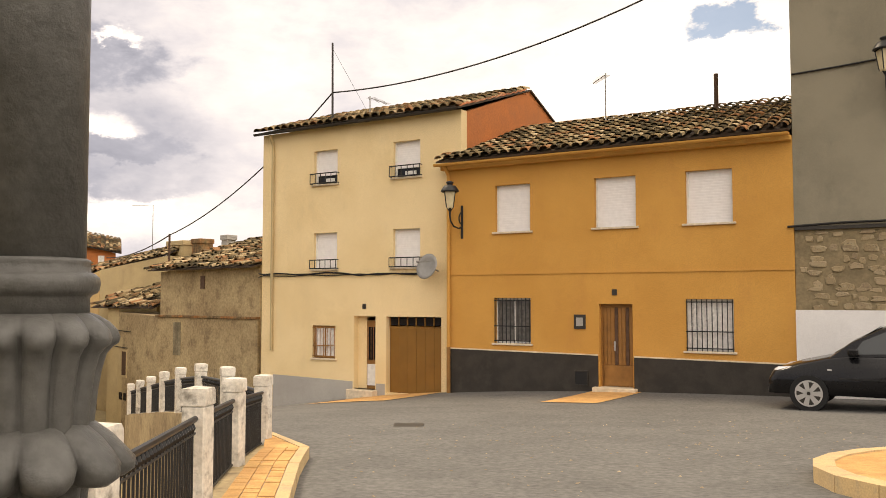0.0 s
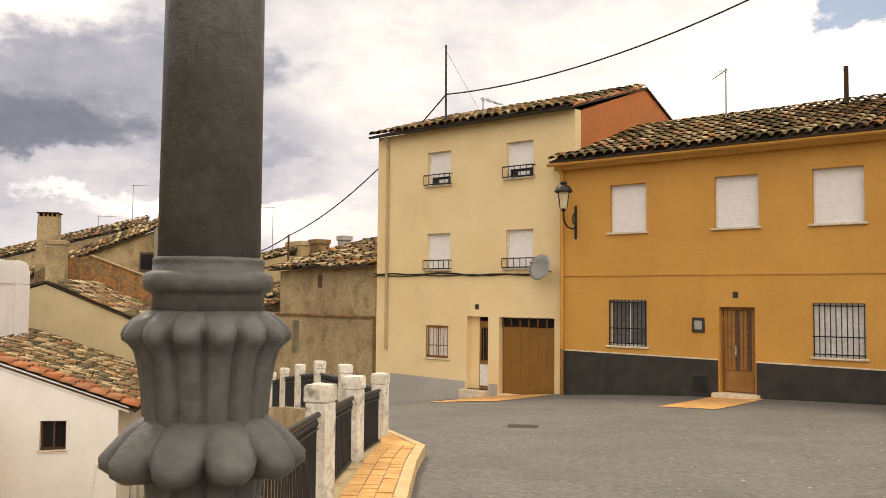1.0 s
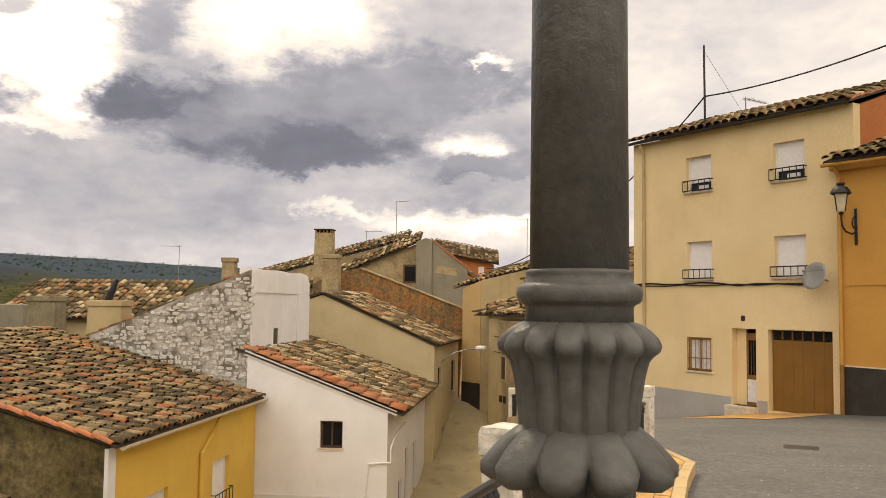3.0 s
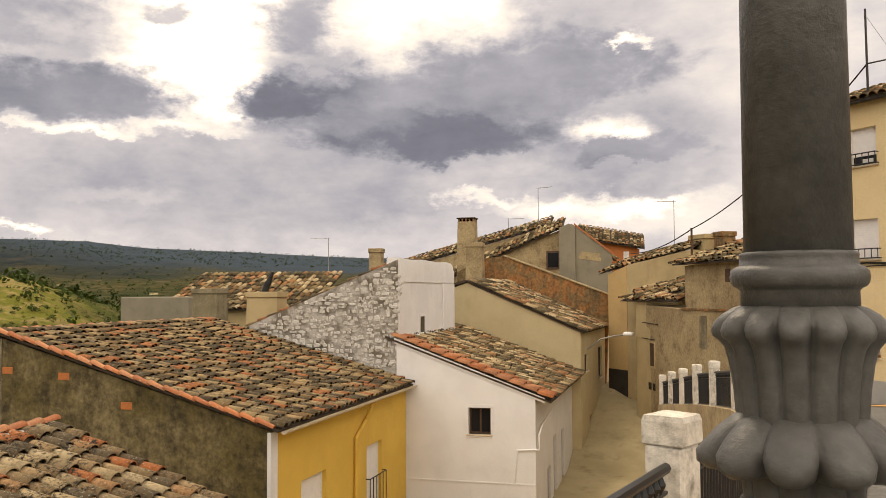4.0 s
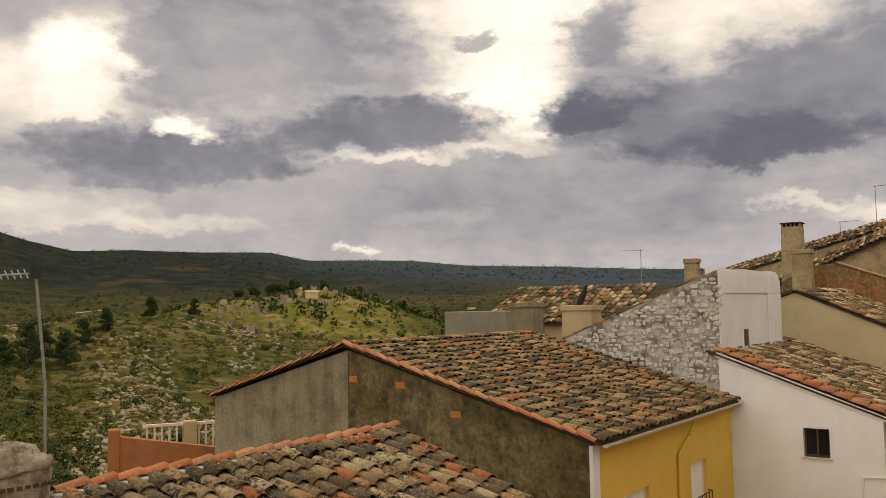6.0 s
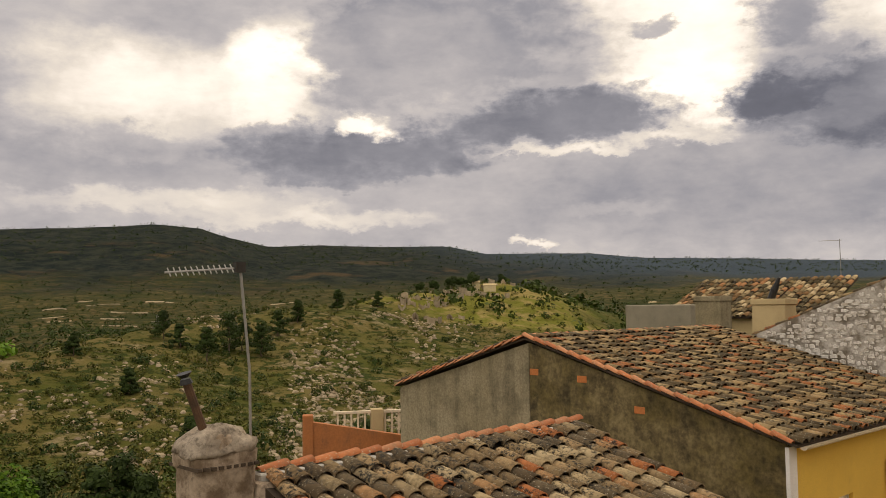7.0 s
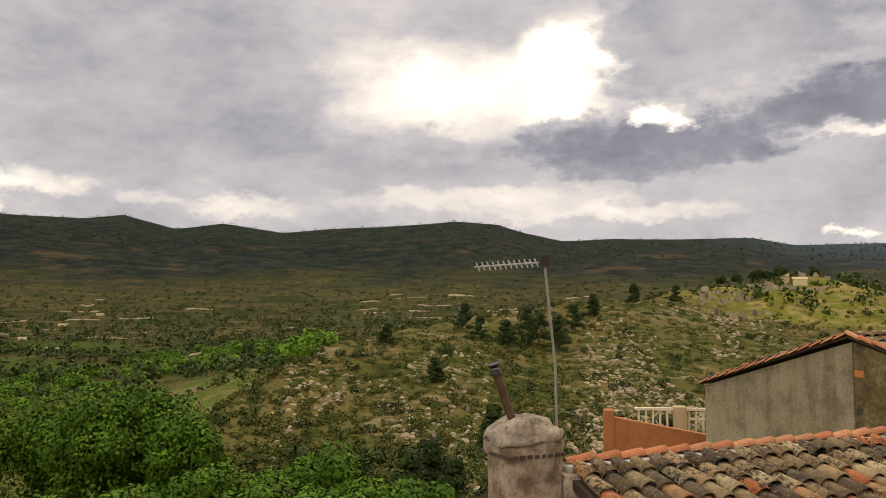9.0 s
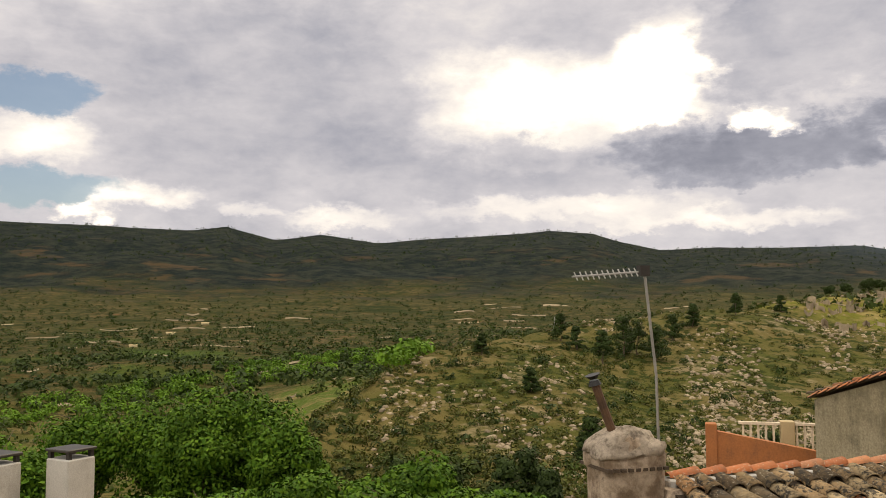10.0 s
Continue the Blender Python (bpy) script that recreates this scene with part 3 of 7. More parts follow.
def build_terrain():
    rings = [8, 14, 20, 26, 34, 42, 52, 62, 74, 86, 100]
    while rings[-1] < 4600:
        rings.append(rings[-1] * 1.055)
    dirs = []
    a = -180.0
    while a < 180:
        dirs.append(a)
        a += 0.6 if 30 <= a < 125 else 3.0
    verts, faces = [(0, 0, -9.0)], []
    for r in rings:
        verts += [ground_at(a, r) for a in dirs]
    n = len(dirs)
    for k in range(n):
        faces.append((0, 1 + (k + 1) % n, 1 + k))
    for j in range(len(rings) - 1):
        for k in range(n):
            p, q = 1 + j * n + k, 1 + j * n + (k + 1) % n
            faces.append((p, q, q + n, p + n))
    m, gr, b = material("hillside", 0.95)
    where = gr.node("ShaderNodeNewGeometry").outputs["Position"]
    sp = gr.node("ShaderNodeSeparateXYZ")
    gr.feed(sp.inputs[0], where)
    far = gr.math("SQRT", gr.math("ADD", gr.math("POWER", sp.outputs[0], 2.0), gr.math("POWER", sp.outputs[1], 2.0)))
    soil = gr.mix(gr.span(gr.noise(where, 0.05, 8.0, 0.65), 0.35, 0.65), (0.125, 0.098, 0.034), (0.062, 0.066, 0.013))
    rock = gr.span(gr.noise(where, 0.11, 9.0, 0.72), 0.53, 0.64)
    soil = gr.mix(gr.math("MULTIPLY", rock, 0.55), soil, (0.27, 0.21, 0.13))
    bush = gr.span(gr.noise(where, 0.33, 5.0, 0.7), 0.50, 0.58)
    soil = gr.mix(bush, soil, (0.028, 0.040, 0.007))
    # terraced fields and groves beyond the near hill
    band = gr.noise(gr.scaled(where, 0.012, 0.012, 0.16), 1.0, 8.0, 0.64)
    field = gr.ramp(band, ((0.34, (0.018, 0.026, 0.006)), (0.44, (0.044, 0.046, 0.012)), (0.50, (0.085, 0.060, 0.022)), (0.54, (0.040, 0.046, 0.011)), (0.60, (0.125, 0.085, 0.038)), (0.64, (0.050, 0.052, 0.013)), (0.72, (0.15, 0.075, 0.034))))
    dots = gr.span(gr.noise(where, 0.08, 6.0, 0.78), 0.48, 0.55)
    field = gr.mix(gr.math("MULTIPLY", dots, 0.85), field, (0.020, 0.030, 0.008))
    lush = gr.math("MULTIPLY", gr.span(gr.noise(where, 0.008, 4.0, 0.5), 0.50, 0.62), gr.span(far, 1100.0, 600.0))
    field = gr.mix(gr.math("MULTIPLY", lush, 0.7), field, (0.050, 0.085, 0.012))
    c = gr.mix(gr.span(far, 300.0, 480.0), soil, field)
    # meadows: hilltop dry grass with sunlight painted in, irrigated green on the valley floor
    for mx, my, mr, tone_a, tone_b in ((-300.0, 150.0, 58.0, (0.150, 0.150, 0.022), (0.30, 0.23, 0.085)), (-285.0, -60.0, 80.0, (0.065, 0.105, 0.014), (0.19, 0.15, 0.06)), (-395.0, 410.0, 170.0, (0.07, 0.14, 0.02), (0.05, 0.09, 0.02))):
        px_ = gr.math("DIVIDE", gr.math("SUBTRACT", sp.outputs[0], mx), mr)
        py_ = gr.math("DIVIDE", gr.math("SUBTRACT", sp.outputs[1], my), mr)
        d2 = gr.math("ADD", gr.math("POWER", px_, 2.0), gr.math("POWER", py_, 2.0))
        edge = gr.math("ADD", d2, gr.math("MULTIPLY", gr.math("SUBTRACT", gr.noise(where, 0.03, 6.0, 0.65), 0.5), 2.2))
        tuft = gr.mix(gr.span(gr.noise(where, 0.12, 6.0, 0.65), 0.48, 0.60), tone_a, tone_b)
        c = gr.mix(gr.math("MULTIPLY", gr.span(edge, 1.1, 0.4), 0.75), c, tuft)
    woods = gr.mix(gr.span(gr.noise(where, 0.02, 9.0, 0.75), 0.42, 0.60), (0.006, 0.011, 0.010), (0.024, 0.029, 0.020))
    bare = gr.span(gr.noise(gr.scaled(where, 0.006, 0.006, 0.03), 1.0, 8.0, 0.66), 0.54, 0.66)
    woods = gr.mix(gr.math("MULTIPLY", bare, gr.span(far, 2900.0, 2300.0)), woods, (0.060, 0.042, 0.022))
    # distance haze put into the colour: woods turn bluer towards the farther ridge
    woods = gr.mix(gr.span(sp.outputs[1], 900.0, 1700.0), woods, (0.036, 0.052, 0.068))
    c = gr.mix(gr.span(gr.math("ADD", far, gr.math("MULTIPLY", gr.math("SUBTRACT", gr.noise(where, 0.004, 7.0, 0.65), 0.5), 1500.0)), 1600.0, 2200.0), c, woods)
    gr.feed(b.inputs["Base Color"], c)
    b.inputs["Specular IOR Level"].default_value = 0.05
    bumped(gr, b, gr.math("ADD", gr.noise(where, 0.5, 6.0, 0.7), bush), 0.6, 0.8)
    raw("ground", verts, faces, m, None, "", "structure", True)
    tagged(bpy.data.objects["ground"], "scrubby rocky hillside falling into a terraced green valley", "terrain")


build_terrain()

# ---- the plaza: road sheet, edge walls, alley ----
FENCE = [(-1.02, 0.02), (-1.32, 3.28), (-1.60, 5.70), (-1.85, 7.73), (-2.01, 9.75)]
BACK = [(-2.01 - 0.832 * k, 9.75 + 1.733 * k) for k in range(8)]


def edge_x(y):
    """The plaza's edge towards the drop."""
    ys = [-14.0, *[p[1] for p in FENCE], *[p[1] for p in BACK[1:]], 28.0, 36.0]
    xs = [-1.0, *[p[0] for p in FENCE], *[p[0] for p in BACK[1:]], -9.6, -12.5]
    return float(np.interp(y, ys, xs)) - 0.13


def build_road():
    verts, faces = [], []
    ys = np.linspace(-14, 36, 101)
    ts = np.linspace(0, 1, 41)
    for y in ys:
        x0 = edge_x(y)
        for t in ts:
            x = x0 + (24 - x0) * t * t
            verts.append((x, y, road_height(x, y)))
    n = len(ts)
    for j in range(len(ys) - 1):
        for k in range(n - 1):
            faces.append((j * n + k, j * n + k + 1, (j + 1) * n + k + 1, (j + 1) * n + k))
    ob = raw("road", verts, faces, "asphalt", None, "", "structure", True)
    tagged(ob, "worn grey asphalt of a sloping village square", "road")
    # the wall that holds the square up
    verts, faces = [], []
    for y in ys:
        x0 = edge_x(y)
        verts += [(x0, y, road_height(x0, y) + 0.04), (x0, y, -9.0), (x0 + 0.3, y, road_height(x0, y) + 0.04)]
    for j in range(len(ys) - 1):
        a, b = 3 * j, 3 * j + 3
        faces += [(a, b, b + 1, a + 1), (a + 2, b + 2, b, a)]
    tagged(raw("retaining_wall", verts, faces, "old_render", None, "", "structure"), "stained rendered retaining wall below the railing", "wall")


build_road()


def build_alley():
    verts, faces = [], []
    prof = ((-6.5, 8.0, -5.6), (-8.0, 14.0, -5.5), (-10.6, 23.0, -5.3), (-12.6, 30.5, -5.0), (-13.6, 34.0, -3.9), (-14.3, 37.0, -2.75), (-15.5, 42.0, -2.5))
    for x, y, z in prof:
        verts += [(x - 3.4, y - 1.0, z), (x + 4.6, y + 1.4, z)]
    for k in range(len(prof) - 1):
        faces.append((2 * k, 2 * k + 1, 2 * k + 3, 2 * k + 2))
    tagged(raw("alley_pavement", verts, faces, "concrete", None, "", "structure"), "pale patched concrete surface of a narrow alley", "pavement")


build_alley()


# ---- windows, doors, gutters ----
def shutter_window(house, fr, s0, s1, z0, z1, rail=0.0, deep=0.13, sill="stone_sill", ajar=0.0):
    bm = bmesh.new()
    prof, z, step = [], z0 + 0.02 + ajar, 0.06
    while z < z1 - 0.01:
        prof += [(deep, z), (deep - 0.0015, z + 0.012), (deep - 0.0015, min(z + step - 0.012, z1)), (deep, min(z + step - 0.002, z1))]
        z += step
    rows = [[bm.verts.new(fr.at(s, n, z)) for n, z in prof] for s in (s0 + 0.04, s1 - 0.04)]
    rows += [[bm.verts.new(fr.at(s, deep + 0.03, z)) for s in (s0 + 0.04, s1 - 0.04)] for z in (prof[0][1], prof[-1][1])]
    for k in range(len(prof) - 1):
        bm.faces.new((rows[0][k], rows[1][k], rows[1][k + 1], rows[0][k + 1]))
    bm.faces.new((rows[0][0], rows[2][0], rows[2][1], rows[1][0]))
    bm.faces.new((rows[0][-1], rows[1][-1], rows[3][1], rows[3][0]))
    bm.faces.new((rows[2][0], rows[3][0], rows[3][1], rows[2][1]))
    w = part("window", bm, "shutter", house, "white roller shutter, not quite down" if ajar else "white roller shutter, closed")
    if ajar:
        part("pane", box(fr, s0 + 0.04, s1 - 0.04, deep + 0.035, deep + 0.05, z0 + 0.02, z0 + ajar + 0.08), "dark_glass", w)
        part("casement", box(fr, s0 + 0.30, s1 - 0.22, deep + 0.01, deep + 0.034, z0 + 0.07, z0 + ajar - 0.06), "white_frame", w)
    part("frame", pierced(fr, s0, s1, z0, z1, 0.07, [(s0 + 0.045, s1 - 0.045, z0 + 0.02, z1 - 0.02)], deep - 0.03), "white_frame", w)
    part("sill", box(fr, s0 - 0.07, s1 + 0.07, -0.06, deep, z0 - 0.05, z0, 0.008), sill, w)
    if rail:
        bm = bmesh.new()
        for z in (z0 + 0.02, z0 + rail):
            add_tube(bm, fr.at(s0 - 0.05, -0.12, z), fr.at(s1 + 0.05, -0.12, z), 0.016)
        for s in (s0 - 0.05, s1 + 0.05):
            for z in (z0 + 0.02, z0 + rail):
                add_tube(bm, fr.at(s, -0.12, z), fr.at(s, 0.0, z), 0.014)
        n = 5
        for k in range(n + 1):
            s = s0 - 0.05 + (s1 - s0 + 0.1) * k / n
            add_tube(bm, fr.at(s, -0.12, z0 + 0.02), fr.at(s, -0.12, z0 + rail), 0.012)
        part("window_rail", bm, "black_iron", w, "low black iron rail")
    return w


def barred_window(house, fr, s0, s1, z0, z1, bars, curtain=True, deep=0.14, frame="white_frame", bar_mat="black_iron", glass="dark_glass", cloth="curtain"):
    w = part("window", box(fr, s0 + 0.03, s1 - 0.03, deep, deep + 0.03, z0 + 0.03, z1 - 0.03), glass, house)
    t, mid = 0.05, (s0 + s1) / 2
    bm = pierced(fr, s0, s1, z0, z1, 0.07, [(s0 + t, mid - 0.025, z0 + t, z1 - t), (mid + 0.025, s1 - t, z0 + t, z1 - t)], deep - 0.035)
    part("frame", bm, frame, w)
    if curtain:
        bm = bmesh.new()
        n, last = 44, None
        for k in range(n + 1):
            o = deep - 0.026 + 0.012 * math.sin(k * 0.95) + 0.004 * math.sin(k * 2.3)
            pair = [bm.verts.new(fr.at(s0 + 0.05 + (s1 - s0 - 0.1) * k / n, o, z)) for z in (z0 + 0.055, z1 - 0.055)]
            if last:
                bm.faces.new((last[0], pair[0], pair[1], last[1]))
            last = pair
        part("curtain", bm, cloth, w)
    part("sill", box(fr, s0 - 0.06, s1 + 0.06, -0.05, deep, z0 - 0.05, z0, 0.008), "stone_sill", w)
    if bars:
        for k in range(bars + 1):
            s = s0 + 0.02 + (s1 - s0 - 0.04) * k / bars
            part("bar", tube(fr.at(s, -0.015, z0), fr.at(s, -0.015, z1), 0.011), bar_mat, w)
        for z in (z0 + 0.06, z1 - 0.06, (z0 * 2 + z1) / 3 + 0.05):
            part("cross_bar", box(fr, s0, s1, -0.024, -0.006, z - 0.012, z + 0.012), bar_mat, w)
    return w


def gutter(house, fr, s0, s1, n, z, mat="dark_metal", r=0.06):
    bm = bmesh.new()
    k = 6
    rows = []
    for s in (s0, s1):
        rows.append([bm.verts.new(fr.at(s, n - math.cos(math.pi * i / k) * r, z - math.sin(math.pi * i / k) * r)) for i in range(k + 1)])
    for i in range(k):
        bm.faces.new((rows[0][i], rows[0][i + 1], rows[1][i + 1], rows[1][i]))
    return part("gutter", bm, mat, house)


def aerial(at, height, label, yagi=None, lean=(0, 0)):
    """A roof mast with a comb aerial."""
    at = Vector(at)
    top = at + Vector((lean[0], lean[1], height))
    ob = thing("television_aerial", label, "aerial", at)
    part("mast", tube(at, top, 0.02, 0.016), "grey_metal", ob)
    ang = radians(yagi or 0)
    d, w = Vector((math.cos(ang), math.sin(ang), 0)), Vector((-math.sin(ang), math.cos(ang), 0))
    boom = top - Vector((0, 0, 0.05))
    part("boom", tube(boom - d * 0.1, boom + d * 0.95, 0.012), "grey_metal", ob)
    for k in range(9):
        c = boom + d * (0.05 + 0.11 * k)
        part("element", tube(c - w * (0.16 - 0.008 * k), c + w * (0.16 - 0.008 * k), 0.006, None, 4), "grey_metal", ob)
    return ob


# ---- cream house of three storeys ----
FC = Frame(0.09, 22.5, 0.848, -0.530)
cream = thing("house", "cream-rendered three-storey house with white roller shutters and brown garage door", "house", FC.at(-3, 4, -1.0))
up_w = [(-4.50, -3.64), (-1.70, -0.82)]
holes = [(a, b, 4.86, 5.84) for a, b in up_w] + [(a, b, 2.42, 3.46) for a, b in up_w]
holes += [(-4.50, -3.68, -0.10, 0.82), (-3.02, -2.28, -0.90, 1.10), (-1.92, -0.16, -0.95, 1.10)]
part("wall", pierced(FC, -6.5, 0.46, -3.4, 6.5, 0.28, holes), "cream_paint", cream)
GP = 3.98
side = [FC.at(0.46, 0.29, -2), FC.at(0.46, 6.1, -2), FC.at(0.46, 6.1, 7.0), FC.at(0.46, GP, 7.78), FC.at(0.46, 0.29, 6.5)]
part("gable_wall", prism(side, FC.e * -0.25), "brick_orange", cream, "bare orange-rendered gable wall")
side = [FC.at(-6.5, 0.29, -4), FC.at(-6.5, 6.1, -4), FC.at(-6.5, 6.1, 7.0), FC.at(-6.5, GP, 7.78), FC.at(-6.5, 0.29, 6.5)]
part("side_wall", prism(side, FC.e * 0.25), "cream_paint", cream)
part("back_wall", box(FC, -6.25, 0.21, 5.85, 6.1, -4, 7.0), "cream_paint", cream)
part("inner_floor", box(FC, -6.2, 0.2, 0.3, 5.8, 2.0, 2.2), "wood_dark", cream)
dn = (FC.at(0, -0.25, 6.52) - FC.at(0, GP, 7.83))
cream_roof = part("roof", slab(FC.at(-6.62, GP, 7.83), FC.e, dn, 7.14, dn.length, 0.045), "under_tile", cream)
tiled_slope(cream_roof, FC.at(-6.62, GP, 7.84), FC.e, dn, 7.14, dn.length, "pale", 0, 0.27, 0.40, 5, None, 0.4)
up = (FC.at(0, 6.25, 6.95) - FC.at(0, GP, 7.83))
part("roof", slab(FC.at(-6.62, GP, 7.83), FC.e, up, 7.14, up.length, 0.045), "under_tile", cream)
ridge_caps(cream_roof, FC.at(0.44, -0.15, 6.54), FC.at(0.44, GP - 0.35, 7.70), "clay", 0.09, 0.4, 4, "verge_tile")
for a, b in up_w:
    shutter_window(cream, FC, a, b, 4.86, 5.84, 0.30, ajar=0.24)
    shutter_window(cream, FC, a, b, 2.42, 3.46, 0.26)
barred_window(cream, FC, -4.50, -3.68, -0.10, 0.82, 6, True, 0.10, "brown_door", "brown_door")
# front door
d = part("door", box(FC, -2.72, -2.30, 0.20, 0.26, -0.90, 0.98), "brown_door", cream, "brown door with a glazed upper panel")
part("door_jamb", box(FC, -3.02, -2.72, 0.20, 0.27, -0.90, 1.10), "cream_paint", d)
part("pane", box(FC, -2.66, -2.36, 0.180, 0.20, -0.10, 0.80), "dark_glass", d)
part("lower_panel", box(FC, -2.68, -2.34, 0.176, 0.2, -0.80, -0.22), "white_frame", d)
for k in range(4):
    s = -2.64 + 0.085 * k
    part("bar", tube(FC.at(s, 0.17, -0.10), FC.at(s, 0.17, 0.80), 0.008, None, 4), "brown_door", d)
part("doorstep", box(FC, -3.1, -2.2, -0.25, 0.28, -1.25, -0.9, 0.01), "stone_sill", cream)
# garage door
gd = part("garage_door", box(FC, -1.90, -0.18, 0.16, 0.20, -0.95, 0.84), "garage_door", cream, "brown sheet-metal garage door with a glazed strip")
for k in range(6):
    s = -1.88 + 0.283 * k
    part("door_panel", box(FC, s, s + 0.278, 0.150, 0.162, -0.93, 0.82, 0.003), "garage_door", gd)
part("pane", box(FC, -1.90, -0.18, 0.155, 0.19, 0.86, 1.08), "dark_glass", gd)
for k in range(7):
    s = -1.90 + 0.283 * k
    part("mullion", box(FC, s, s + 0.03, 0.13, 0.155, 0.84, 1.10), "garage_door", gd)
# grey plinth, falling with the street
part("plinth", prism([FC.at(-6.02, -0.012, -3.2), FC.at(-3.06, -0.012, -3.2), FC.at(-3.06, -0.012, -0.70), FC.at(-6.02, -0.012, -0.64)], FC.n * 0.011), "grey_paint", cream)
part("plinth", prism([FC.at(-2.25, -0.012, -3.2), FC.at(-1.96, -0.012, -3.2), FC.at(-1.96, -0.012, -0.72), FC.at(-2.25, -0.012, -0.72)], FC.n * 0.011), "grey_paint", cream)
part("downpipe", path_tube([FC.at(-6.05, -0.2, 6.42), FC.at(-6.05, -0.06, 6.15), FC.at(-6.05, -0.06, 0.06)], 0.045, 8), "beige_render", cream)
gutter(cream, FC, -6.62, 0.5, -0.27, 6.50, "dark_metal")
part("street_number_plate", box(FC, -2.72, -2.60, -0.015, -0.002, 1.30, 1.44), "dark_metal", cream)

# ---- orange house of two storeys ----
FO = Frame(0.09, 22.3, 0.857, -0.515)
orange = thing("house", "orange-painted two-storey house with dark stone plinth and wooden door", "house", FO.at(4, 3, -0.6))
ups = [(1.42, 2.38), (4.04, 5.04), (6.17, 7.19)]
holes = [(a, b, 3.24, 4.41) for a, b in ups] + [(1.39, 2.38, 0.49, 1.60), (6.15, 7.17, 0.44, 1.57), (4.13, 4.93, -0.46, 1.46)]
part("wall", pierced(FO, 0.02, 8.42, -2.4, 5.0, 0.28, holes), "orange_paint", orange)
part("side_wall", box(FO, 0.02, 0.27, 0.29, 7.5, -2.4, 4.9), "orange_paint", orange)
part("back_wall", box(FO, 0.3, 8.4, 7.4, 7.6, -2.4, 4.9), "orange_paint", orange)
part("inner_floor", box(FO, 0.3, 8.4, 0.3, 7.3, 2.0, 2.2), "wood_dark", orange)
top = FO.at(-0.15, 4.0, 6.62)
dn = FO.at(-0.15, -0.30, 5.10) - top
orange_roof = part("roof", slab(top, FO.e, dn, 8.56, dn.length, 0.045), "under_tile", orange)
dn2 = FO.at(-0.15, 7.8, 5.2) - top
part("roof", slab(top, FO.e, dn2, 8.56, dn2.length, 0.045), "under_tile", orange)
part("cornice", box(FO, -0.1, 8.42, -0.16, -0.003, 4.88, 5.0, 0.02), "orange_paint", orange)
for a, b in ups:
    shutter_window(orange, FO, a, b, 3.24, 4.41, 0, 0.14, "stone_sill")
barred_window(orange, FO, 1.39, 2.38, 0.49, 1.60, 9, True, 0.16, cloth="curtain_dim")
barred_window(orange, FO, 6.15, 7.17, 0.44, 1.57, 9, True, 0.12)
DADO = [(0.02, 4.10), (4.96, 8.42)]
for a, b in DADO:
    za, zb = 0.31 - 0.0118 * a, 0.31 - 0.0118 * b
    part("plinth", prism([FO.at(a, -0.025, -2.3), FO.at(b, -0.025, -2.3), FO.at(b, -0.025, zb), FO.at(a, -0.025, za)], FO.n * 0.023), "dado_stone", orange, "dark grey stone-tiled plinth")
    part("plinth_cap", prism([FO.at(a, -0.035, za), FO.at(b, -0.035, zb), FO.at(b, -0.035, zb + 0.03), FO.at(a, -0.035, za + 0.03)], FO.n * 0.033), "stone_sill", orange)
d = part("door", box(FO, 4.17, 4.89, 0.16, 0.21, -0.44, 1.42), "brown_door", orange, "varnished panelled wooden front door")
part("door_frame", pierced(FO, 4.13, 4.93, -0.46, 1.46, 0.10, [(4.17, 4.89, -0.46, 1.42)], 0.12), "brown_door", d)
for k in range(8):
    s = 4.19 + 0.088 * k
    part("board", box(FO, s, s + 0.078, 0.142, 0.159, 0.05, 1.38, 0.006), "wood_dark" if k in (3, 6) else "brown_door", d)
part("kick_board", box(FO, 4.19, 4.88, 0.138, 0.159, -0.42, 0.03, 0.006), "brown_door", d)
part("handle", box(FO, 4.44, 4.48, 0.10, 0.142, 0.38, 0.60, 0.008), "alloy", d, "pale metal pull handle")
part("doorstep", box(FO, 4.02, 5.04, -0.22, 0.27, -0.75, -0.45, 0.01), "stone_sill", orange)
part("string_course", box(FO, 0.02, 8.42, -0.022, -0.002, 2.18, 2.22), "orange_paint", orange)
part("downpipe", path_tube([FO.at(0.10, -0.3, 5.0), FO.at(0.10, -0.07, 4.75), FO.at(0.10, -0.07, 0.35)], 0.045, 8), "orange_paint", orange)
part("downpipe_foot", tube(FO.at(0.10, -0.07, -1.1), FO.at(0.10, -0.07, 0.35), 0.05, None, 8), "brown_door", orange)
gutter(orange, FO, -0.15, 8.42, -0.36, 5.02, "orange_paint", 0.07)
v = part("vent", box(FO, 3.54, 3.83, -0.045, -0.027, -0.42, -0.12, 0.004), "black_iron", orange)
part("frame", pierced(FO, 3.51, 3.86, -0.45, -0.09, 0.03, [(3.54, 3.83, -0.42, -0.12)], -0.055), "dado_stone", v)
part("street_number_plate", box(FO, 4.45, 4.57, -0.015, -0.002, 1.66, 1.80), "dark_metal", orange)
p = part("framed_plaque", box(FO, 3.51, 3.80, -0.03, -0.002, 0.87, 1.21, 0.006), "dark_metal", orange, "dark framed wall plaque")
part("tile_picture", box(FO, 3.57, 3.74, -0.036, -0.031, 0.94, 1.14), "grey_paint", p)

# ---- tall grey building at the end of the row ----
tower = thing("building", "tall grey rendered building with exposed rubble stone and white plaster below", "building", FO.at(12, 3, 0))
part("wall", box(FO, 8.425, 15.5, 0.0, 6.0, 3.05, 11.5), "grey_block", tower)
part("stone_band", box(FO, 8.425, 15.5, 0.03, 6.0, 1.35, 3.05), "mortar", tower)
part("plaster_band", box(FO, 8.42, 15.5, -0.02, 6.0, -2.2, 1.35), "white_paint", tower)
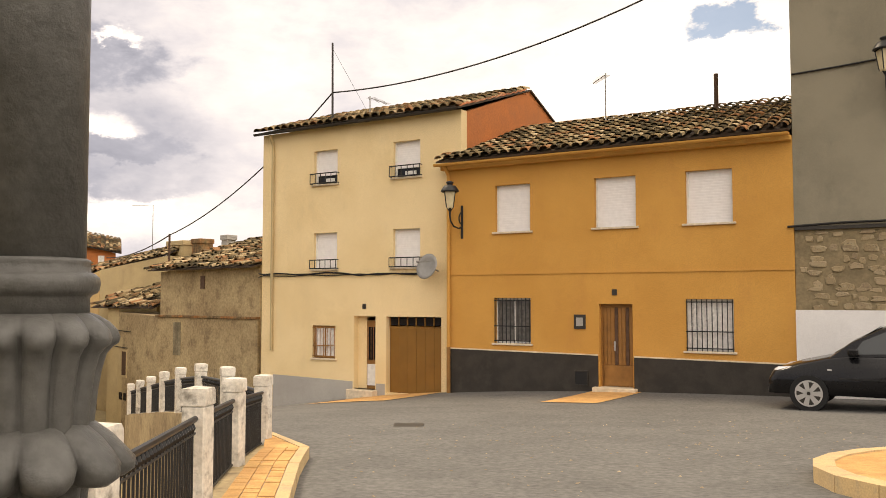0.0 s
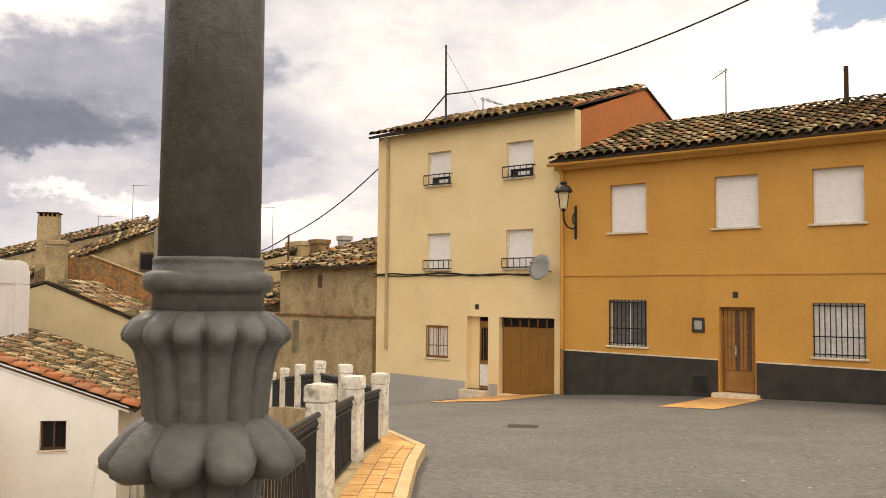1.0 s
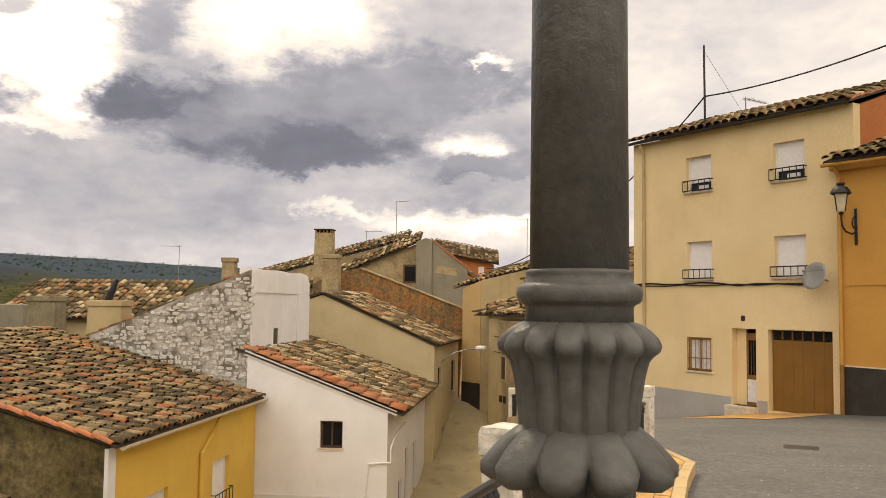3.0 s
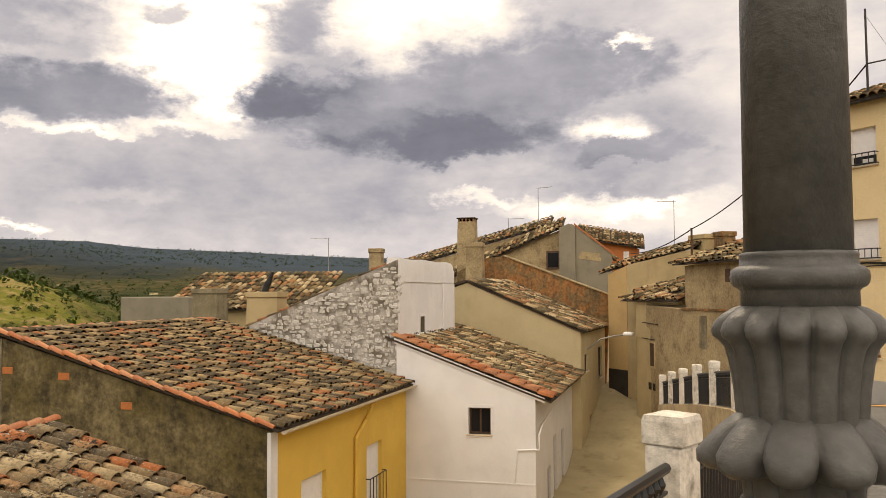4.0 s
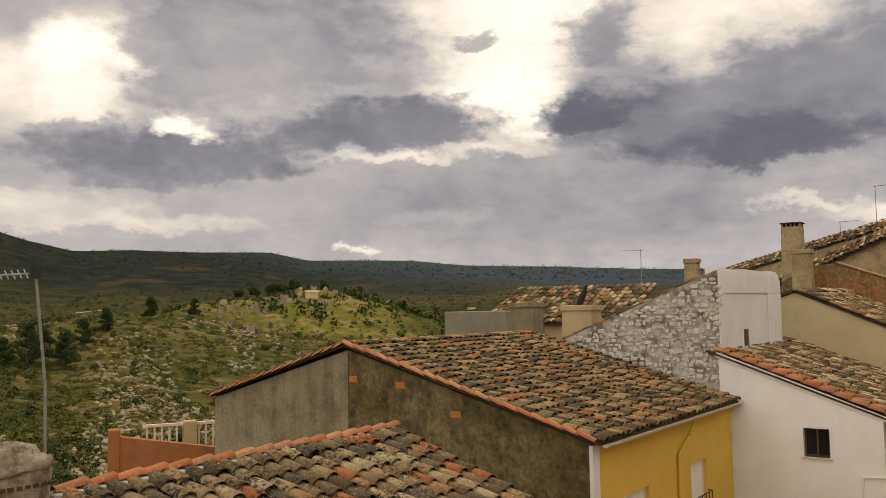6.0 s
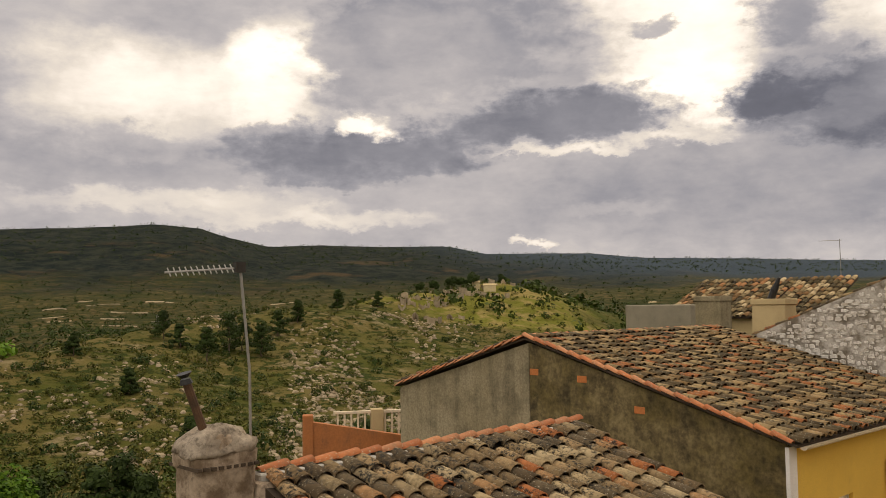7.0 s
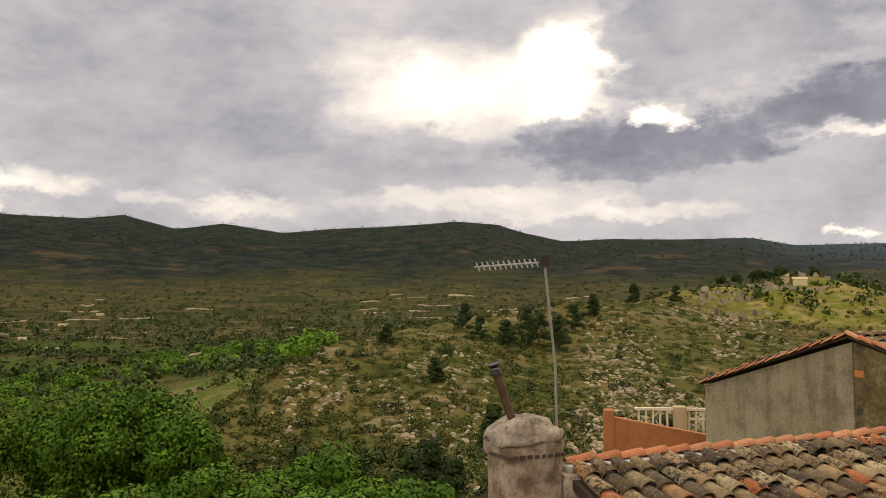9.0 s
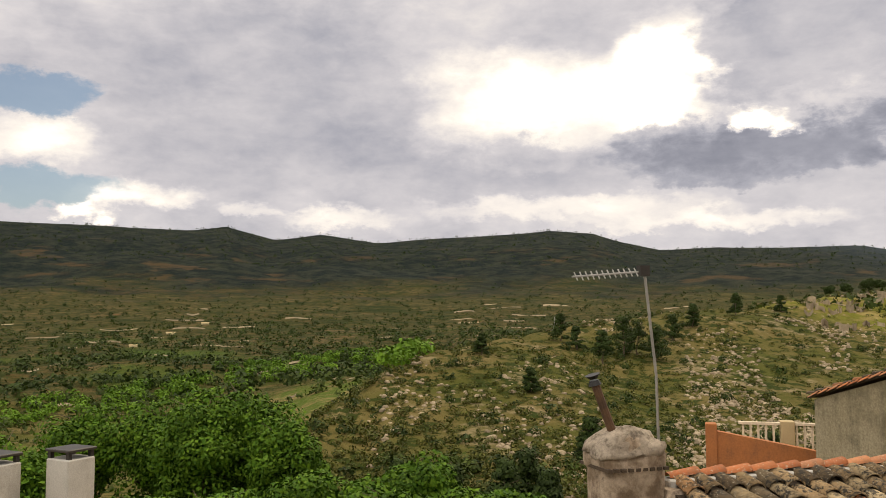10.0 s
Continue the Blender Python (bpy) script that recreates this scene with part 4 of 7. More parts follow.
part("ledge", box(FO, 8.44, 15.5, -0.05, 0.03, 3.00, 3.07), "dark_metal", tower)

# ---- village frame: a runs across towards the alley, b away along it ----
VF = Frame(-12.71, 12.89, 0.95072, 0.31006)


def vp(a, b, z):
    return VF.at(a, b, z)


def gable_house(ob, a0, a1, apex, b0, b1, zl, zp, zr, base, wall, back=None):
    """Four thick walls with gables at both ends; the ridge runs along b."""
    pts = [(a0, base), (a1, base), (a1, zr), (apex, zp), (a0, zl)]
    part("gable_wall", prism([vp(a, b0, z) for a, z in pts], VF.n * 0.3), wall, ob)
    part("gable_wall", prism([vp(a, b1 - 0.3, z) for a, z in pts], VF.n * 0.3), back or wall, ob)


# yellow house
yellow = thing("house", "yellow-painted house with bare grey gable wall and weathered tile roof", "house", vp(-6, 4.5, -6))
part("gable_wall", prism([vp(a, 0.15, z) for a, z in ((-6.90, -9.5), (-0.25, -9.5), (-0.25, -1.22), (-6.90, 0.61))], VF.n * 0.3), "mossy_render", yellow, "dark stained gable wall with mossy patches")
part("gable_wall", prism([vp(a, 0.125, z) for a, z in ((-11.95, -9.5), (-6.91, -9.5), (-6.91, 0.61), (-11.95, -0.80))], VF.n * 0.32), "grey_render", yellow, "bare grey plastered gable wall")
FY = Frame(*vp(-0.25, 0.45, 0).xy, *VF.n.xy)
holes = [(1.2, 2.6, -5.0, -2.55), (5.35, 6.55, -4.3, -2.5)]
yw = part("wall", pierced(FY, 0.0, 8.78, -9.5, -1.22, 0.28, holes), "yellow_paint", yellow)
part("side_wall", box(VF, -11.95, -11.65, 0.46, 9.2, -9.5, -0.85), "grey_render", yellow)
part("corner_trim", box(VF, -0.30, -0.22, 0.10, 0.42, -9.5, -1.25), "white_paint", yellow)
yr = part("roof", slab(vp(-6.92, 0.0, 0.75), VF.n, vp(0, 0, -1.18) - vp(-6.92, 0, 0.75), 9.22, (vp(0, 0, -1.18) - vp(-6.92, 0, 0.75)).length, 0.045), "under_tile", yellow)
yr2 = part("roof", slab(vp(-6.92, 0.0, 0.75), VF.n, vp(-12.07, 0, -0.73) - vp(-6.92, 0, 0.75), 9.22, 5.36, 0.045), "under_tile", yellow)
ridge_caps(yr, vp(-6.92, 0.0, 0.74), vp(-6.92, 9.2, 0.74), "clay", 0.11, 0.4, 5)
ridge_caps(yr, vp(-0.1, 0.02, -1.15), vp(-6.9, 0.02, 0.76), "clay", 0.10, 0.38, 6, "verge_tile")
ridge_caps(yr2, vp(-12.0, 0.02, -0.76), vp(-6.95, 0.02, 0.74), "clay", 0.10, 0.38, 7, "verge_tile")
gutter(yellow, FY, -0.3, 8.8, -0.30, -1.20, "stone_sill", 0.08)
part("downpipe", path_tube([FY.at(5.1, -0.28, -1.28), FY.at(5.1, -0.07, -1.75), FY.at(4.4, -0.07, -2.1), FY.at(4.4, -0.07, -9)], 0.05, 8), "yellow_paint", yellow)
shutter_window(yellow, FY, 1.2, 2.6, -5.0, -2.55, 0.95)
shutter_window(yellow, FY, 5.35, 6.55, -4.3, -2.5, 0.95)
for a, z in ((-7.6, -0.15), (-6.9, -0.05), (-5.4, -0.15), (-3.8, -0.75)):
    part("putlog_brick", box(VF, a, a + 0.28, 0.135, 0.16, z - 0.14, z + 0.02, 0.01), "brick_orange", yellow)

# near tile roof of the house below the square
near_house = thing("house", "low house with old lichen-covered curved tile roof", "house", vp(-1, -7, -6))
NR = Frame(-11.82, 2.32, -0.30724, 0.95163)
nr_dn = -NR.n + Vector((0, 0, -0.34))
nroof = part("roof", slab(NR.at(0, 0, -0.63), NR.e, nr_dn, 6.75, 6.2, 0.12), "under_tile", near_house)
nb_dn = NR.n + Vector((0, 0, -0.34))
part("roof", slab(NR.at(0, 0, -0.63), NR.e, nb_dn, 6.75, 4.2, 0.12), "under_tile", near_house)
part("wall", box(NR, 0.15, 6.6, -5.6, 3.6, -9.5, -2.3), "old_render", near_house)
for s in (0.12, 6.38):
    part("gable_wall", prism([NR.at(s, -5.6, -2.4), NR.at(s, 0, -0.62), NR.at(s, 3.6, -1.9), NR.at(s, 3.6, -4), NR.at(s, -5.6, -4)], NR.e * 0.25), "grey_render", near_house)
ridge_caps(nroof, NR.at(0.05, 0, -0.56), NR.at(6.7, 0, -0.56), "clay", 0.11, 0.40, 8)
part("ridge_mortar", box(NR, 0.0, 6.7, -0.15, 0.12, -0.72, -0.57, 0.02), "mortar", near_house)

# chimney block with flue beside the near roof
stack = thing("chimney", "crumbling rendered chimney block with a rusty flue pipe", "chimney", NR.at(-0.5, 0, -3))
bm = bmesh.new()
n = 28
rows = []
for z, kx, ky in ((-4.0, 0.44, 0.36), (-1.4, 0.43, 0.35), (-0.75, 0.43, 0.35), (-0.42, 0.44, 0.36), (-0.36, 0.46, 0.38), (-0.22, 0.45, 0.37), (-0.10, 0.41, 0.33), (0.0, 0.32, 0.25), (0.06, 0.20, 0.16), (0.09, 0.05, 0.05)):
    row = []
    for k in range(n):
        a = 2 * math.pi * k / n
        c, d = math.cos(a), math.sin(a)
        q = 1 / (abs(c) ** 5 + abs(d) ** 5) ** 0.2
        w = NR.at(-0.55 + c * q * kx - 0.05 * max(0, z + 0.2), d * q * ky, z)
        w += Vector((0.05, 0.05, 0.05)) * noise.noise(w * 3.3) + Vector((0.02, 0.02, 0.03)) * noise.noise(w * 11.0)
        row.append(bm.verts.new(w))
    rows.append(row)
for p, q in zip(rows[:-1], rows[1:]):
    for k in range(n):
        bm.faces.new((p[k], p[(k + 1) % n], q[(k + 1) % n], q[k]))
bm.faces.new(rows[-1])
M["stack_render"] = surface("stack_render", (0.38, 0.30, 0.22), (0.15, 0.105, 0.066), (0.055, 0.04, 0.028), scale=4.2, grain=18, amount=0.85, streak=0.3, bump=0.9)
part("chimney_body", bm, "stack_render", stack, "", "", True)
for k in range(9):
    part("brick", box(NR, -1.0 + 0.098 * k, -0.94 + 0.098 * k, -0.40, 0.38, -0.385, -0.345), "under_tile", stack)
bm = bmesh.new()
rows = []
for z, kx, ky in ((-0.22, 0.45, 0.37), (-0.19, 0.475, 0.39), (-0.15, 0.47, 0.385), (-0.10, 0.45, 0.36), (-0.05, 0.41, 0.33), (0.0, 0.36, 0.29), (0.04, 0.30, 0.24), (0.07, 0.23, 0.19), (0.10, 0.14, 0.12), (0.115, 0.06, 0.06)):
    row = []
    for k in range(56):
        a = 2 * math.pi * k / 56
        c, d = math.cos(a), math.sin(a)
        q = 1 / (abs(c) ** 4 + abs(d) ** 4) ** 0.25
        w = NR.at(-0.58 + c * q * kx, d * q * ky, z)
        w += Vector((0.05, 0.05, 0.07)) * noise.noise(w * 3.9) + Vector((0.03, 0.03, 0.03)) * noise.noise(w * 10.0) + Vector((0.022, 0.022, 0.022)) * noise.noise(w * 26.0)
        row.append(bm.verts.new(w))
    rows.append(row)
for p, q in zip(rows[:-1], rows[1:]):
    for k in range(56):
        bm.faces.new((p[k], p[(k + 1) % 56], q[(k + 1) % 56], q[k]))
bm.faces.new(rows[-1])
M["cap_mortar"] = surface("cap_mortar", (0.33, 0.275, 0.21), (0.24, 0.195, 0.145), (0.085, 0.066, 0.048), scale=3.0, grain=22, amount=0.85, streak=0.1, bump=1.0, begin=0.45)
part("mortar_cap", bm, "cap_mortar", stack, "pale lumpy cracked mortar cap", "", True)
bm = bmesh.new()
add_box(bm, NR, -0.14, 0.22, -0.30, 0.28, -4.0, -0.66)
bmesh.ops.subdivide_edges(bm, edges=bm.edges, cuts=9, use_grid_fill=True)
for v in bm.verts:
    v.co += Vector((0.04, 0.04, 0.05)) * noise.noise(v.co * 3.1) + Vector((0.03, 0.03, 0.03)) * noise.noise(v.co * 9.0)
part("broken_wall", bm, "stack_render", stack, "", "", True)
part("flue", tube(NR.at(-0.70, 0, 0.0), NR.at(-0.95, 0, 0.66), 0.055, None, 10), "rust", stack, "rusty brown flue pipe")
bm = tube(NR.at(-0.955, 0, 0.66), NR.at(-0.97, 0, 0.72), 0.085, 0.06, 10)
add_tube(bm, NR.at(-0.975, 0, 0.74), NR.at(-0.99, 0, 0.79), 0.05, 0.10, 10)
part("cowl", bm, "black_iron", stack)
yg = thing("television_aerial", "tall roof mast with a comb aerial", "aerial", NR.at(-0.05, 0, -1.0))
part("mast", path_tube([NR.at(0.02, 0.1, -1.2), NR.at(-0.01, 0.1, 0.75), NR.at(-0.16, 0.1, 2.18)], 0.019, 8), "grey_metal", yg)
yb = NR.at(-0.17, 0.1, 2.12)
yd = (NR.at(-1.13, 0.25, 2.05) - yb).normalized()
part("boom", tube(yb - yd * 0.05, yb + yd * 0.98, 0.014), "grey_metal", yg)
for k in range(12):
    c = yb + yd * (0.10 + 0.075 * k)
    part("element", tube(c + NR.n * 0.05 + Vector((0, 0, 0.055)), c - NR.n * 0.05 - Vector((0, 0, 0.055)), 0.010, None, 4), "grey_metal", yg)
part("bracket", box(NR, -0.24, -0.10, 0.05, 0.15, 2.06, 2.2), "dark_metal", yg)

# orange terrace wall with a pale balustrade beyond
terrace = thing("terrace_wall", "orange rendered terrace wall with a pale railing on top", "wall", (-26, 8, -3))
FT = Frame(-26.30, 7.10, 0.24, 0.97)
part("wall", prism([FT.at(0, 0, -8), FT.at(3.6, 0, -8), FT.at(3.6, 0, -2.55), FT.at(0.25, 0, -1.95), FT.at(0, 0, -1.9)], FT.n * 0.3), "rust_paint", terrace)
part("post", box(FT, -0.12, 0.2, -0.05, 0.35, -8, -1.72, 0.02), "rust_paint", terrace)
part("post", box(FT, 2.1, 2.5, 1.2, 1.6, -6, -1.75, 0.02), "beige_render", terrace)
for k in range(14):
    part("baluster", box(FT, 1.0 + 0.22 * k, 1.06 + 0.22 * k, 1.35, 1.41, -2.7, -1.85), "stone_sill", terrace)
part("handrail", box(FT, 0.9, 4.2, 1.3, 1.45, -1.88, -1.80), "stone_sill", terrace)

# white house with a raised storey behind its gable
white = thing("house", "whitewashed house with curved tile roof edged in terracotta", "house", vp(1.5, 13, -6))
FW = Frame(*vp(0, 9.25, 0).xy, *VF.e.xy)
SL = -0.366


def wtop(s):
    return 0.18 + SL * (s + 0.56) - 0.1


part("wall", pierced(FW, -0.55, 3.74, -9.5, 0.2, 0.3, [(1.72, 2.40, -2.62, -1.84)], 0.0, wtop), "white_paint", white)
FWR = Frame(*vp(3.74, 9.55, 0).xy, *VF.n.xy)
wh = [(2.0, 2.7, -5.2, -4.0), (3.4, 4.1, -5.3, -3.2), (5.4, 6.1, -5.3, -3.3)]
part("wall", pierced(FWR, 0.0, 8.6, -9.5, -1.45, 0.3, wh), "white_paint", white)
for a, b, c, d2 in wh:
    barred_window(white, FWR, a, b, c, d2, 0, False, 0.12, "wood_dark")
barred_window(white, FW, 1.72, 2.40, -2.62, -1.84, 0, False, 0.16, "wood_dark")
part("reveal", pierced(FW, 1.60, 2.48, -2.72, -1.74, 0.02, [(1.72, 2.40, -2.62, -1.84)], -0.02), "white_paint", white)
wdn = VF.e + Vector((0, 0, SL))
wr = part("roof", slab(vp(-0.9, 9.19, 0.27), VF.n, wdn, 9.0, 5.45, 0.05), "under_tile", white)
part("ledge", box(FW, -0.5, 3.72, -0.02, 0.0, -4.06, -4.02), "white_paint", white)
part("service_pipe", path_tube([FW.at(3.2, -0.03, -3.05), FW.at(3.85, -0.03, -3.0), FW.at(3.85, -0.03, -2.6), FWR.at(0.3, -0.1, -2.4), FWR.at(2.5, -0.1, -2.2)], 0.03), "white_paint", white)
part("service_pipe", path_tube([FW.at(3.2, -0.03, -3.05), FW.at(3.1, -0.03, -4.0)], 0.03), "white_paint", white)
part("verge_mortar", prism([FW.at(-0.62, -0.03, 0.05), FW.at(4.02, -0.03, -1.65), FW.at(4.02, -0.03, -1.50), FW.at(-0.62, -0.03, 0.22)], FW.n * 0.026), "white_paint", white)
# its whitewashed upper storey runs back along the ridge
FS = Frame(*vp(-0.5, 9.345, 0).xy, *VF.n.xy)
upper = part("upper_wall", prism([FS.at(0, 0, -0.6), FS.at(6.7, 0, -0.6), FS.at(6.7, 0, 2.46), FS.at(6.62, 0, 2.60), FS.at(6.35, 0, 2.70), FS.at(5.7, 0, 2.74), FS.at(4.4, 0, 2.69), FS.at(2.6, 0, 2.72), FS.at(1.2, 0, 2.67), FS.at(0, 0, 2.70)], FS.n * 0.4), "white_paint", white, "bright whitewashed upper storey wall")
part("frieze", prism([FS.at(0.0, -0.035, 1.95), FS.at(6.7, -0.035, 1.95), FS.at(6.7, -0.035, 2.40), FS.at(6.3, -0.035, 2.60), FS.at(3.0, -0.035, 2.58), FS.at(0.0, -0.035, 2.62)], FS.n * 0.034), "white_paint", upper)
part("pilaster", box(FS, 5.1, 6.69, -0.05, 0.0, 0.2, 1.93, 0.012), "white_paint", upper)
part("pilaster", box(FS, 0.01, 0.38, -0.03, 0.0, 0.2, 1.94, 0.012), "white_paint", upper)
part("base_fillet", prism([FS.at(0, -0.10, -0.1), FS.at(0, 0.0, -0.1), FS.at(0, 0.0, 0.30), FS.at(0, -0.05, 0.22)], FS.e * 6.68), "white_paint", upper)
part("slit_window", box(FS, 2.2, 2.75, -0.012, 0.03, 0.25, 0.81), "dark_glass", upper)
part("reveal", pierced(FS, 2.10, 2.86, 0.14, 0.90, 0.035, [(2.2, 2.75, 0.25, 0.81)], -0.035), "white_paint", upper)
# whitewashed rubble gable
rubble = part("rubble_wall", prism([vp(a, 9.32, z) for a, z in ((-7.4, -9), (-0.52, -9), (-0.52, 2.64), (-5.45, 0.62), (-7.4, -0.1))], VF.n * 0.4), "mortar", white, "rubble stone gable, whitewash worn off")
bk = part("back_roof", slab(vp(-0.6, 9.7, 2.6), VF.n, vp(-7.4, 0, -0.15) - vp(-0.6, 0, 2.62), 6.0, 7.3, 0.04), "under_tile", white)

# house behind the white one, with a street lamp on its corner
tan_house = thing("house", "tan rendered house with pale tile roof along the alley", "house", vp(2, 22, -5))
FH = Frame(*vp(0, 18.2, 0).xy, *VF.e.xy)
HS = -0.44
part("wall", prism([FH.at(-1.2, 0, -9), FH.at(4.1, 0, -9), FH.at(4.1, 0, 0.0), FH.at(-0.49, 0, 2.0), FH.at(-1.2, 0, 1.75)], FH.n * 0.3), "tan_paint", tan_house)
FHR = Frame(*vp(4.1, 18.2, 0).xy, *(vp(4.62, 27.2, 0) - vp(4.1, 18.2, 0)).xy)
hh = [(0.9, 1.75, -1.62, -0.92), (4.6, 5.7, -2.2, -0.85), (2.0, 3.9, -6.5, -3.5), (5.0, 6.4, -4.4, -3.0)]
part("wall", pierced(FHR, 0.3, 9.0, -9, 0.0, 0.3, hh), "tan_paint", tan_house)
for k, (a, b, c, d2) in enumerate(hh):
    if k == 2:
        part("door", box(FHR, a, b, 0.08, 0.14, c, d2), "brown_door", tan_house, "ochre wooden door")
    else:
        barred_window(tan_house, FHR, a, b, c, d2, 0, False, 0.12, "wood_dark")
HA = FHR.e * 9.3
hr = part("roof", slab(FH.at(-0.55, -0.1, 2.12), HA, FH.e + Vector((0, 0, HS)), 9.3, 5.25, 0.03), "under_tile", tan_house)
hr2 = part("roof", slab(FH.at(-0.55, -0.1, 2.12), FH.n, -FH.e + Vector((0, 0, -0.3)), 9.3, 3.0, 0.1), "under_tile", tan_house)
lamp = thing("wall_lamp", "street lamp on a bent arm fixed to a tan wall", "street lamp", FHR.at(1.6, 0, -0.4))
part("arm", path_tube([FHR.at(1.6, 0.0, -0.75), FHR.at(1.9, -0.5, -0.35), FHR.at(2.2, -1.0, -0.22), FHR.at(2.6, -1.5, -0.18)], 0.03), "grey_metal", lamp)
part("head", box(FHR, 2.3, 3.1, -1.75, -1.35, -0.22, -0.08, 0.04), "shutter", lamp)

# brown house with the great roof
brown = thing("house", "old brown rendered house with a broad tile roof and chimneys", "house", vp(0, 30, -4))
part("lower_wall", prism([vp(a, 24.9, z) for a, z in ((-2.6, -6), (4.36, -6), (4.72, 1.45), (-0.3, 3.35), (-1.3, 3.25), (-2.6, 2.6))], VF.n * 0.4), "brown_adobe", brown)
part("wall_coping", prism([vp(4.80, 24.82, 1.42), vp(-0.3, 24.82, 3.36), vp(-0.3, 24.82, 3.42), vp(4.80, 24.82, 1.49)], VF.n * 0.56), "old_render", brown)
FB = Frame(*vp(0, 30.0, 0).xy, *VF.e.xy)
part("gable_wall", prism([FB.at(-4.6, 0, -6), FB.at(1.79, 0, -6), FB.at(1.79, 0, 4.94), FB.at(-4.6, 0, 2.22)], FB.n * 0.3), "old_render", brown)
part("buttress", prism([FB.at(1.78, -0.4, -6), FB.at(2.62, -0.4, -6), FB.at(2.62, -0.4, 5.08), FB.at(2.3, -0.4, 5.22), FB.at(1.78, -0.4, 5.02)], FB.n * 0.6), "grey_block", brown)
part("gable_wall", prism([FB.at(2.63, -0.2, -6), FB.at(4.5, -0.2, -6), FB.at(4.5, -0.2, 3.58), FB.at(2.63, -0.2, 5.08)], FB.n * 0.4), "grey_block", brown)
part("gable_coping", prism([FB.at(2.55, -0.26, 5.16), FB.at(4.62, -0.26, 3.50), FB.at(4.62, -0.26, 3.60), FB.at(2.55, -0.26, 5.26)], FB.n * 0.5), "tiles_clay", brown)
w = part("window", box(FB, 1.08, 1.72, -0.02, 0.05, 2.86, 3.76), "dark_glass", brown)
part("frame", pierced(FB, 1.04, 1.76, 2.82, 3.80, 0.05, [(1.12, 1.68, 2.92, 3.70)], -0.05), "wood_dark", w)
part("patch", prism([FB.at(2.75, -0.215, 3.38), FB.at(3.95, -0.215, 3.20), FB.at(3.9, -0.215, 3.62), FB.at(2.9, -0.215, 3.75)], FB.n * 0.014), "old_render", brown)
LOW0, LOW1 = FB.at(-4.7, -0.25, 2.22), FB.at(1.95, -0.25, 5.06)
TOP0, TOP1 = FB.at(-8.3, 1.0, 2.78), FB.at(1.10, 1.0, 5.26)
L1, L2 = LOW1 - LOW0, TOP1 - TOP0
D1 = Vector(VF.n) * -1.25 + Vector((0, 0, -0.62))
br = part("roof", slab(LOW0 - D1, L1, D1, L1.length, D1.length, 0.06), "under_tile", brown)
D2 = Vector(VF.n) * -1.6 + Vector((0, 0, -0.62))
br3 = part("roof", slab(TOP0 - D2, L2, D2, L2.length, D2.length, 0.06), "under_tile", brown)
part("step_wall", prism([FB.at(-8.3, 1.05, 2.72), FB.at(1.1, 1.05, 5.20), FB.at(1.1, 1.05, 4.3), FB.at(-8.3, 1.05, 1.0)], FB.n * 0.25), "old_render", brown)
bdn2 = Vector(VF.e) + Vector((0, 0, -0.80))
br2 = part("roof", slab(vp(2.3, 30.4, 5.16), VF.n, bdn2, 2.5, 2.9, 0.1), "under_tile", brown)


def chimney(fr, s0, s1, n0, n1, z0, z1, label, mat, rows=True, category="chimney"):
    ob = thing("chimney", label, category, fr.at((s0 + s1) / 2, (n0 + n1) / 2, z0))
    bm = bmesh.new()
    pts0 = [fr.at(s, n, z0) for s, n in ((s0 - 0.05, n0 - 0.05), (s1 + 0.05, n0 - 0.05), (s1 + 0.05, n1 + 0.05), (s0 - 0.05, n1 + 0.05))]
    pts1 = [fr.at(s, n, z1 - 0.2) for s, n in ((s0, n0), (s1, n0), (s1, n1), (s0, n1))]
    a, b = [bm.verts.new(p) for p in pts0], [bm.verts.new(p) for p in pts1]
    for k in range(4):
        bm.faces.new((a[k], a[(k + 1) % 4], b[(k + 1) % 4], b[k]))
    bm.faces.new(b)
    part("chimney_body", bm, mat, ob)
    if rows:
        n = 5
        for k in range(n):
            s = s0 + 0.02 + (s1 - s0 - 0.1) * k / (n - 1)
            part("cap_brick", box(fr, s, s + 0.07, n0, n1, z1 - 0.2, z1 - 0.06), "brown_adobe", ob)
    part("cap", box(fr, s0 - 0.05, s1 + 0.05, n0 - 0.05, n1 + 0.05, z1 - (0.06 if rows else 0.2), z1, 0.015), "under_tile" if rows else mat, ob)
    return ob


chimney(FB, -2.80, -1.95, -4.2, -3.5, 2.0, 5.36, "square rendered chimney with a slotted tile cap", "old_render")
chimney(FB, -1.88, -1.14, -6.2, -5.6, 1.4, 3.97, "plain square plastered chimney", "old_render", False)
chimney(VF, -6.04, -5.5, 21.8, 22.3, 1.5, 3.68, "small dark square chimney on a roof", "old_render", False)
aerial(vp(0.31, 32, 5.3), 2.2, "thin roof aerial on a tall mast", -10)
aerial(vp(-1.6, 33, 4.8), 1.1, "small thin roof aerial on a house", 10)
# roof beyond the gable
far_roof = thing("house", "far house with a low pale tile roof", "house", (-18, 41, -3))
FR = Frame(-22.3, 45.9, 0.93, 0.36)
part("wall", prism([FR.at(0, 0, -5), FR.at(4.6, 0, -5), FR.at(4.6, 0, 4.05), FR.at(3.15, 0, 4.55), FR.at(1.15, 0, 4.9), FR.at(0, 0, 4.8)], FR.n * 2.6), "brick_orange", far_roof)
part("window", box(FR, 3.7, 4.02, -0.02, 0.02, 3.45, 3.92), "curtain", far_roof)
D7 = FR.n * -2.6 + Vector((0, 0, -0.95))
L7 = FR.at(4.9, -0.3, 4.04) - FR.at(1.0, -0.3, 4.75)
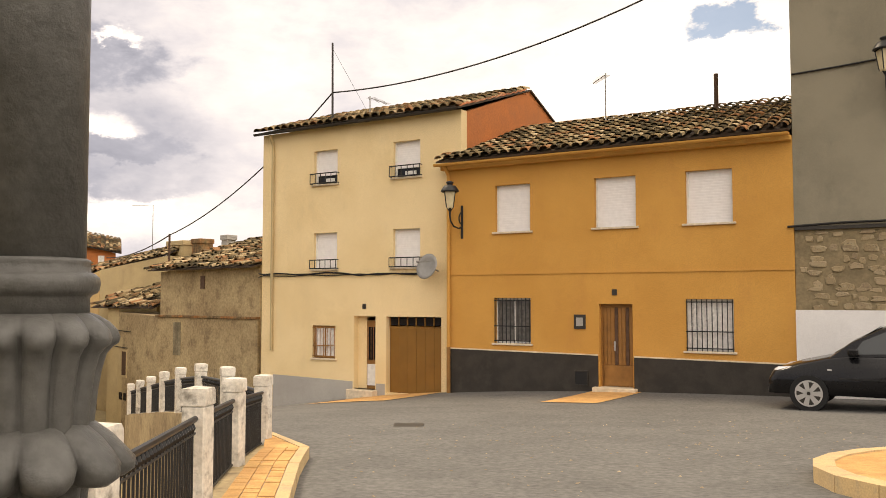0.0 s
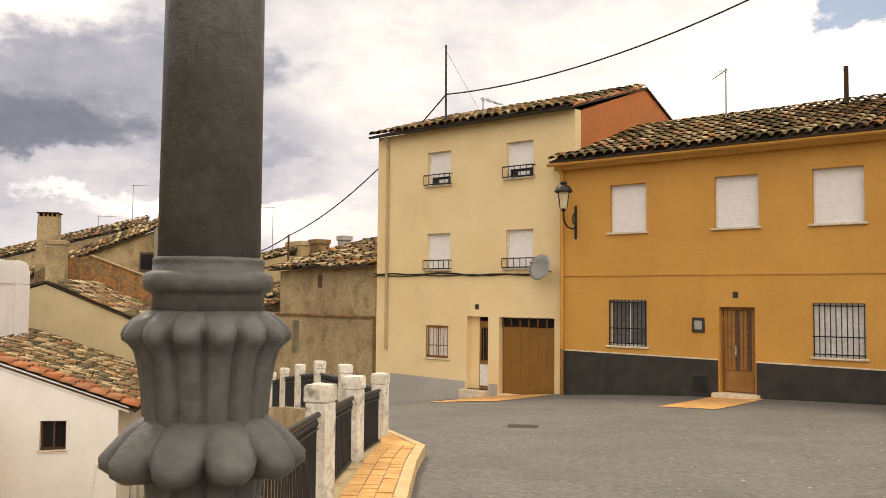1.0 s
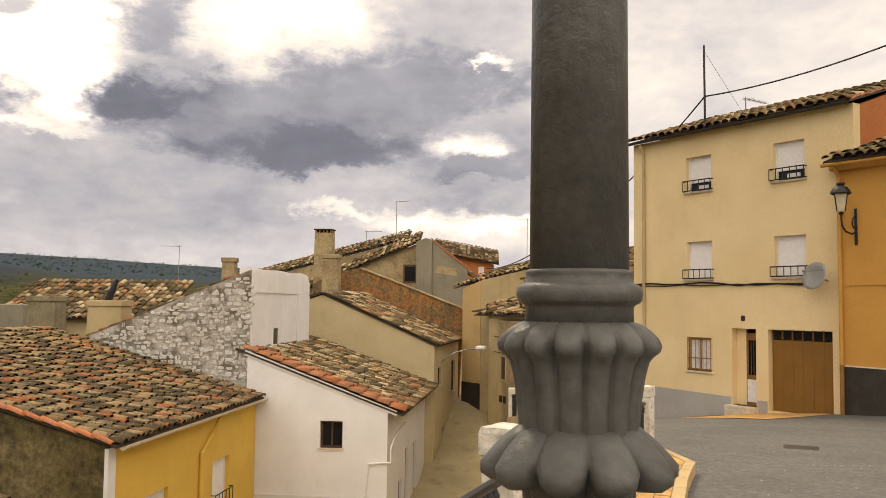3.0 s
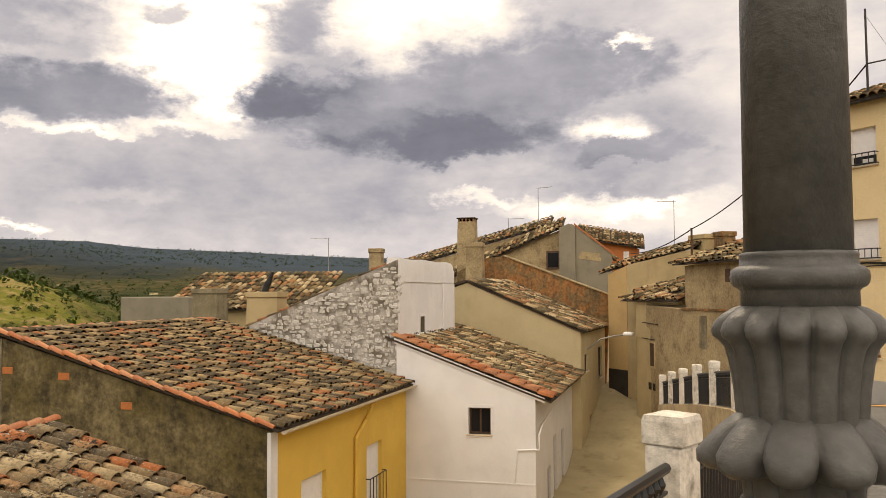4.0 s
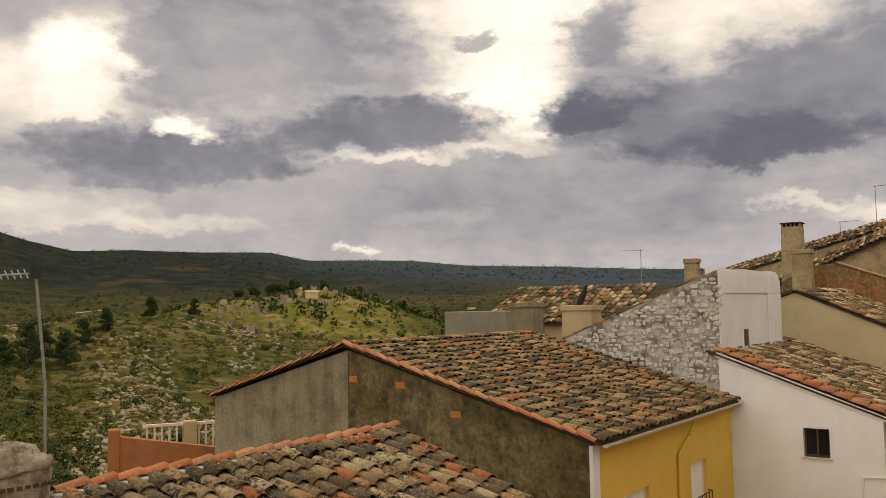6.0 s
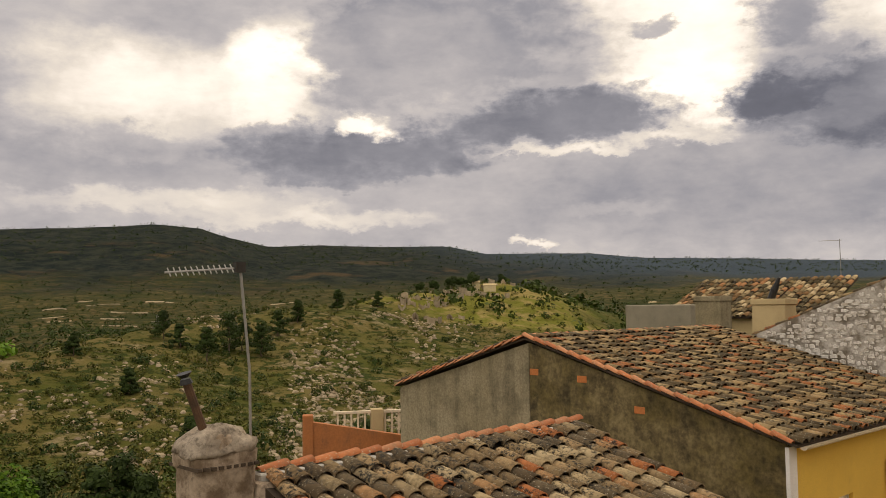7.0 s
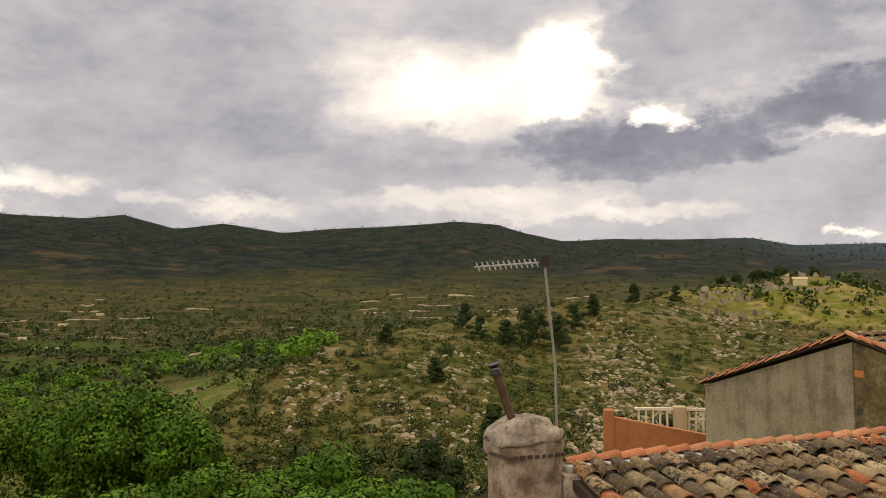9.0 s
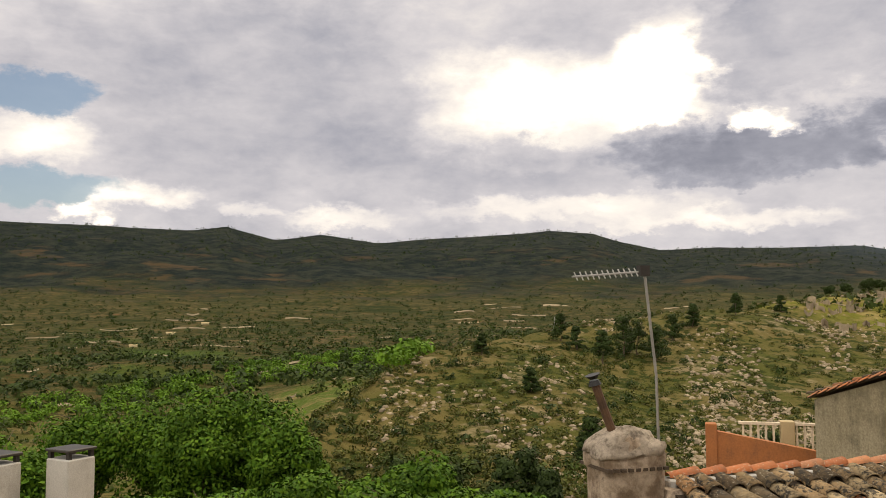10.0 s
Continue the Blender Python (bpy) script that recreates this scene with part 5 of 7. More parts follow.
fr2 = part("roof", slab(FR.at(1.0, -0.3, 4.75) - D7, L7, D7, L7.length, D7.length, 0.03), "under_tile", far_roof)

# ochre house and the ruinous grey house by the alley's end
ochre = thing("house", "ochre rendered house with grey plinth at the end of the alley", "house", (-14.5, 38, -3))
F4 = Frame(-15.55, 36.95, 0.86, -0.52)
part("wall", prism([F4.at(0, 0, -4), F4.at(1.35, 0, -4), F4.at(1.35, 0, 2.75), F4.at(0, 0, 2.4)], F4.n * 2.5), "ochre_paint", ochre)
part("plinth", box(F4, -0.01, 1.36, -0.015, 0, -4, -1.84), "dado_stone", ochre)
part("upper_wall", prism([F4.at(1.36, 0.03, -4), F4.at(1.36, 0.03, 2.78), F4.at(4.2, 1.1, 3.35), F4.at(4.2, 1.1, -4)], F4.n * 1.6), "beige_render", ochre)
OE = F4.at(4.1, 1.05, 3.36) - F4.at(-0.4, -0.25, 2.42)
OD = F4.n * -1.9 + Vector((0, 0, -0.72))
or_ = part("roof", slab(F4.at(-0.4, -0.25, 2.42) - OD, OE, OD, OE.length, OD.length, 0.03), "under_tile", ochre)
ruin = thing("house", "ruinous stained grey-brown house with collapsed tile roofs", "house", (-10, 33, -3))
F5 = Frame(-10.25, 31.45, 0.745, -0.667)
part("wall", prism([F5.at(0, 0, -4), F5.at(6.0, 0, -4), F5.at(6.0, 0, 2.78), F5.at(0, 0, 2.55)], F5.n * 3.5), "old_render", ruin)
part("lower_wall", prism([(-12.85, 34.42, -4.5), F5.at(-0.02, -0.08, -4.5), F5.at(-0.02, -0.08, 0.95), (-12.85, 34.42, 1.05)], F5.n * 1.6), "old_render", ruin)
part("lower_wall", box(F5, 0.0, 6.0, -0.10, -0.004, -4.5, 0.93, 0.015), "old_render", ruin)
part("ledge", box(F5, -0.1, 6.0, -0.16, -0.004, 0.93, 1.0), "brown_adobe", ruin)
rr = part("roof", slab(F5.at(-0.3, 4.4, 3.95), F5.e, F5.at(0, -0.3, 2.62) - F5.at(0, 4.4, 3.95), 6.4, 4.95, 0.04), "under_tile", ruin)
F6 = Frame(-14.15, 35.45, 3.6, -2.8)
R2 = F6.n * -2.3 + Vector((0, 0, -1.05))
rr2 = part("roof", slab(F6.at(-0.1, -0.2, 1.22) - R2, F6.e, R2, 4.3, R2.length, 0.03), "under_tile", ruin)
part("left_wall", box(F6, 0.85, 1.64, 0.0, 2.0, -4.5, 1.2), "beige_render", ruin)
FL = Frame(-12.85, 34.42, 2.58, -2.91)
w = part("window", box(FL, 0.42, 0.92, -0.03, 0.02, -1.42, -0.46), "wood_dark", ruin)
part("frame", pierced(FL, 0.36, 0.98, -1.48, -0.40, 0.05, [(0.44, 0.90, -1.40, -0.48)], -0.05), "beige_render", w)
part("plaster", prism([FL.at(0.0, -0.012, -4.4), FL.at(3.5, -0.012, -4.4), FL.at(3.5, -0.012, -1.5), FL.at(2.2, -0.012, -0.9), FL.at(1.3, -0.012, -0.25), FL.at(0.0, -0.012, 0.2)], FL.n * 0.01), "beige_render", ruin)
for s in (0.22, 0.66):
    part("cellar_vent", box(FL, s, s + 0.28, -0.03, 0.01, -2.36, -2.08), "dark_glass", ruin)
part("wall_cable", path_tube([FL.at(-1.0, -0.04, 0.35), FL.at(1.3, -0.04, 0.30)], 0.02, 4), "cable", ruin)
part("wall_cable", path_tube([FL.at(-1.0, -0.04, -0.30), FL.at(1.0, -0.04, -0.33)], 0.02, 4), "cable", ruin)
part("window", box(F5, 2.62, 2.86, -0.03, 0.02, 1.92, 2.36), "wood_dark", ruin)
part("blocked_door", box(F5, 1.1, 1.55, -0.125, -0.10, -0.4, 0.75), "grey_render", ruin)
chimney(F5, -4.85, -3.60, 3.1, 3.9, 2.2, 4.02, "squat round-topped plastered chimney", "beige_render", False)
chimney(F5, -3.10, -2.50, 3.2, 3.8, 2.3, 4.05, "small brick chimney on a tile roof", "brown_adobe", False)
chimney(F5, -1.12, -0.74, 3.3, 3.7, 2.6, 4.12, "narrow plastered chimney with a cowl", "grey_paint", False)
aerial((-13.39, 39.81, 2.4), 3.5, "tall thin roof aerial", 200)

# tile-roofed house lower down, with two chimney boxes
lower = thing("house", "house with a striped curved tile roof below the rubble gable", "house", vp(-13, 25, -4))
part("wall", box(VF, -16.8, -9.2, 22.4, 27, -8, 0.85), "beige_render", lower)
lr = part("roof", slab(vp(-17.3, 26.2, 2.66), VF.e, vp(0, 22.0, 0.80) - vp(0, 26.2, 2.66), 8.2, 4.6, 0.04), "under_tile", lower)
aerial(vp(-10.1, 26.6, 2.2), 2.35, "roof aerial on a short mast", 218)
chimney(VF, -10.4, -9.35, 13.8, 14.6, -2.0, 1.80, "sloping rendered chimney box", "grey_render", False)
chimney(VF, -6.9, -5.75, 11.6, 12.4, -1.0, 1.66, "plastered chimney box with a black cowl", "beige_render", False)
cowl = thing("chimney_cowl", "black bent sheet-metal chimney cowl", "chimney", vp(-6.3, 12, 1.6))
bm = bmesh.new()
add_tube(bm, vp(-6.42, 12, 1.62), vp(-6.28, 12, 2.0), 0.13, 0.12, 10)
add_tube(bm, vp(-6.28, 12, 1.95), vp(-6.10, 12, 2.38), 0.12, 0.05, 10)
part("pipe", bm, "black_iron", cowl)
annex = thing("annex", "plain grey flat-topped annex wall", "building", vp(-16, 20, -3))
part("wall", box(VF, -18.1, -14.4, 20, 22.5, -8, 1.46, 0.04), "grey_block", annex)

# ---- street lamp of cast iron ----
def build_lamp():
    ob = thing("street_lamp", "grey-painted cast-iron street lamp post with leafy mouldings", "street lamp", (-0.343, 0.718, 0.36))
    base = Vector((-0.343, 0.718, 0))

    def lathe(rows, count=96, lobes=8, phase=0.0, deep=1.6):
        """rows: height, radius, lobe depth, droop of the leaf tips."""
        bm = bmesh.new()
        rings = []
        for z, r, lobe, drop in rows:
            ring = []
            for k in range(count):
                a = 2 * math.pi * k / count
                petal = abs(math.cos(lobes * (a + phase) / 2)) ** 0.45
                rad = r + lobe * (petal - 0.74) * deep
                ring.append(bm.verts.new(base + Vector((math.cos(a) * rad, math.sin(a) * rad, z - drop * petal))))
            rings.append(ring)
        for p, q in zip(rings[:-1], rings[1:]):
            for k in range(count):
                bm.faces.new((p[k], p[(k + 1) % count], q[(k + 1) % count], q[k]))
        bm.faces.new(rings[0])
        bm.faces.new(rings[-1])
        return bm

    part("shaft", lathe([(1.632, 0.0435, 0, 0), (1.9, 0.0425, 0, 0), (2.6, 0.040, 0, 0), (3.9, 0.035, 0, 0)]), "lamp_iron", ob, "", "", True)
    part("collar", lathe([(1.585, 0.0475, 0, 0), (1.600, 0.0470, 0, 0), (1.6025, 0.049, 0, 0), (1.604, 0.0525, 0, 0), (1.607, 0.0545, 0, 0), (1.612, 0.0553, 0, 0), (1.617, 0.0545, 0, 0),
                          (1.620, 0.0515, 0, 0), (1.6215, 0.0475, 0, 0), (1.628, 0.0470, 0, 0), (1.630, 0.0475, 0, 0), (1.632, 0.0468, 0, 0), (1.633, 0.0437, 0, 0)]), "lamp_iron", ob, "", "", True)
    part("upper_leaves", lathe([(1.488, 0.0500, 0.003, 0), (1.496, 0.0505, 0.004, 0), (1.520, 0.0520, 0.005, 0), (1.540, 0.0545, 0.006, 0), (1.553, 0.0575, 0.007, 0), (1.562, 0.0615, 0.009, 0.003),
                                (1.567, 0.0655, 0.010, 0.005), (1.572, 0.0670, 0.0095, 0.005), (1.577, 0.0655, 0.008, 0.004), (1.582, 0.0600, 0.006, 0.002), (1.586, 0.0520, 0.003, 0), (1.588, 0.0470, 0, 0)], 196, 14, 0.1, 2.0), "lamp_iron", ob, "", "", True)
    part("lower_leaves", lathe([(1.395, 0.044, 0.003, 0), (1.425, 0.0455, 0.004, 0), (1.450, 0.0480, 0.004, 0), (1.4565, 0.0580, 0.009, 0.008), (1.461, 0.0700, 0.013, 0.011),
                                (1.467, 0.0780, 0.014, 0.011), (1.474, 0.0800, 0.011, 0.009), (1.482, 0.0740, 0.008, 0.008), (1.489, 0.0650, 0.006, 0.004), (1.494, 0.0560, 0.004, 0.001), (1.498, 0.0500, 0.003, 0)], 200, 10, 0.25, 2.1), "lamp_iron", ob, "", "", True)
    part("foot_leaves", lathe([(1.20, 0.052, 0.002, 0), (1.33, 0.060, 0.006, 0), (1.37, 0.063, 0.010, 0.004), (1.39, 0.060, 0.009, 0.004), (1.41, 0.0545, 0.006, 0), (1.425, 0.049, 0.003, 0), (1.43, 0.044, 0.002, 0)], 160, 10, 0.55), "lamp_iron", ob, "", "", True)
    part("pedestal", lathe([(0.30, 0.17, 0, 0), (0.46, 0.17, 0, 0), (0.50, 0.13, 0, 0), (0.6, 0.11, 0, 0), (0.95, 0.09, 0.004, 0), (1.10, 0.06, 0.006, 0), (1.21, 0.053, 0.002, 0)]), "lamp_iron", ob, "", "", True)
    return ob


build_lamp()


# ---- railing: white pillars and black iron panels ----
def build_pillar(size=0.172, tall=0.85):
    ob = thing("pillar", "chipped whitewashed masonry railing pillar", "pillar", (0, 0, 0), "railing pillars")
    fr = Frame(0, 0, 1, 0)
    h = size / 2
    bm = box(fr, -h * 0.94, h * 0.94, -h * 0.94, h * 0.94, -0.5, tall - 0.12, 0.012)
    part("shaft", bm, "pillar_white", ob)
    bm = bmesh.new()
    n = 12
    rows = []
    for zz, k in ((tall - 0.12, 0.945), (tall - 0.115, 0.985), (tall - 0.03, 1.0), (tall - 0.008, 0.93), (tall, 0.5)):
        row = []
        for i in range(4 * n):
            e, f = divmod(i, n)
            u_ = -1 + 2 * f / n
            x, y = ((u_, -1), (1, u_), (-u_, 1), (-1, -u_))[e]
            w = Vector((x * h * k, y * h * k, zz))
            w += Vector((0.006, 0.006, 0.004)) * noise.noise(w * 14.0)
            row.append(bm.verts.new(w))
        rows.append(row)
    for p, q in zip(rows[:-1], rows[1:]):
        for i in range(4 * n):
            bm.faces.new((p[i], p[(i + 1) % (4 * n)], q[(i + 1) % (4 * n)], q[i]))
    bm.faces.new(rows[-1])
    part("cap", bm, "pillar_white", ob)
    return ob


def panel(p, q, zp, zq, gap=0.11):
    """An iron railing panel between two pillars."""
    p, q = Vector((*p, zp)), Vector((*q, zq))
    d = (q - p)
    flat = Vector((d.x, d.y, 0)).normalized()
    a, b = p + d * (gap / d.length), q - d * (gap / d.length)
    ob = thing("railing_panel", "black wrought-iron railing panel between white pillars", "railing", p, "railing panels")
    up = Vector((0, 0, 1))
    part("top_rail", tube(a + up * 0.65, b + up * 0.65, 0.021, None, 8), "black_iron", ob)
    part("mid_rail", tube(a + up * 0.56, b + up * 0.56, 0.009, None, 4), "black_iron", ob)
    part("bottom_rail", tube(a + up * 0.10, b + up * 0.10, 0.012, None, 4), "black_iron", ob)
    n = int((b - a).length / 0.08)
    shared = None
    for k in range(1, n):
        c = a + (b - a) * (k / n)
        if shared is None:
            bm = tube((0, 0, 0.10), (0, 0, 0.64), 0.0075, None, 5)
            add_tube(bm, (0, 0, 0.575), (0, 0, 0.60), 0.009, 0.022, 6)
            add_tube(bm, (0, 0, 0.60), (0, 0, 0.63), 0.022, 0.008, 6)
            shared = bpy.data.meshes.new("baluster")
            bm.to_mesh(shared)
            bm.free()
            shared.materials.append(M["black_iron"])
        o = new("baluster", shared)
        o.parent = ob
        o.location = c - HOME[ob]
    part("footing", prism([p + flat.cross(up) * 0.12 - up * 0.3, q + flat.cross(up) * 0.12 - up * 0.3, q + flat.cross(up) * 0.12 + up * 0.08, p + flat.cross(up) * 0.12 + up * 0.08],
                          flat.cross(up) * -0.24), "old_render", ob)
    return ob


first = build_pillar()
PTOP = [1.22, 1.13, 1.022, 0.895, 0.745]
stations = [(p, z - 0.85, -8.0) for p, z in zip(FENCE, PTOP)]
BTOP = [0.745, 0.70, 0.61, 0.415, 0.197, -0.05, -0.29, -0.545]
stations += [(p, z - 0.85, 26.0) for p, z in zip(BACK[1:], BTOP[1:])]
for k, (p, z, turn) in enumerate(stations):
    m = pose(p[0], p[1], z, 0, 0, turn)
    if k == 0:
        first.matrix_basis = m
    else:
        copy_thing(first, m)
for k in range(len(stations) - 1):
    panel(stations[k][0], stations[k + 1][0], stations[k][1], stations[k + 1][1])

# ---- square: paving, kerbs, pavement ----
def road_quad(fr, s0, s1, n0, n1, lift, name, mat, label, category, shear=0.0):
    """A thin paved patch that follows the road."""
    bm = bmesh.new()
    k = 8
    grid = []
    for j in range(k + 1):
        row = []
        for i in range(k + 1):
            n = n0 + (n1 - n0) * j / k
            p = fr.at(s0 + (s1 - s0) * i / k + shear * (n - n1), n, 0)
            row.append(bm.verts.new((p.x, p.y, road_height(p.x, p.y) + lift)))
        grid.append(row)
    for j in range(k):
        for i in range(k):
            bm.faces.new((grid[j][i], grid[j][i + 1], grid[j + 1][i + 1], grid[j + 1][i]))
    return tagged(part(name, bm, mat, None, "", "structure"), label, category)


road_quad(FO, 3.95, 5.15, -2.9, -0.05, 0.010, "pavement_door", "terracotta_paving", "terracotta-coloured paved ramp before a front door", "pavement")
road_quad(FC, -2.55, -0.12, -2.6, -0.02, 0.012, "pavement_garage", "terracotta_paving", "terracotta-coloured paved ramp before a garage", "pavement")


def build_strip():
    rng = random.Random(4)
    st = tagged(new("pavement_strip"), "raised terracotta-paved strip with a pale kerb beside the railing", "pavement", "", "structure")
    HOME[st] = Vector((0, 0, 0))
    rows = [(edge_x(y) + 0.26, edge_x(y) + 0.62, y) for y in np.arange(0.4, 9.1, 0.3)]
    bm = bmesh.new()
    bed = []
    for x0, x1, y in rows:
        z = road_height(x1, y)
        bed.append([bm.verts.new(p) for p in ((x0, y, z + 0.105), (x1, y, z + 0.105), (x1, y, z - 0.1))])
    for a, b in zip(bed[:-1], bed[1:]):
        bm.faces.new((a[0], a[1], b[1], b[0]))
        bm.faces.new((a[1], a[2], b[2], b[1]))
    bm.faces.new((bed[-1][0], bed[-1][1], bed[-1][2]))
    part("paving_bed", bm, "mortar", st)
    flat = Frame(0, 0, 1, 0)
    for (x0, x1, y), (u0, u1, y2) in zip(rows[:-1], rows[1:]):
        for row in (0, 1):
            ya, yb2 = y + (y2 - y) * row / 2, y + (y2 - y) * (row + 1) / 2
            for k in range(3):
                a, b = x0 + (x1 - x0) * k / 3 + 0.004, x0 + (x1 - x0) * (k + 1) / 3 - 0.004
                h = rng.uniform(0.0, 0.006)
                z = [road_height(x1, q) + 0.112 + h for q in (ya, yb2)]
                lean = (u0 - x0) / 2
                part("paving_tile", prism([(a + lean * row, ya + 0.004, z[0]), (b + lean * row, ya + 0.004, z[0]), (b + lean * (row + 1), yb2 - 0.004, z[1]), (a + lean * (row + 1), yb2 - 0.004, z[1])], (0, 0, -0.03)), "terracotta_paving", st)
    for (x0, x1, y), (u0, u1, y2) in zip(rows[:-1:2], rows[2::2]):
        z, z2 = road_height(x1, y) + 0.118, road_height(u1, y2) + 0.118
        part("kerb_block", prism([(x1 + 0.004, y + 0.004, z), (x1 + 0.10, y + 0.004, z), (u1 + 0.10, y2 - 0.004, z2), (u1 + 0.004, y2 - 0.004, z2)], (0, 0, -0.25)), "kerb_stone", st)
    x0, x1, y = rows[-1]
    z = road_height(x1, y) + 0.118
    tip = (-2.12, 10.45, road_height(-2.0, 10.4) + 0.10)
    part("paving_tile", prism([(x0, y + 0.004, z - 0.006), (x1, y + 0.004, z - 0.006), tip], (0, 0, -0.12)), "terracotta_paving", st)
    part("kerb_block", prism([(x1 + 0.004, y + 0.004, z), (x1 + 0.10, y + 0.01, z), (tip[0] + 0.05, tip[1] + 0.10, tip[2]), (tip[0] + 0.01, tip[1] + 0.02, tip[2])], (0, 0, -0.25)), "kerb_stone", st)


build_strip()


def build_island():
    """The rounded end of a raised paved island."""
    st = tagged(new("pavement_island"), "rounded raised island paved in terracotta with a pale kerb", "pavement", "", "structure")
    HOME[st] = Vector((0, 0, 0))
    cx, cy, r = 4.92, 6.5, 2.02
    bm = bmesh.new()
    n = 48
    ring = []
    for k in range(n):
        a = 2 * math.pi * k / n
        x, y = cx + math.cos(a) * (r - 0.17) * 1.0, cy + math.sin(a) * (r - 0.17)
        ring.append(bm.verts.new((x, y, road_height(x, y) + 0.115)))
    bm.faces.new(ring)
    part("paving", bm, "terracotta_paving", st)
    for k in range(24):
        a0, a1 = 2 * math.pi * k / 24 + 0.002, 2 * math.pi * (k + 1) / 24 - 0.002
        pts = []
        for a, rr_ in ((a0, r), (a1, r), (a1, r - 0.17), (a0, r - 0.17)):
            x, y = cx + math.cos(a) * rr_, cy + math.sin(a) * rr_
            pts.append((x, y, road_height(x, y) + 0.13))
        part("kerb_block", prism(pts, (0, 0, -0.3)), "kerb_stone", st)


build_island()
cover = thing("manhole_cover", "flat iron drain cover set in asphalt", "manhole cover", (-0.5, 12.7, road_height(-0.5, 12.7)))
bm = bmesh.new()
zc = road_height(-0.5, 12.7)
add_box(bm, Frame(-0.5, 12.7, 1, 0), -0.22, 0.22, -0.2, 0.2, zc - 0.05, zc + 0.012, 0.005)
part("plate", bm, "dark_metal", cover)


# ---- black car parked by the wall ----
def build_car():
    fr = Frame(5.75, 15.55, 0.862, -0.507)
    zg = -0.36
    car = thing("car", "black hatchback parked beside the houses", "car", fr.at(2.0, 0.8, zg))
    # side outline from the nose to the tail: distance, height
    low = [(0.0, 0.28), (0.02, 0.52), (0.10, 0.66), (0.55, 0.82), (1.02, 0.93), (1.30, 0.97), (3.95, 1.0), (4.02, 0.62), (4.0, 0.28)]
    bm = bmesh.new()
    secs = []
    for n, tuck in ((0.0, 0.10), (0.06, 0.03), (0.25, 0.0), (0.85, -0.03), (1.45, 0.0), (1.64, 0.03), (1.70, 0.10)):
        row = []
        for s, z in low:
            s2 = s + tuck * (1 if s < 2 else -1) * (1.8 if s < 0.3 else 0.6)
            row.append(bm.verts.new(fr.at(s2, n, zg + z - (tuck * 0.5 if z > 0.8 else 0))))
        secs.append(row)
    for a, b in zip(secs[:-1], secs[1:]):
        for k in range(len(low)):
            j = (k + 1) % len(low)
            bm.faces.new((a[k], a[j], b[j], b[k]))
    bm.faces.new(secs[0])
    bm.faces.new(list(reversed(secs[-1])))
    body = part("body", bm, "car_black", car, "", "", True)
    cab = [(1.05, 0.93), (1.40, 1.20), (1.85, 1.43), (2.3, 1.53), (3.1, 1.53), (3.75, 1.40), (4.0, 0.98)]
    bm = bmesh.new()
    secs = []
    for n, inset in ((0.07, 0.0), (0.14, 0.0), (0.85, 0.02), (1.56, 0.0), (1.63, 0.0)):
        row = []
        for s, z in cab:
            lean = (z - 0.95) * 0.28
            edge = 0.02 if n in (0.07, 1.63) else 0.0
            nn = n + lean if n < 0.8 else n - lean if n > 0.9 else n
            row.append(bm.verts.new(fr.at(s, nn, zg + z + inset - edge)))
        secs.append(row)
    for a, b in zip(secs[:-1], secs[1:]):
        for k in range(len(cab) - 1):
            bm.faces.new((a[k], a[k + 1], b[k + 1], b[k]))
    bm.faces.new(secs[0])
    bm.faces.new(list(reversed(secs[-1])))
    part("cabin", bm, "car_black", car, "", "", False)

    def pane(pts):
        q = [fr.at(s, 0.062 + (z - 0.95) * 0.28, zg + z) for s, z in pts]
        return prism(q, fr.n * 0.02 + Vector((0, 0, -0.004)))

    part("side_window", pane([(1.42, 0.99), (2.30, 1.02), (2.30, 1.44), (1.98, 1.40), (1.58, 1.22)]), "car_glass", car)
    part("side_window", pane([(2.42, 1.02), (3.35, 1.05), (3.25, 1.42), (2.42, 1.45)]), "car_glass", car)
    part("windscreen", prism([fr.at(1.12, 0.25, zg + 0.995), fr.at(1.84, 0.36, zg + 1.455), fr.at(1.84, 1.34, zg + 1.455), fr.at(1.12, 1.45, zg + 0.995)], (0, 0, 0.012)), "car_glass", car)
    for s in (0.72, 3.28):
        for n in (0.0, 1.52):
            c = fr.at(s, n + 0.09, zg + 0.30)
            w = part("wheel", tube(c - fr.n * 0.11, c + fr.n * 0.09, 0.315, None, 28), "tyre", car)
            part("rim", tube(c - fr.n * 0.118, c - fr.n * 0.10, 0.215, None, 24), "dark_metal", w)
            for k in range(7):
                a = 2 * math.pi * k / 7
                d2 = fr.e * math.cos(a) + Vector((0, 0, math.sin(a)))
                t2 = fr.e * -math.sin(a) + Vector((0, 0, math.cos(a)))
                o = c - fr.n * 0.128
                part("spoke", prism([o + d2 * 0.03 - t2 * 0.03, o + d2 * 0.20 - t2 * 0.045, o + d2 * 0.20 + t2 * 0.045, o + d2 * 0.03 + t2 * 0.03], fr.n * 0.012), "alloy", w)
            bm = bmesh.new()
            m = 28
            rr = [[bm.verts.new(c - fr.n * o2 + (fr.e * math.cos(2 * math.pi * k / m) + Vector((0, 0, math.sin(2 * math.pi * k / m)))) * q) for k in range(m)] for q, o2 in ((0.20, 0.125), (0.228, 0.125), (0.228, 0.105))]
            for a, b in zip(rr[:-1], rr[1:]):
                for k in range(m):
                    bm.faces.new((a[k], a[(k + 1) % m], b[(k + 1) % m], b[k]))
            part("rim_edge", bm, "alloy", w)
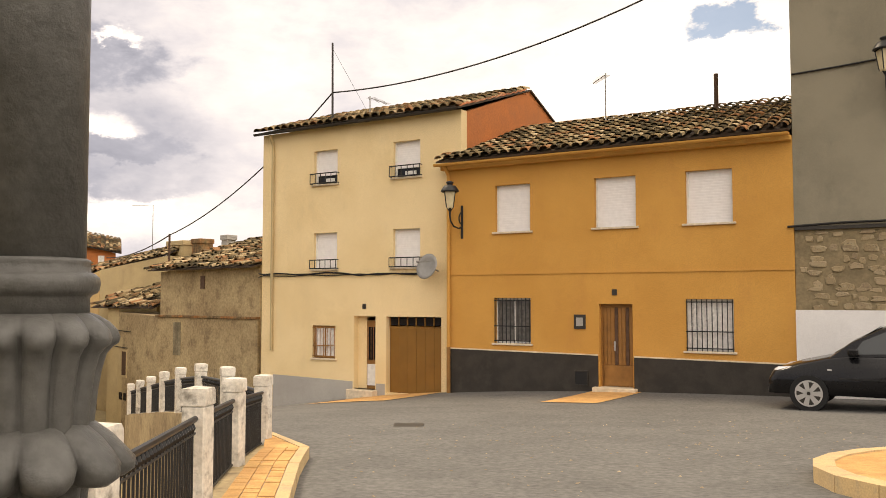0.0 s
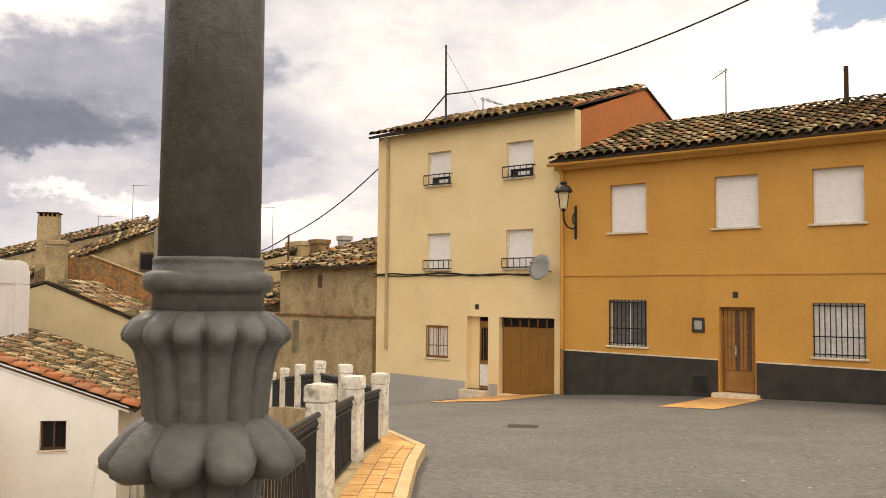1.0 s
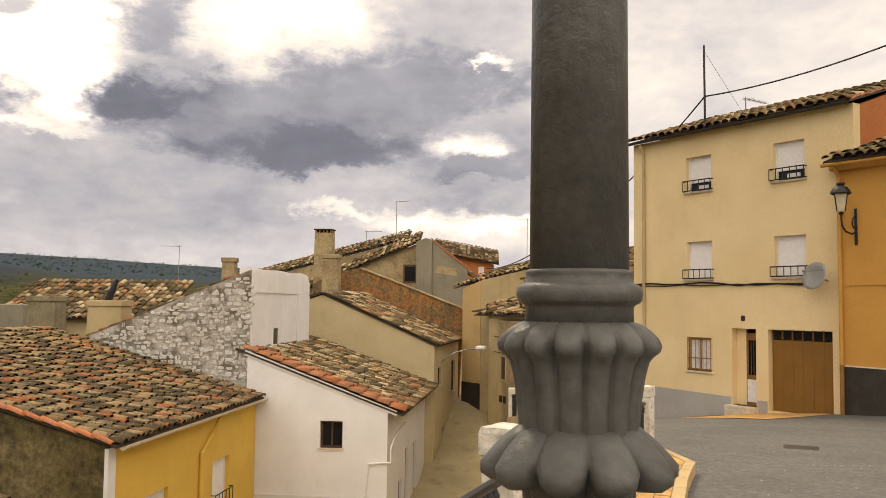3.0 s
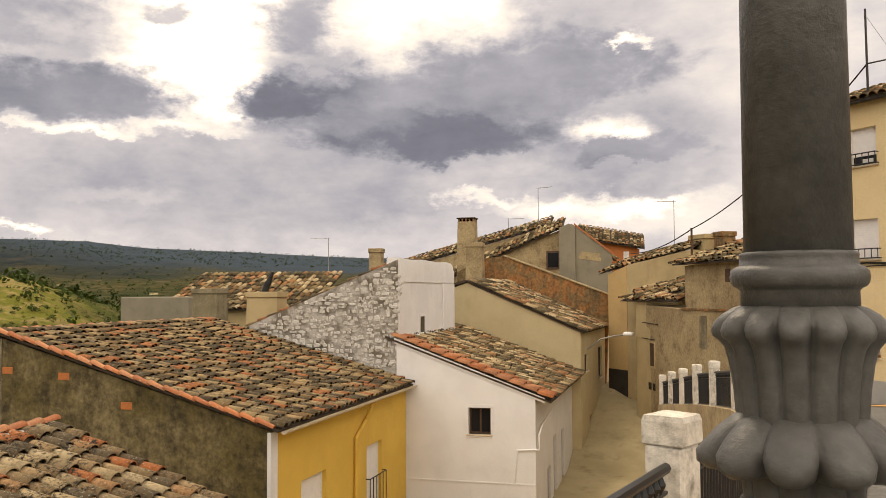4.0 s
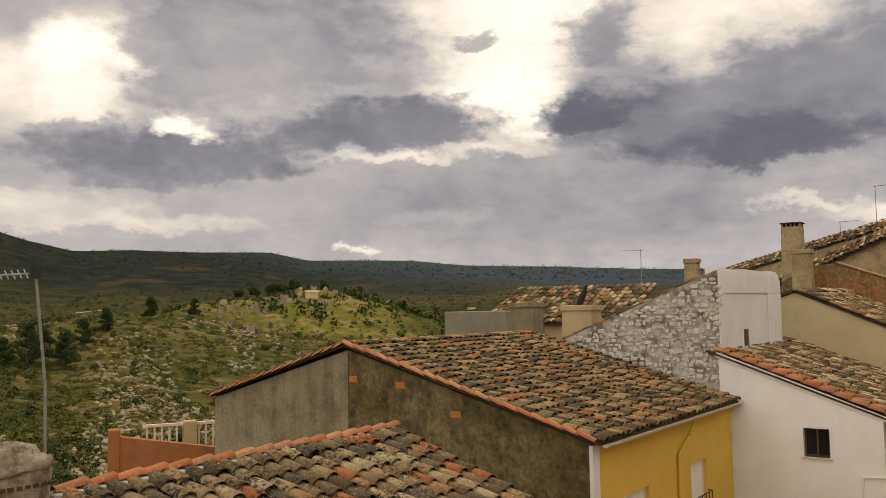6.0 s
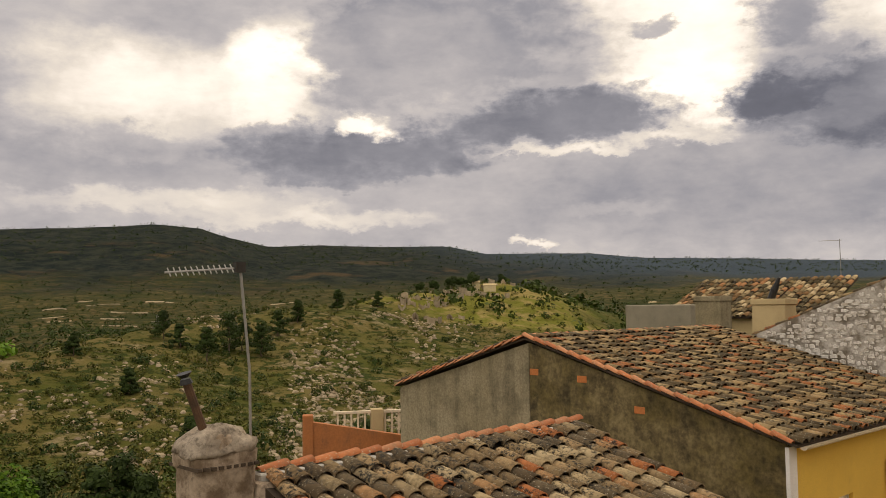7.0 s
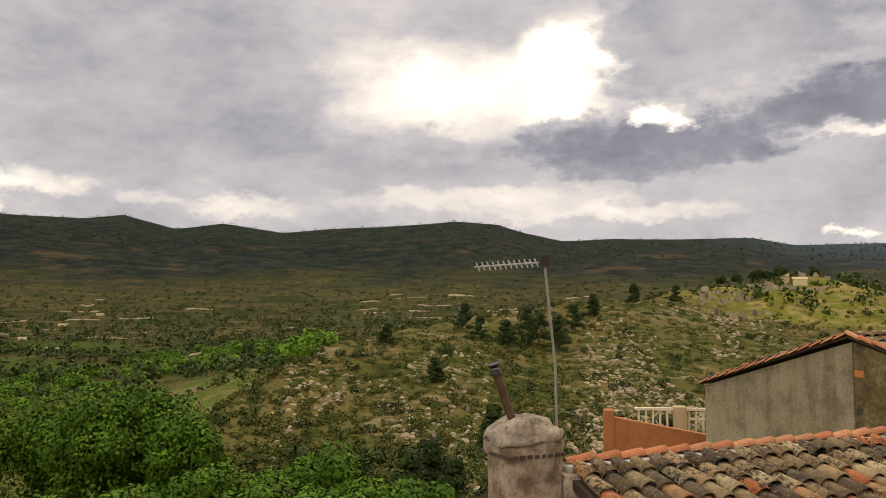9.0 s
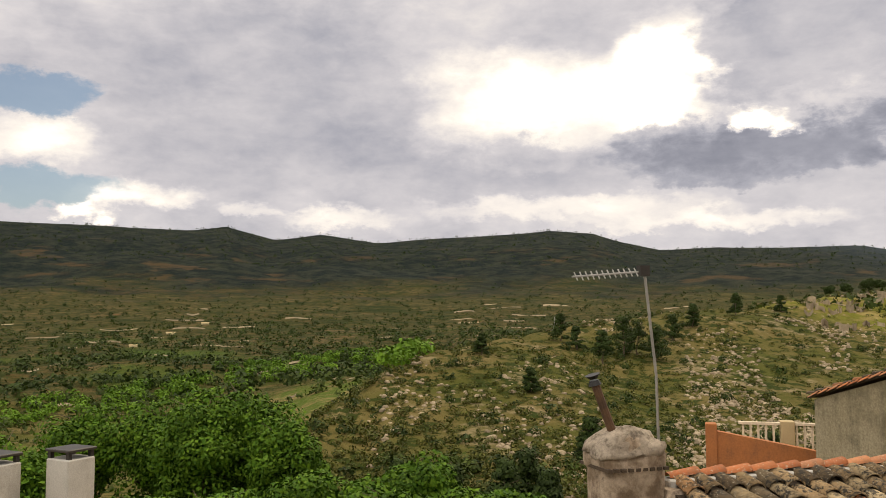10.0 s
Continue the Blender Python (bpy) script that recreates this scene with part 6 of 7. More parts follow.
    for side_, flip in ((0.10, 1), (1.60, -1)):
        q = [fr.at(0.10, side_ + 0.16 * flip, zg + 0.60), fr.at(0.16, side_ - 0.02 * flip, zg + 0.60), fr.at(0.44, side_ - 0.07 * flip, zg + 0.755), fr.at(0.20, side_ + 0.05 * flip, zg + 0.735), fr.at(0.12, side_ + 0.16 * flip, zg + 0.69)]
        part("headlight", prism(q, fr.n * (0.05 * flip) + fr.e * 0.05), "headlight", car)
    part("mirror", box(fr, 1.36, 1.52, -0.15, 0.05, zg + 0.96, zg + 1.10, 0.03), "car_black", car)
    part("door_handle", box(fr, 2.12, 2.30, -0.015, 0.03, zg + 0.86, zg + 0.89, 0.006), "alloy", car)
    part("side_repeater", box(fr, 1.02, 1.10, -0.002, 0.03, zg + 0.70, zg + 0.73, 0.004), "alloy", car)
    bm = bmesh.new()
    add_box(bm, fr, 1.20, 3.9, -0.004, 0.03, zg + 0.55, zg + 0.59, 0.006)
    part("side_strip", bm, "tyre", car)


gm, gg, gb = material("car_glass", 0.04)
gb.inputs["Base Color"].default_value = (0.03, 0.035, 0.035, 1)
gb.inputs["Specular IOR Level"].default_value = 0.8
M["car_glass"] = gm
build_car()


# ---- wall lanterns, dish, masts, cables ----
def lantern(fr, s, z, reach):
    ob = thing("wall_lantern", "black iron wall lantern on a scrolled bracket", "lantern", fr.at(s, 0, z), "wall lanterns")
    part("wall_plate", box(fr, s - 0.035, s + 0.035, -0.03, 0.0, z - 0.75, z + 0.10, 0.01), "black_iron", ob)
    c = fr.at(s, -reach, z - 0.05)
    pts = [fr.at(s, -0.02, z - 0.45), fr.at(s, -reach * 0.3, z - 0.50), fr.at(s, -reach * 0.7, z - 0.46), fr.at(s, -reach * 0.95, z - 0.34), fr.at(s, -reach, z - 0.18), c]
    part("bracket_arm", path_tube(pts, 0.022, 8), "black_iron", ob)
    pts = [fr.at(s, -0.02, z - 0.02)] + [fr.at(s, -reach * (0.14 + 0.13 * math.sin(a)), z - 0.24 + 0.12 * math.cos(a)) for a in np.linspace(0, 5.2, 14)]
    part("scroll", path_tube(pts, 0.018, 6), "black_iron", ob)
    bm = bmesh.new()
    rows = []
    for zz, r in ((0.0, 0.055), (0.04, 0.11), (0.06, 0.12), (0.44, 0.185)):
        rows.append([bm.verts.new(c + Vector((math.cos(math.pi / 4 + k * math.pi / 2) * r, math.sin(math.pi / 4 + k * math.pi / 2) * r, zz))) for k in range(4)])
    for a, b in zip(rows[:-1], rows[1:]):
        for k in range(4):
            bm.faces.new((a[k], a[(k + 1) % 4], b[(k + 1) % 4], b[k]))
    body = part("lantern_body", bm, "lantern_glass", ob, "frosted yellowish panes")
    for k in range(4):
        a = math.pi / 4 + k * math.pi / 2
        d2 = Vector((math.cos(a), math.sin(a), 0))
        part("glazing_bar", tube(c + d2 * 0.12 + Vector((0, 0, 0.05)), c + d2 * 0.19 + Vector((0, 0, 0.45)), 0.012), "black_iron", body)
    bm = bmesh.new()
    rows = []
    for zz, r in ((0.43, 0.20), (0.45, 0.235), (0.47, 0.225), (0.53, 0.19), (0.59, 0.15), (0.61, 0.07), (0.64, 0.07), (0.66, 0.10), (0.69, 0.09), (0.71, 0.03)):
        rows.append([bm.verts.new(c + Vector((math.cos(2 * math.pi * k / 16) * r, math.sin(2 * math.pi * k / 16) * r, zz))) for k in range(16)])
    for a, b in zip(rows[:-1], rows[1:]):
        for k in range(16):
            bm.faces.new((a[k], a[(k + 1) % 16], b[(k + 1) % 16], b[k]))
    bm.faces.new(rows[-1])
    part("lantern_cap", bm, "black_iron", ob, "", "", True)
    bm = tube(c + Vector((0, 0, -0.05)), c + Vector((0, 0, 0.03)), 0.03, 0.075, 8)
    part("lantern_base", bm, "black_iron", ob)


lantern(FO, 0.47, 3.86, 0.62)
lantern(FO, 10.25, 6.0, 0.62)
dish = thing("satellite_dish", "grey satellite dish on the cream wall", "satellite dish", FC.at(-0.35, -0.3, 2.4))
bm = bmesh.new()
dc, dd = FC.at(-0.30, -0.42, 2.40), Vector((-0.62, -0.72, 0.28)).normalized()
da = dd.orthogonal().normalized()
db = dd.cross(da)
rows = []
for r, o in ((0.0, 0.0), (0.12, 0.008), (0.24, 0.03), (0.34, 0.065), (0.345, 0.055)):
    rows.append([bm.verts.new(dc + dd * o + (da * math.cos(2 * math.pi * k / 24) + db * math.sin(2 * math.pi * k / 24)) * max(r, 0.002)) for k in range(24)])
for a, b in zip(rows[:-1], rows[1:]):
    for k in range(24):
        bm.faces.new((a[k], a[(k + 1) % 24], b[(k + 1) % 24], b[k]))
part("reflector", bm, "grey_metal", dish, "", "", True)
part("feed_arm", tube(dc - da * 0.25, dc + dd * 0.38, 0.012), "grey_metal", dish)
part("receiver", tube(dc + dd * 0.36, dc + dd * 0.44, 0.03), "grey_metal", dish)
part("bracket", path_tube([dc - dd * 0.02, FC.at(-0.25, -0.2, 2.35), FC.at(-0.25, 0.0, 2.3)], 0.02), "grey_metal", dish)

mast = thing("roof_mast", "tall thin roof mast carrying an overhead cable", "mast", FC.at(-3.93, 0.12, 6.5))
part("pole", tube(FC.at(-3.93, 0.12, 6.4), FC.at(-3.95, 0.12, 8.98), 0.032, 0.028, 8), "dark_metal", mast)
part("guy_wire", tube(FC.at(-3.94, 0.12, 8.8), FC.at(-3.3, 1.0, 7.0), 0.006, None, 4), "cable", mast)
aerial(FC.at(-3.1, 0.8, 6.7), 0.75, "small forked roof aerial on the cream house", 60)
aerial((4.41, 23.2, 6.35), 1.35, "thin roof aerial on the orange house", 100)
flue = thing("flue_pipe", "rusty brown flue pipe on the orange roof", "flue", FO.at(6.0, 3.0, 6.2))
part("pipe", tube((6.93, 21.69, 5.9), (6.93, 21.69, 7.28), 0.055, None, 10), "rust", flue)


def cable(a, b, sag, r, label):
    a, b = Vector(a), Vector(b)
    pts = []
    for k in range(21):
        t = k / 20
        p = a.lerp(b, t)
        p.z -= sag * 4 * t * (1 - t)
        pts.append(p)
    ob = thing("overhead_cable", label, "cable", a)
    part("wire", path_tube(pts, r, 5), "cable", ob)


top_m = FC.at(-3.94, 0.12, 7.52)
cable(top_m, (6.0, 18.0, 8.8), 0.55, 0.022, "black overhead cable sagging between roofs")
cable(top_m, (-10.87, 34.32, 4.1), 0.5, 0.022, "black overhead cable falling to a far roof")
cable((-10.87, 34.32, 4.1), (-17.5, 45.0, 3.7), 0.25, 0.025, "black overhead cable over far roofs")
post = thing("cable_post", "short dark cable post on a roof", "post", (-10.87, 34.32, 3.0))
part("pole", tube((-10.87, 34.32, 2.9), (-10.87, 34.32, 4.15), 0.045), "wood_dark", post)
wl = thing("facade_cable", "black cables clipped along the cream facade", "cable", FC.at(-3, 0, 2.2))
part("wire", path_tube([FC.at(-6.6, -0.04, 2.33)] + [FC.at(-6.4 + 0.6 * k, -0.04, 2.30 + 0.025 * math.sin(k * 1.9) - (0.05 if k > 5 else 0)) for k in range(11)], 0.022, 5), "cable", wl)
part("wire", path_tube([FC.at(-6.6, -0.04, 2.22)] + [FC.at(-6.4 + 0.6 * k, -0.04, 2.25 + 0.02 * math.sin(k * 2.3 + 1)) for k in range(11)], 0.016, 5), "cable", wl)
wl = thing("facade_cable", "black cable clipped across the grey wall", "cable", FO.at(9, 0, 6))
part("wire", path_tube([FO.at(8.44, -0.03, 6.28), FO.at(9.3, -0.03, 6.32), FO.at(10.2, -0.03, 6.38)], 0.02, 5), "cable", wl)
part("wire", path_tube([FO.at(8.3, -0.03, 3.08), FO.at(9.3, -0.06, 3.12), FO.at(10.8, -0.06, 3.13), FO.at(15, -0.06, 3.15)], 0.025, 5), "cable", wl)

# two chimneys of the house below the square
low_house = thing("house", "low house beside the near roof, seen by its chimneys", "house", (-13, -5, -6))
part("wall", box(Frame(-12.2, -8.5, -0.30724, 0.95163), 0, 6.0, -2.0, 4.0, -9, -2.6), "old_render", low_house)
for x0, y0, w, h in ((-13.15, -6.02, 0.24, -0.50), (-12.75, -6.95, 0.26, -0.52)):
    ck = thing("chimney", "pale plastered chimney with a dark slab cap", "chimney", (x0, y0, -2.6))
    fk = Frame(x0, y0, 0.45, 0.89)
    part("chimney_body", box(fk, -w, w, -w, w, -2.7, h, 0.02), "mortar", ck)
    part("cap", box(fk, -w * 1.05, w * 1.05, -w * 1.05, w * 1.05, h + 0.10, h + 0.14, 0.01), "dark_metal", ck)
    for sx in (-1, 1):
        for sy in (-1, 1):
            part("cap_leg", box(fk, sx * w * 0.8 - 0.03, sx * w * 0.8 + 0.03, sy * w * 0.8 - 0.03, sy * w * 0.8 + 0.03, h, h + 0.10), "dark_metal", ck)


# ---- stones of the rubble gable and of the stone band ----
def rubble_stones(owner, fr, s_range, z_range, inside, n_face, size, mat, joined, seed, singles=300):
    """Uneven courses of rubble: the first ones as single stones, the rest joined."""
    rng = random.Random(seed)
    spots = []
    z = z_range[0]
    while z < z_range[1]:
        h = size * rng.uniform(0.35, 0.75)
        s = s_range[0] + rng.uniform(0, size)
        while s < s_range[1]:
            w = size * rng.uniform(0.4, 1.5)
            if inside(s, z) and inside(s + w, z + h) and inside(s, z + h) and inside(s + w, z) and rng.random() < 0.84:
                spots.append((s + w / 2, z + h / 2 + rng.uniform(-0.4, 0.4) * h, w, h))
            s += w * 1.04
        z += h * 1.02
    rng.shuffle(spots)
    verts, faces = [], []
    m = 8
    for i, (cs, cz, w, h) in enumerate(spots):
        out_ = rng.uniform(0.006, 0.035)
        rim = []
        for k in range(m):
            a = 2 * math.pi * k / m + rng.uniform(-0.3, 0.3)
            f = rng.uniform(0.66, 1.02)
            sq = min(1.25, 1 / max(abs(math.cos(a)), abs(math.sin(a))))
            rim.append((cs + math.cos(a) * w * 0.49 * f * sq, cz + math.sin(a) * h * 0.50 * f * sq))
        ring = [fr.at(p, n_face, q) for p, q in rim] + [fr.at(cs + (p - cs) * 0.82, n_face - out_, cz + (q - cz) * 0.82) for p, q in rim]
        side_ = [(k, (k + 1) % m, m + (k + 1) % m, m + k) for k in range(m)] + [tuple(range(m, 2 * m))]
        if i < singles:
            raw("stone", ring, side_, mat, owner)
        else:
            k0 = len(verts)
            verts += ring
            faces += [tuple(k0 + q for q in f) for f in side_]
    if faces:
        raw("stonework", verts, faces, joined, owner, kind="stuff")


def stone_material(name, tones, wash=(0.60, 0.58, 0.54), cover=0.45, single=True):
    m, gr, b = material(name, 0.9)
    where = gr.node("ShaderNodeNewGeometry").outputs["Position"]
    pick = gr.node("ShaderNodeObjectInfo").outputs["Random"] if single else gr.node("ShaderNodeNewGeometry").outputs["Random Per Island"]
    c = gr.ramp(pick, [(k / (len(tones) - 1), t) for k, t in enumerate(tones)])
    c = gr.mix(gr.span(gr.noise(where, 9.0, 7.0, 0.7), cover, 0.62), c, wash)
    c = gr.mix(gr.math("MULTIPLY", gr.span(gr.noise(where, 30.0, 4.0, 0.6), 0.55, 0.68), 0.6), c, (0.10, 0.09, 0.075))
    gr.feed(b.inputs["Base Color"], c)
    bumped(gr, b, gr.noise(where, 25.0, 6.0, 0.7), 0.6, 0.02)
    return m


WHITES = ((0.56, 0.53, 0.48), (0.36, 0.32, 0.26), (0.70, 0.67, 0.62), (0.30, 0.26, 0.20), (0.62, 0.59, 0.54), (0.48, 0.43, 0.35))
M["rubble_white"] = stone_material("rubble_white", WHITES, (0.68, 0.65, 0.60), 0.42)
M["rubble_white_far"] = stone_material("rubble_white_far", WHITES, (0.68, 0.65, 0.60), 0.42, False)
M["rubble_tan"] = stone_material("rubble_tan", ((0.34, 0.26, 0.15), (0.28, 0.21, 0.12), (0.40, 0.31, 0.19), (0.24, 0.18, 0.11)), (0.36, 0.29, 0.18), 0.5)
M["rubble_joint"] = surface("rubble_joint", (0.50, 0.47, 0.42), (0.16, 0.135, 0.10), (0.045, 0.036, 0.026), scale=2.2, grain=14, amount=0.6, streak=0.2, bump=0.8)
M["tan_joint"] = surface("tan_joint", (0.27, 0.21, 0.12), (0.20, 0.155, 0.09), (0.13, 0.10, 0.06), scale=2.2, grain=14, amount=0.6, streak=0.2, bump=0.8)
rubble.data.materials[0] = M["rubble_joint"]
rubble_stones(rubble, VF, (-7.2, -0.6), (-1.0, 2.6), lambda s, z: z < 2.58 + 0.41 * (s + 0.6) and z > 0.62 + (-0.62 - 0.75) * (s + 7.0) / 7.0 - 0.25, 9.315, 0.21, "rubble_white", "rubble_white_far", 5)
stone_band = [o for o in tower.children if o.name.startswith("stone_band")][0]
stone_band.data.materials[0] = M["tan_joint"]
rubble_stones(stone_band, FO, (8.5, 12.2), (1.37, 3.0), lambda s, z: 8.48 < s < 12.2 and 1.36 < z < 3.0, 0.028, 0.27, "rubble_tan", "rubble_tan", 6)

# ---- plants ----
def leaf_material(name, tones, light=0.0):
    m, gr, b = material(name, 0.7)
    geo = gr.node("ShaderNodeNewGeometry")
    c = gr.ramp(geo.outputs["Random Per Island"], [(k / (len(tones) - 1), t) for k, t in enumerate(tones)])
    big_ = gr.noise(geo.outputs["Position"], 0.35, 3.0, 0.5)
    c = gr.mix(gr.span(big_, 0.35, 0.65), c, gr.mix(1.0, c, (0.6, 0.62, 0.55), "MULTIPLY"))
    gr.feed(b.inputs["Base Color"], c)
    b.inputs["Specular IOR Level"].default_value = 0.15
    return m


M["leaf_green"] = leaf_material("leaf_green", ((0.036, 0.092, 0.004), (0.062, 0.138, 0.006), (0.110, 0.195, 0.010), (0.044, 0.104, 0.004)))
M["leaf_lime"] = leaf_material("leaf_lime", ((0.095, 0.20, 0.012), (0.14, 0.25, 0.018), (0.070, 0.15, 0.010)))
M["leaf_pine"] = leaf_material("leaf_pine", ((0.022, 0.040, 0.008), (0.034, 0.056, 0.011), (0.048, 0.074, 0.015)))
M["leaf_bush"] = leaf_material("leaf_bush", ((0.030, 0.050, 0.007), (0.048, 0.072, 0.010), (0.066, 0.092, 0.014)))
M["leaf_scrub"] = leaf_material("leaf_scrub", ((0.052, 0.068, 0.009), (0.080, 0.092, 0.014), (0.125, 0.118, 0.026), (0.032, 0.046, 0.007), (0.150, 0.142, 0.032)))
M["bark"] = plain("bark", (0.10, 0.075, 0.05), 0.9, vary=0.3)
M["rock_pale"] = surface("rock_pale", (0.33, 0.265, 0.175), (0.25, 0.195, 0.125), (0.15, 0.115, 0.075), scale=0.5, grain=8, island=0.25)


def leaf_cloud(rng, centre, size, count, leaf):
    """Small leaf blades scattered through a lumpy volume, thicker near its skin."""
    out_v, out_f = [], []
    for _ in range(count):
        d = Vector((rng.gauss(0, 1), rng.gauss(0, 1), rng.gauss(0, 1))).normalized()
        r = rng.uniform(0.55, 1.0) ** 0.5
        p = Vector(centre) + Vector((d.x * size[0], d.y * size[1], d.z * size[2])) * r
        n = (d + Vector((rng.uniform(-1, 1), rng.uniform(-1, 1), rng.uniform(-0.3, 1.2))) * 0.8).normalized()
        a = n.orthogonal().normalized()
        a = (a * math.cos(rng.uniform(0, 6.28)) + n.cross(a) * math.sin(rng.uniform(0, 6.28))).normalized()
        b = n.cross(a)
        w = leaf * rng.uniform(0.6, 1.3)
        k = len(out_v)
        out_v += [p - a * w, p - b * w * 0.55, p + a * w, p + b * w * 0.55]
        out_f.append((k, k + 1, k + 2, k + 3))
    return out_v, out_f


def tree(at, height, spread, mat, label, seed, clumps=26, leaves=150, leaf=0.20, pine=False, group="trees"):
    rng = random.Random(seed)
    ob = thing("pine_tree" if pine else "tree", label, "tree", at, group)
    at = Vector(at)
    bm = bmesh.new()
    p = at - Vector((0, 0, 0.5))
    tips = []
    r = height * 0.028
    for k in range(5):
        q = at + Vector((rng.uniform(-1, 1) * spread * 0.06, rng.uniform(-1, 1) * spread * 0.06, height * (k + 1) / 6))
        add_tube(bm, p, q, r, r * 0.8, 7)
        p, r = q, r * 0.8
        if k > 0:
            for _ in range(2):
                a = rng.uniform(0, 6.28)
                tip = q + Vector((math.cos(a) * spread * 0.32, math.sin(a) * spread * 0.32, height * rng.uniform(0.06, 0.16)))
                add_tube(bm, q, tip, r * 0.6, r * 0.2, 5)
                tips.append(tip)
    part("trunk", bm, "bark", ob)
    verts, faces = [], []
    for k in range(clumps):
        if pine:
            t = rng.uniform(0.15, 1.0)
            rad = spread * 0.5 * (1.08 - t) * rng.uniform(0.5, 1.0)
            a = rng.uniform(0, 6.28)
            c = at + Vector((math.cos(a) * rad, math.sin(a) * rad, height * t))
            size = (spread * 0.17, spread * 0.17, height * 0.07)
        else:
            d = Vector((rng.gauss(0, 1), rng.gauss(0, 1), rng.gauss(0, 0.9))).normalized() * rng.uniform(0.35, 1.0)
            c = at + Vector((d.x * spread * 0.42, d.y * spread * 0.42, height * 0.60 + d.z * height * 0.34))
            q = rng.uniform(0.7, 1.2)
            size = (spread * 0.19 * q, spread * 0.19 * q, height * 0.13 * q)
        v2, f2 = leaf_cloud(rng, c, size, leaves, leaf)
        k0 = len(verts)
        verts += v2
        faces += [tuple(i + k0 for i in f) for f in f2]
    raw("crown", verts, faces, mat, ob)
    return ob


def on_ground(a, r, dz=0.0):
    x, y, z = ground_at(a, r)
    return (x, y, z + dz)


# broad green trees in the hollow
BROAD = ((117.5, 80, 13, 9), (113.5, 95, 14, 9), (109.0, 92, 13.5, 10), (106.3, 84, 14, 10), (103.6, 86, 14, 10), (101.2, 80, 11, 8), (109.8, 62, 9, 9), (105.5, 60, 9.5, 9), (101.5, 60, 8.5, 8), (97.8, 60, 8, 8), (94.5, 57, 7.5, 7.5), (91.0, 55, 6.5, 7), (115.0, 58, 8, 8), (88.0, 52, 5.5, 6), (92.8, 68, 8, 7), (85.5, 50, 5, 5.5), (99.8, 67, 9, 8), (96.2, 65, 9, 8), (89.4, 59, 7, 7), (87.0, 61, 6.5, 7), (84.2, 57, 5.5, 6), (82.2, 55, 4.5, 5.5))
for k, (a, r, h, w) in enumerate(BROAD):
    tree(on_ground(a, r, -0.3), h, w, "leaf_green", "broad leafy bright green tree in the hollow", 40 + k, 60, 300, 0.22, False, "hollow trees")
# pines on the near hill
PINES = ((87.2, 77, 6.5), (85.8, 80, 7), (84.4, 75, 6), (83.3, 205, 7), (82.3, 200, 6), (79.3, 200, 10), (78.4, 205, 9), (77.2, 200, 9), (80.6, 190, 8), (76.2, 225, 7), (74.9, 240, 7), (72.3, 262, 7), (69.7, 290, 6), (81.5, 110, 6.5), (85.3, 150, 5), (92.6, 78, 5),
         (90.6, 80, 5.5), (94.2, 84, 5), (64.8, 345, 8), (64.2, 345, 6), (63.4, 350, 8), (66.0, 335, 6), (59.3, 380, 6), (67.5, 170, 5), (70.5, 120, 4.5), (61.5, 365, 5), (88.5, 180, 5), (66.9, 330, 5))
for k, (a, r, h) in enumerate(PINES):
    if r > 300:
        tree(on_ground(a, r, -0.2), h * 0.85, h * 0.85, "leaf_pine", "rounded dark green tree on the hilltop", 80 + k, 30, 90, 0.22, False, "hilltop trees")
    else:
        tree(on_ground(a, r, -0.2), h * 0.9, h * 0.75, "leaf_pine", "dark green pine on the scrubby hill", 80 + k, 34, 90, 0.22, True, "hill pines")


def scatter(name, label, category, mat, count, seed, arc, span, size, leaf, blades, keep=None):
    """Uncountable low plants over the ground, in one sheet of leaf blades."""
    rng = random.Random(seed)
    verts, faces = [], []
    made = 0
    while made < count:
        a = rng.uniform(*arc)
        r = math.exp(rng.uniform(math.log(span[0]), math.log(span[1])))
        if keep and not keep(a, r, rng):
            made += 0.02
            continue
        x, y, z = ground_at(a, r)
        q = rng.uniform(*size)
        v2, f2 = leaf_cloud(rng, (x, y, z + q * 0.3), (q * 0.6, q * 0.6, q * 0.45), blades, leaf * q)
        k0 = len(verts)
        verts += v2
        faces += [tuple(i + k0 for i in f) for f in f2]
        made += 1
    ob = raw(name, verts, faces, mat, None, "", "stuff")
    tagged(ob, label, category)


def below_crest(a, r, rng):
    return r < over(REACH, a) * 1.05


scatter("scrub", "low olive-green scrub over a rocky slope", "scrub", "leaf_scrub", 7500, 7, (50, 118), (45, 400), (0.5, 1.5), 0.19, 40, below_crest)
scatter("scrub", "dark juniper bushes dotted over a slope", "scrub", "leaf_pine", 600, 8, (50, 118), (50, 400), (0.9, 2.2), 0.16, 60, below_crest)
scatter("scrub", "thick green bushes low on a slope", "scrub", "leaf_bush", 650, 28, (72, 118), (44, 105), (1.2, 2.8), 0.11, 90, lambda a, r, rng: noise.noise(Vector((a * 0.2, r * 0.05, 7.0))) > -0.1)
scatter("grove", "dark groves dotted over terraced fields", "trees", "leaf_pine", 4200, 9, (48, 120), (380, 2100), (3.0, 7.5), 0.20, 20)
scatter("grove", "olive and almond trees over terraced fields", "trees", "leaf_bush", 2200, 19, (48, 120), (300, 1300), (2.5, 5.0), 0.24, 18)
STREAM = ((90.3, -2.8), (91.8, -3.0), (96.2, -3.5), (100.6, -3.8), (104.9, -4.7), (109.9, -5.6), (116.0, -6.0))


def by_stream(a, r, rng):
    return abs(rise(a, r) - over(STREAM, a)) < 0.40 + 0.35 * noise.noise(Vector((a * 0.6, r * 0.02, 0)))


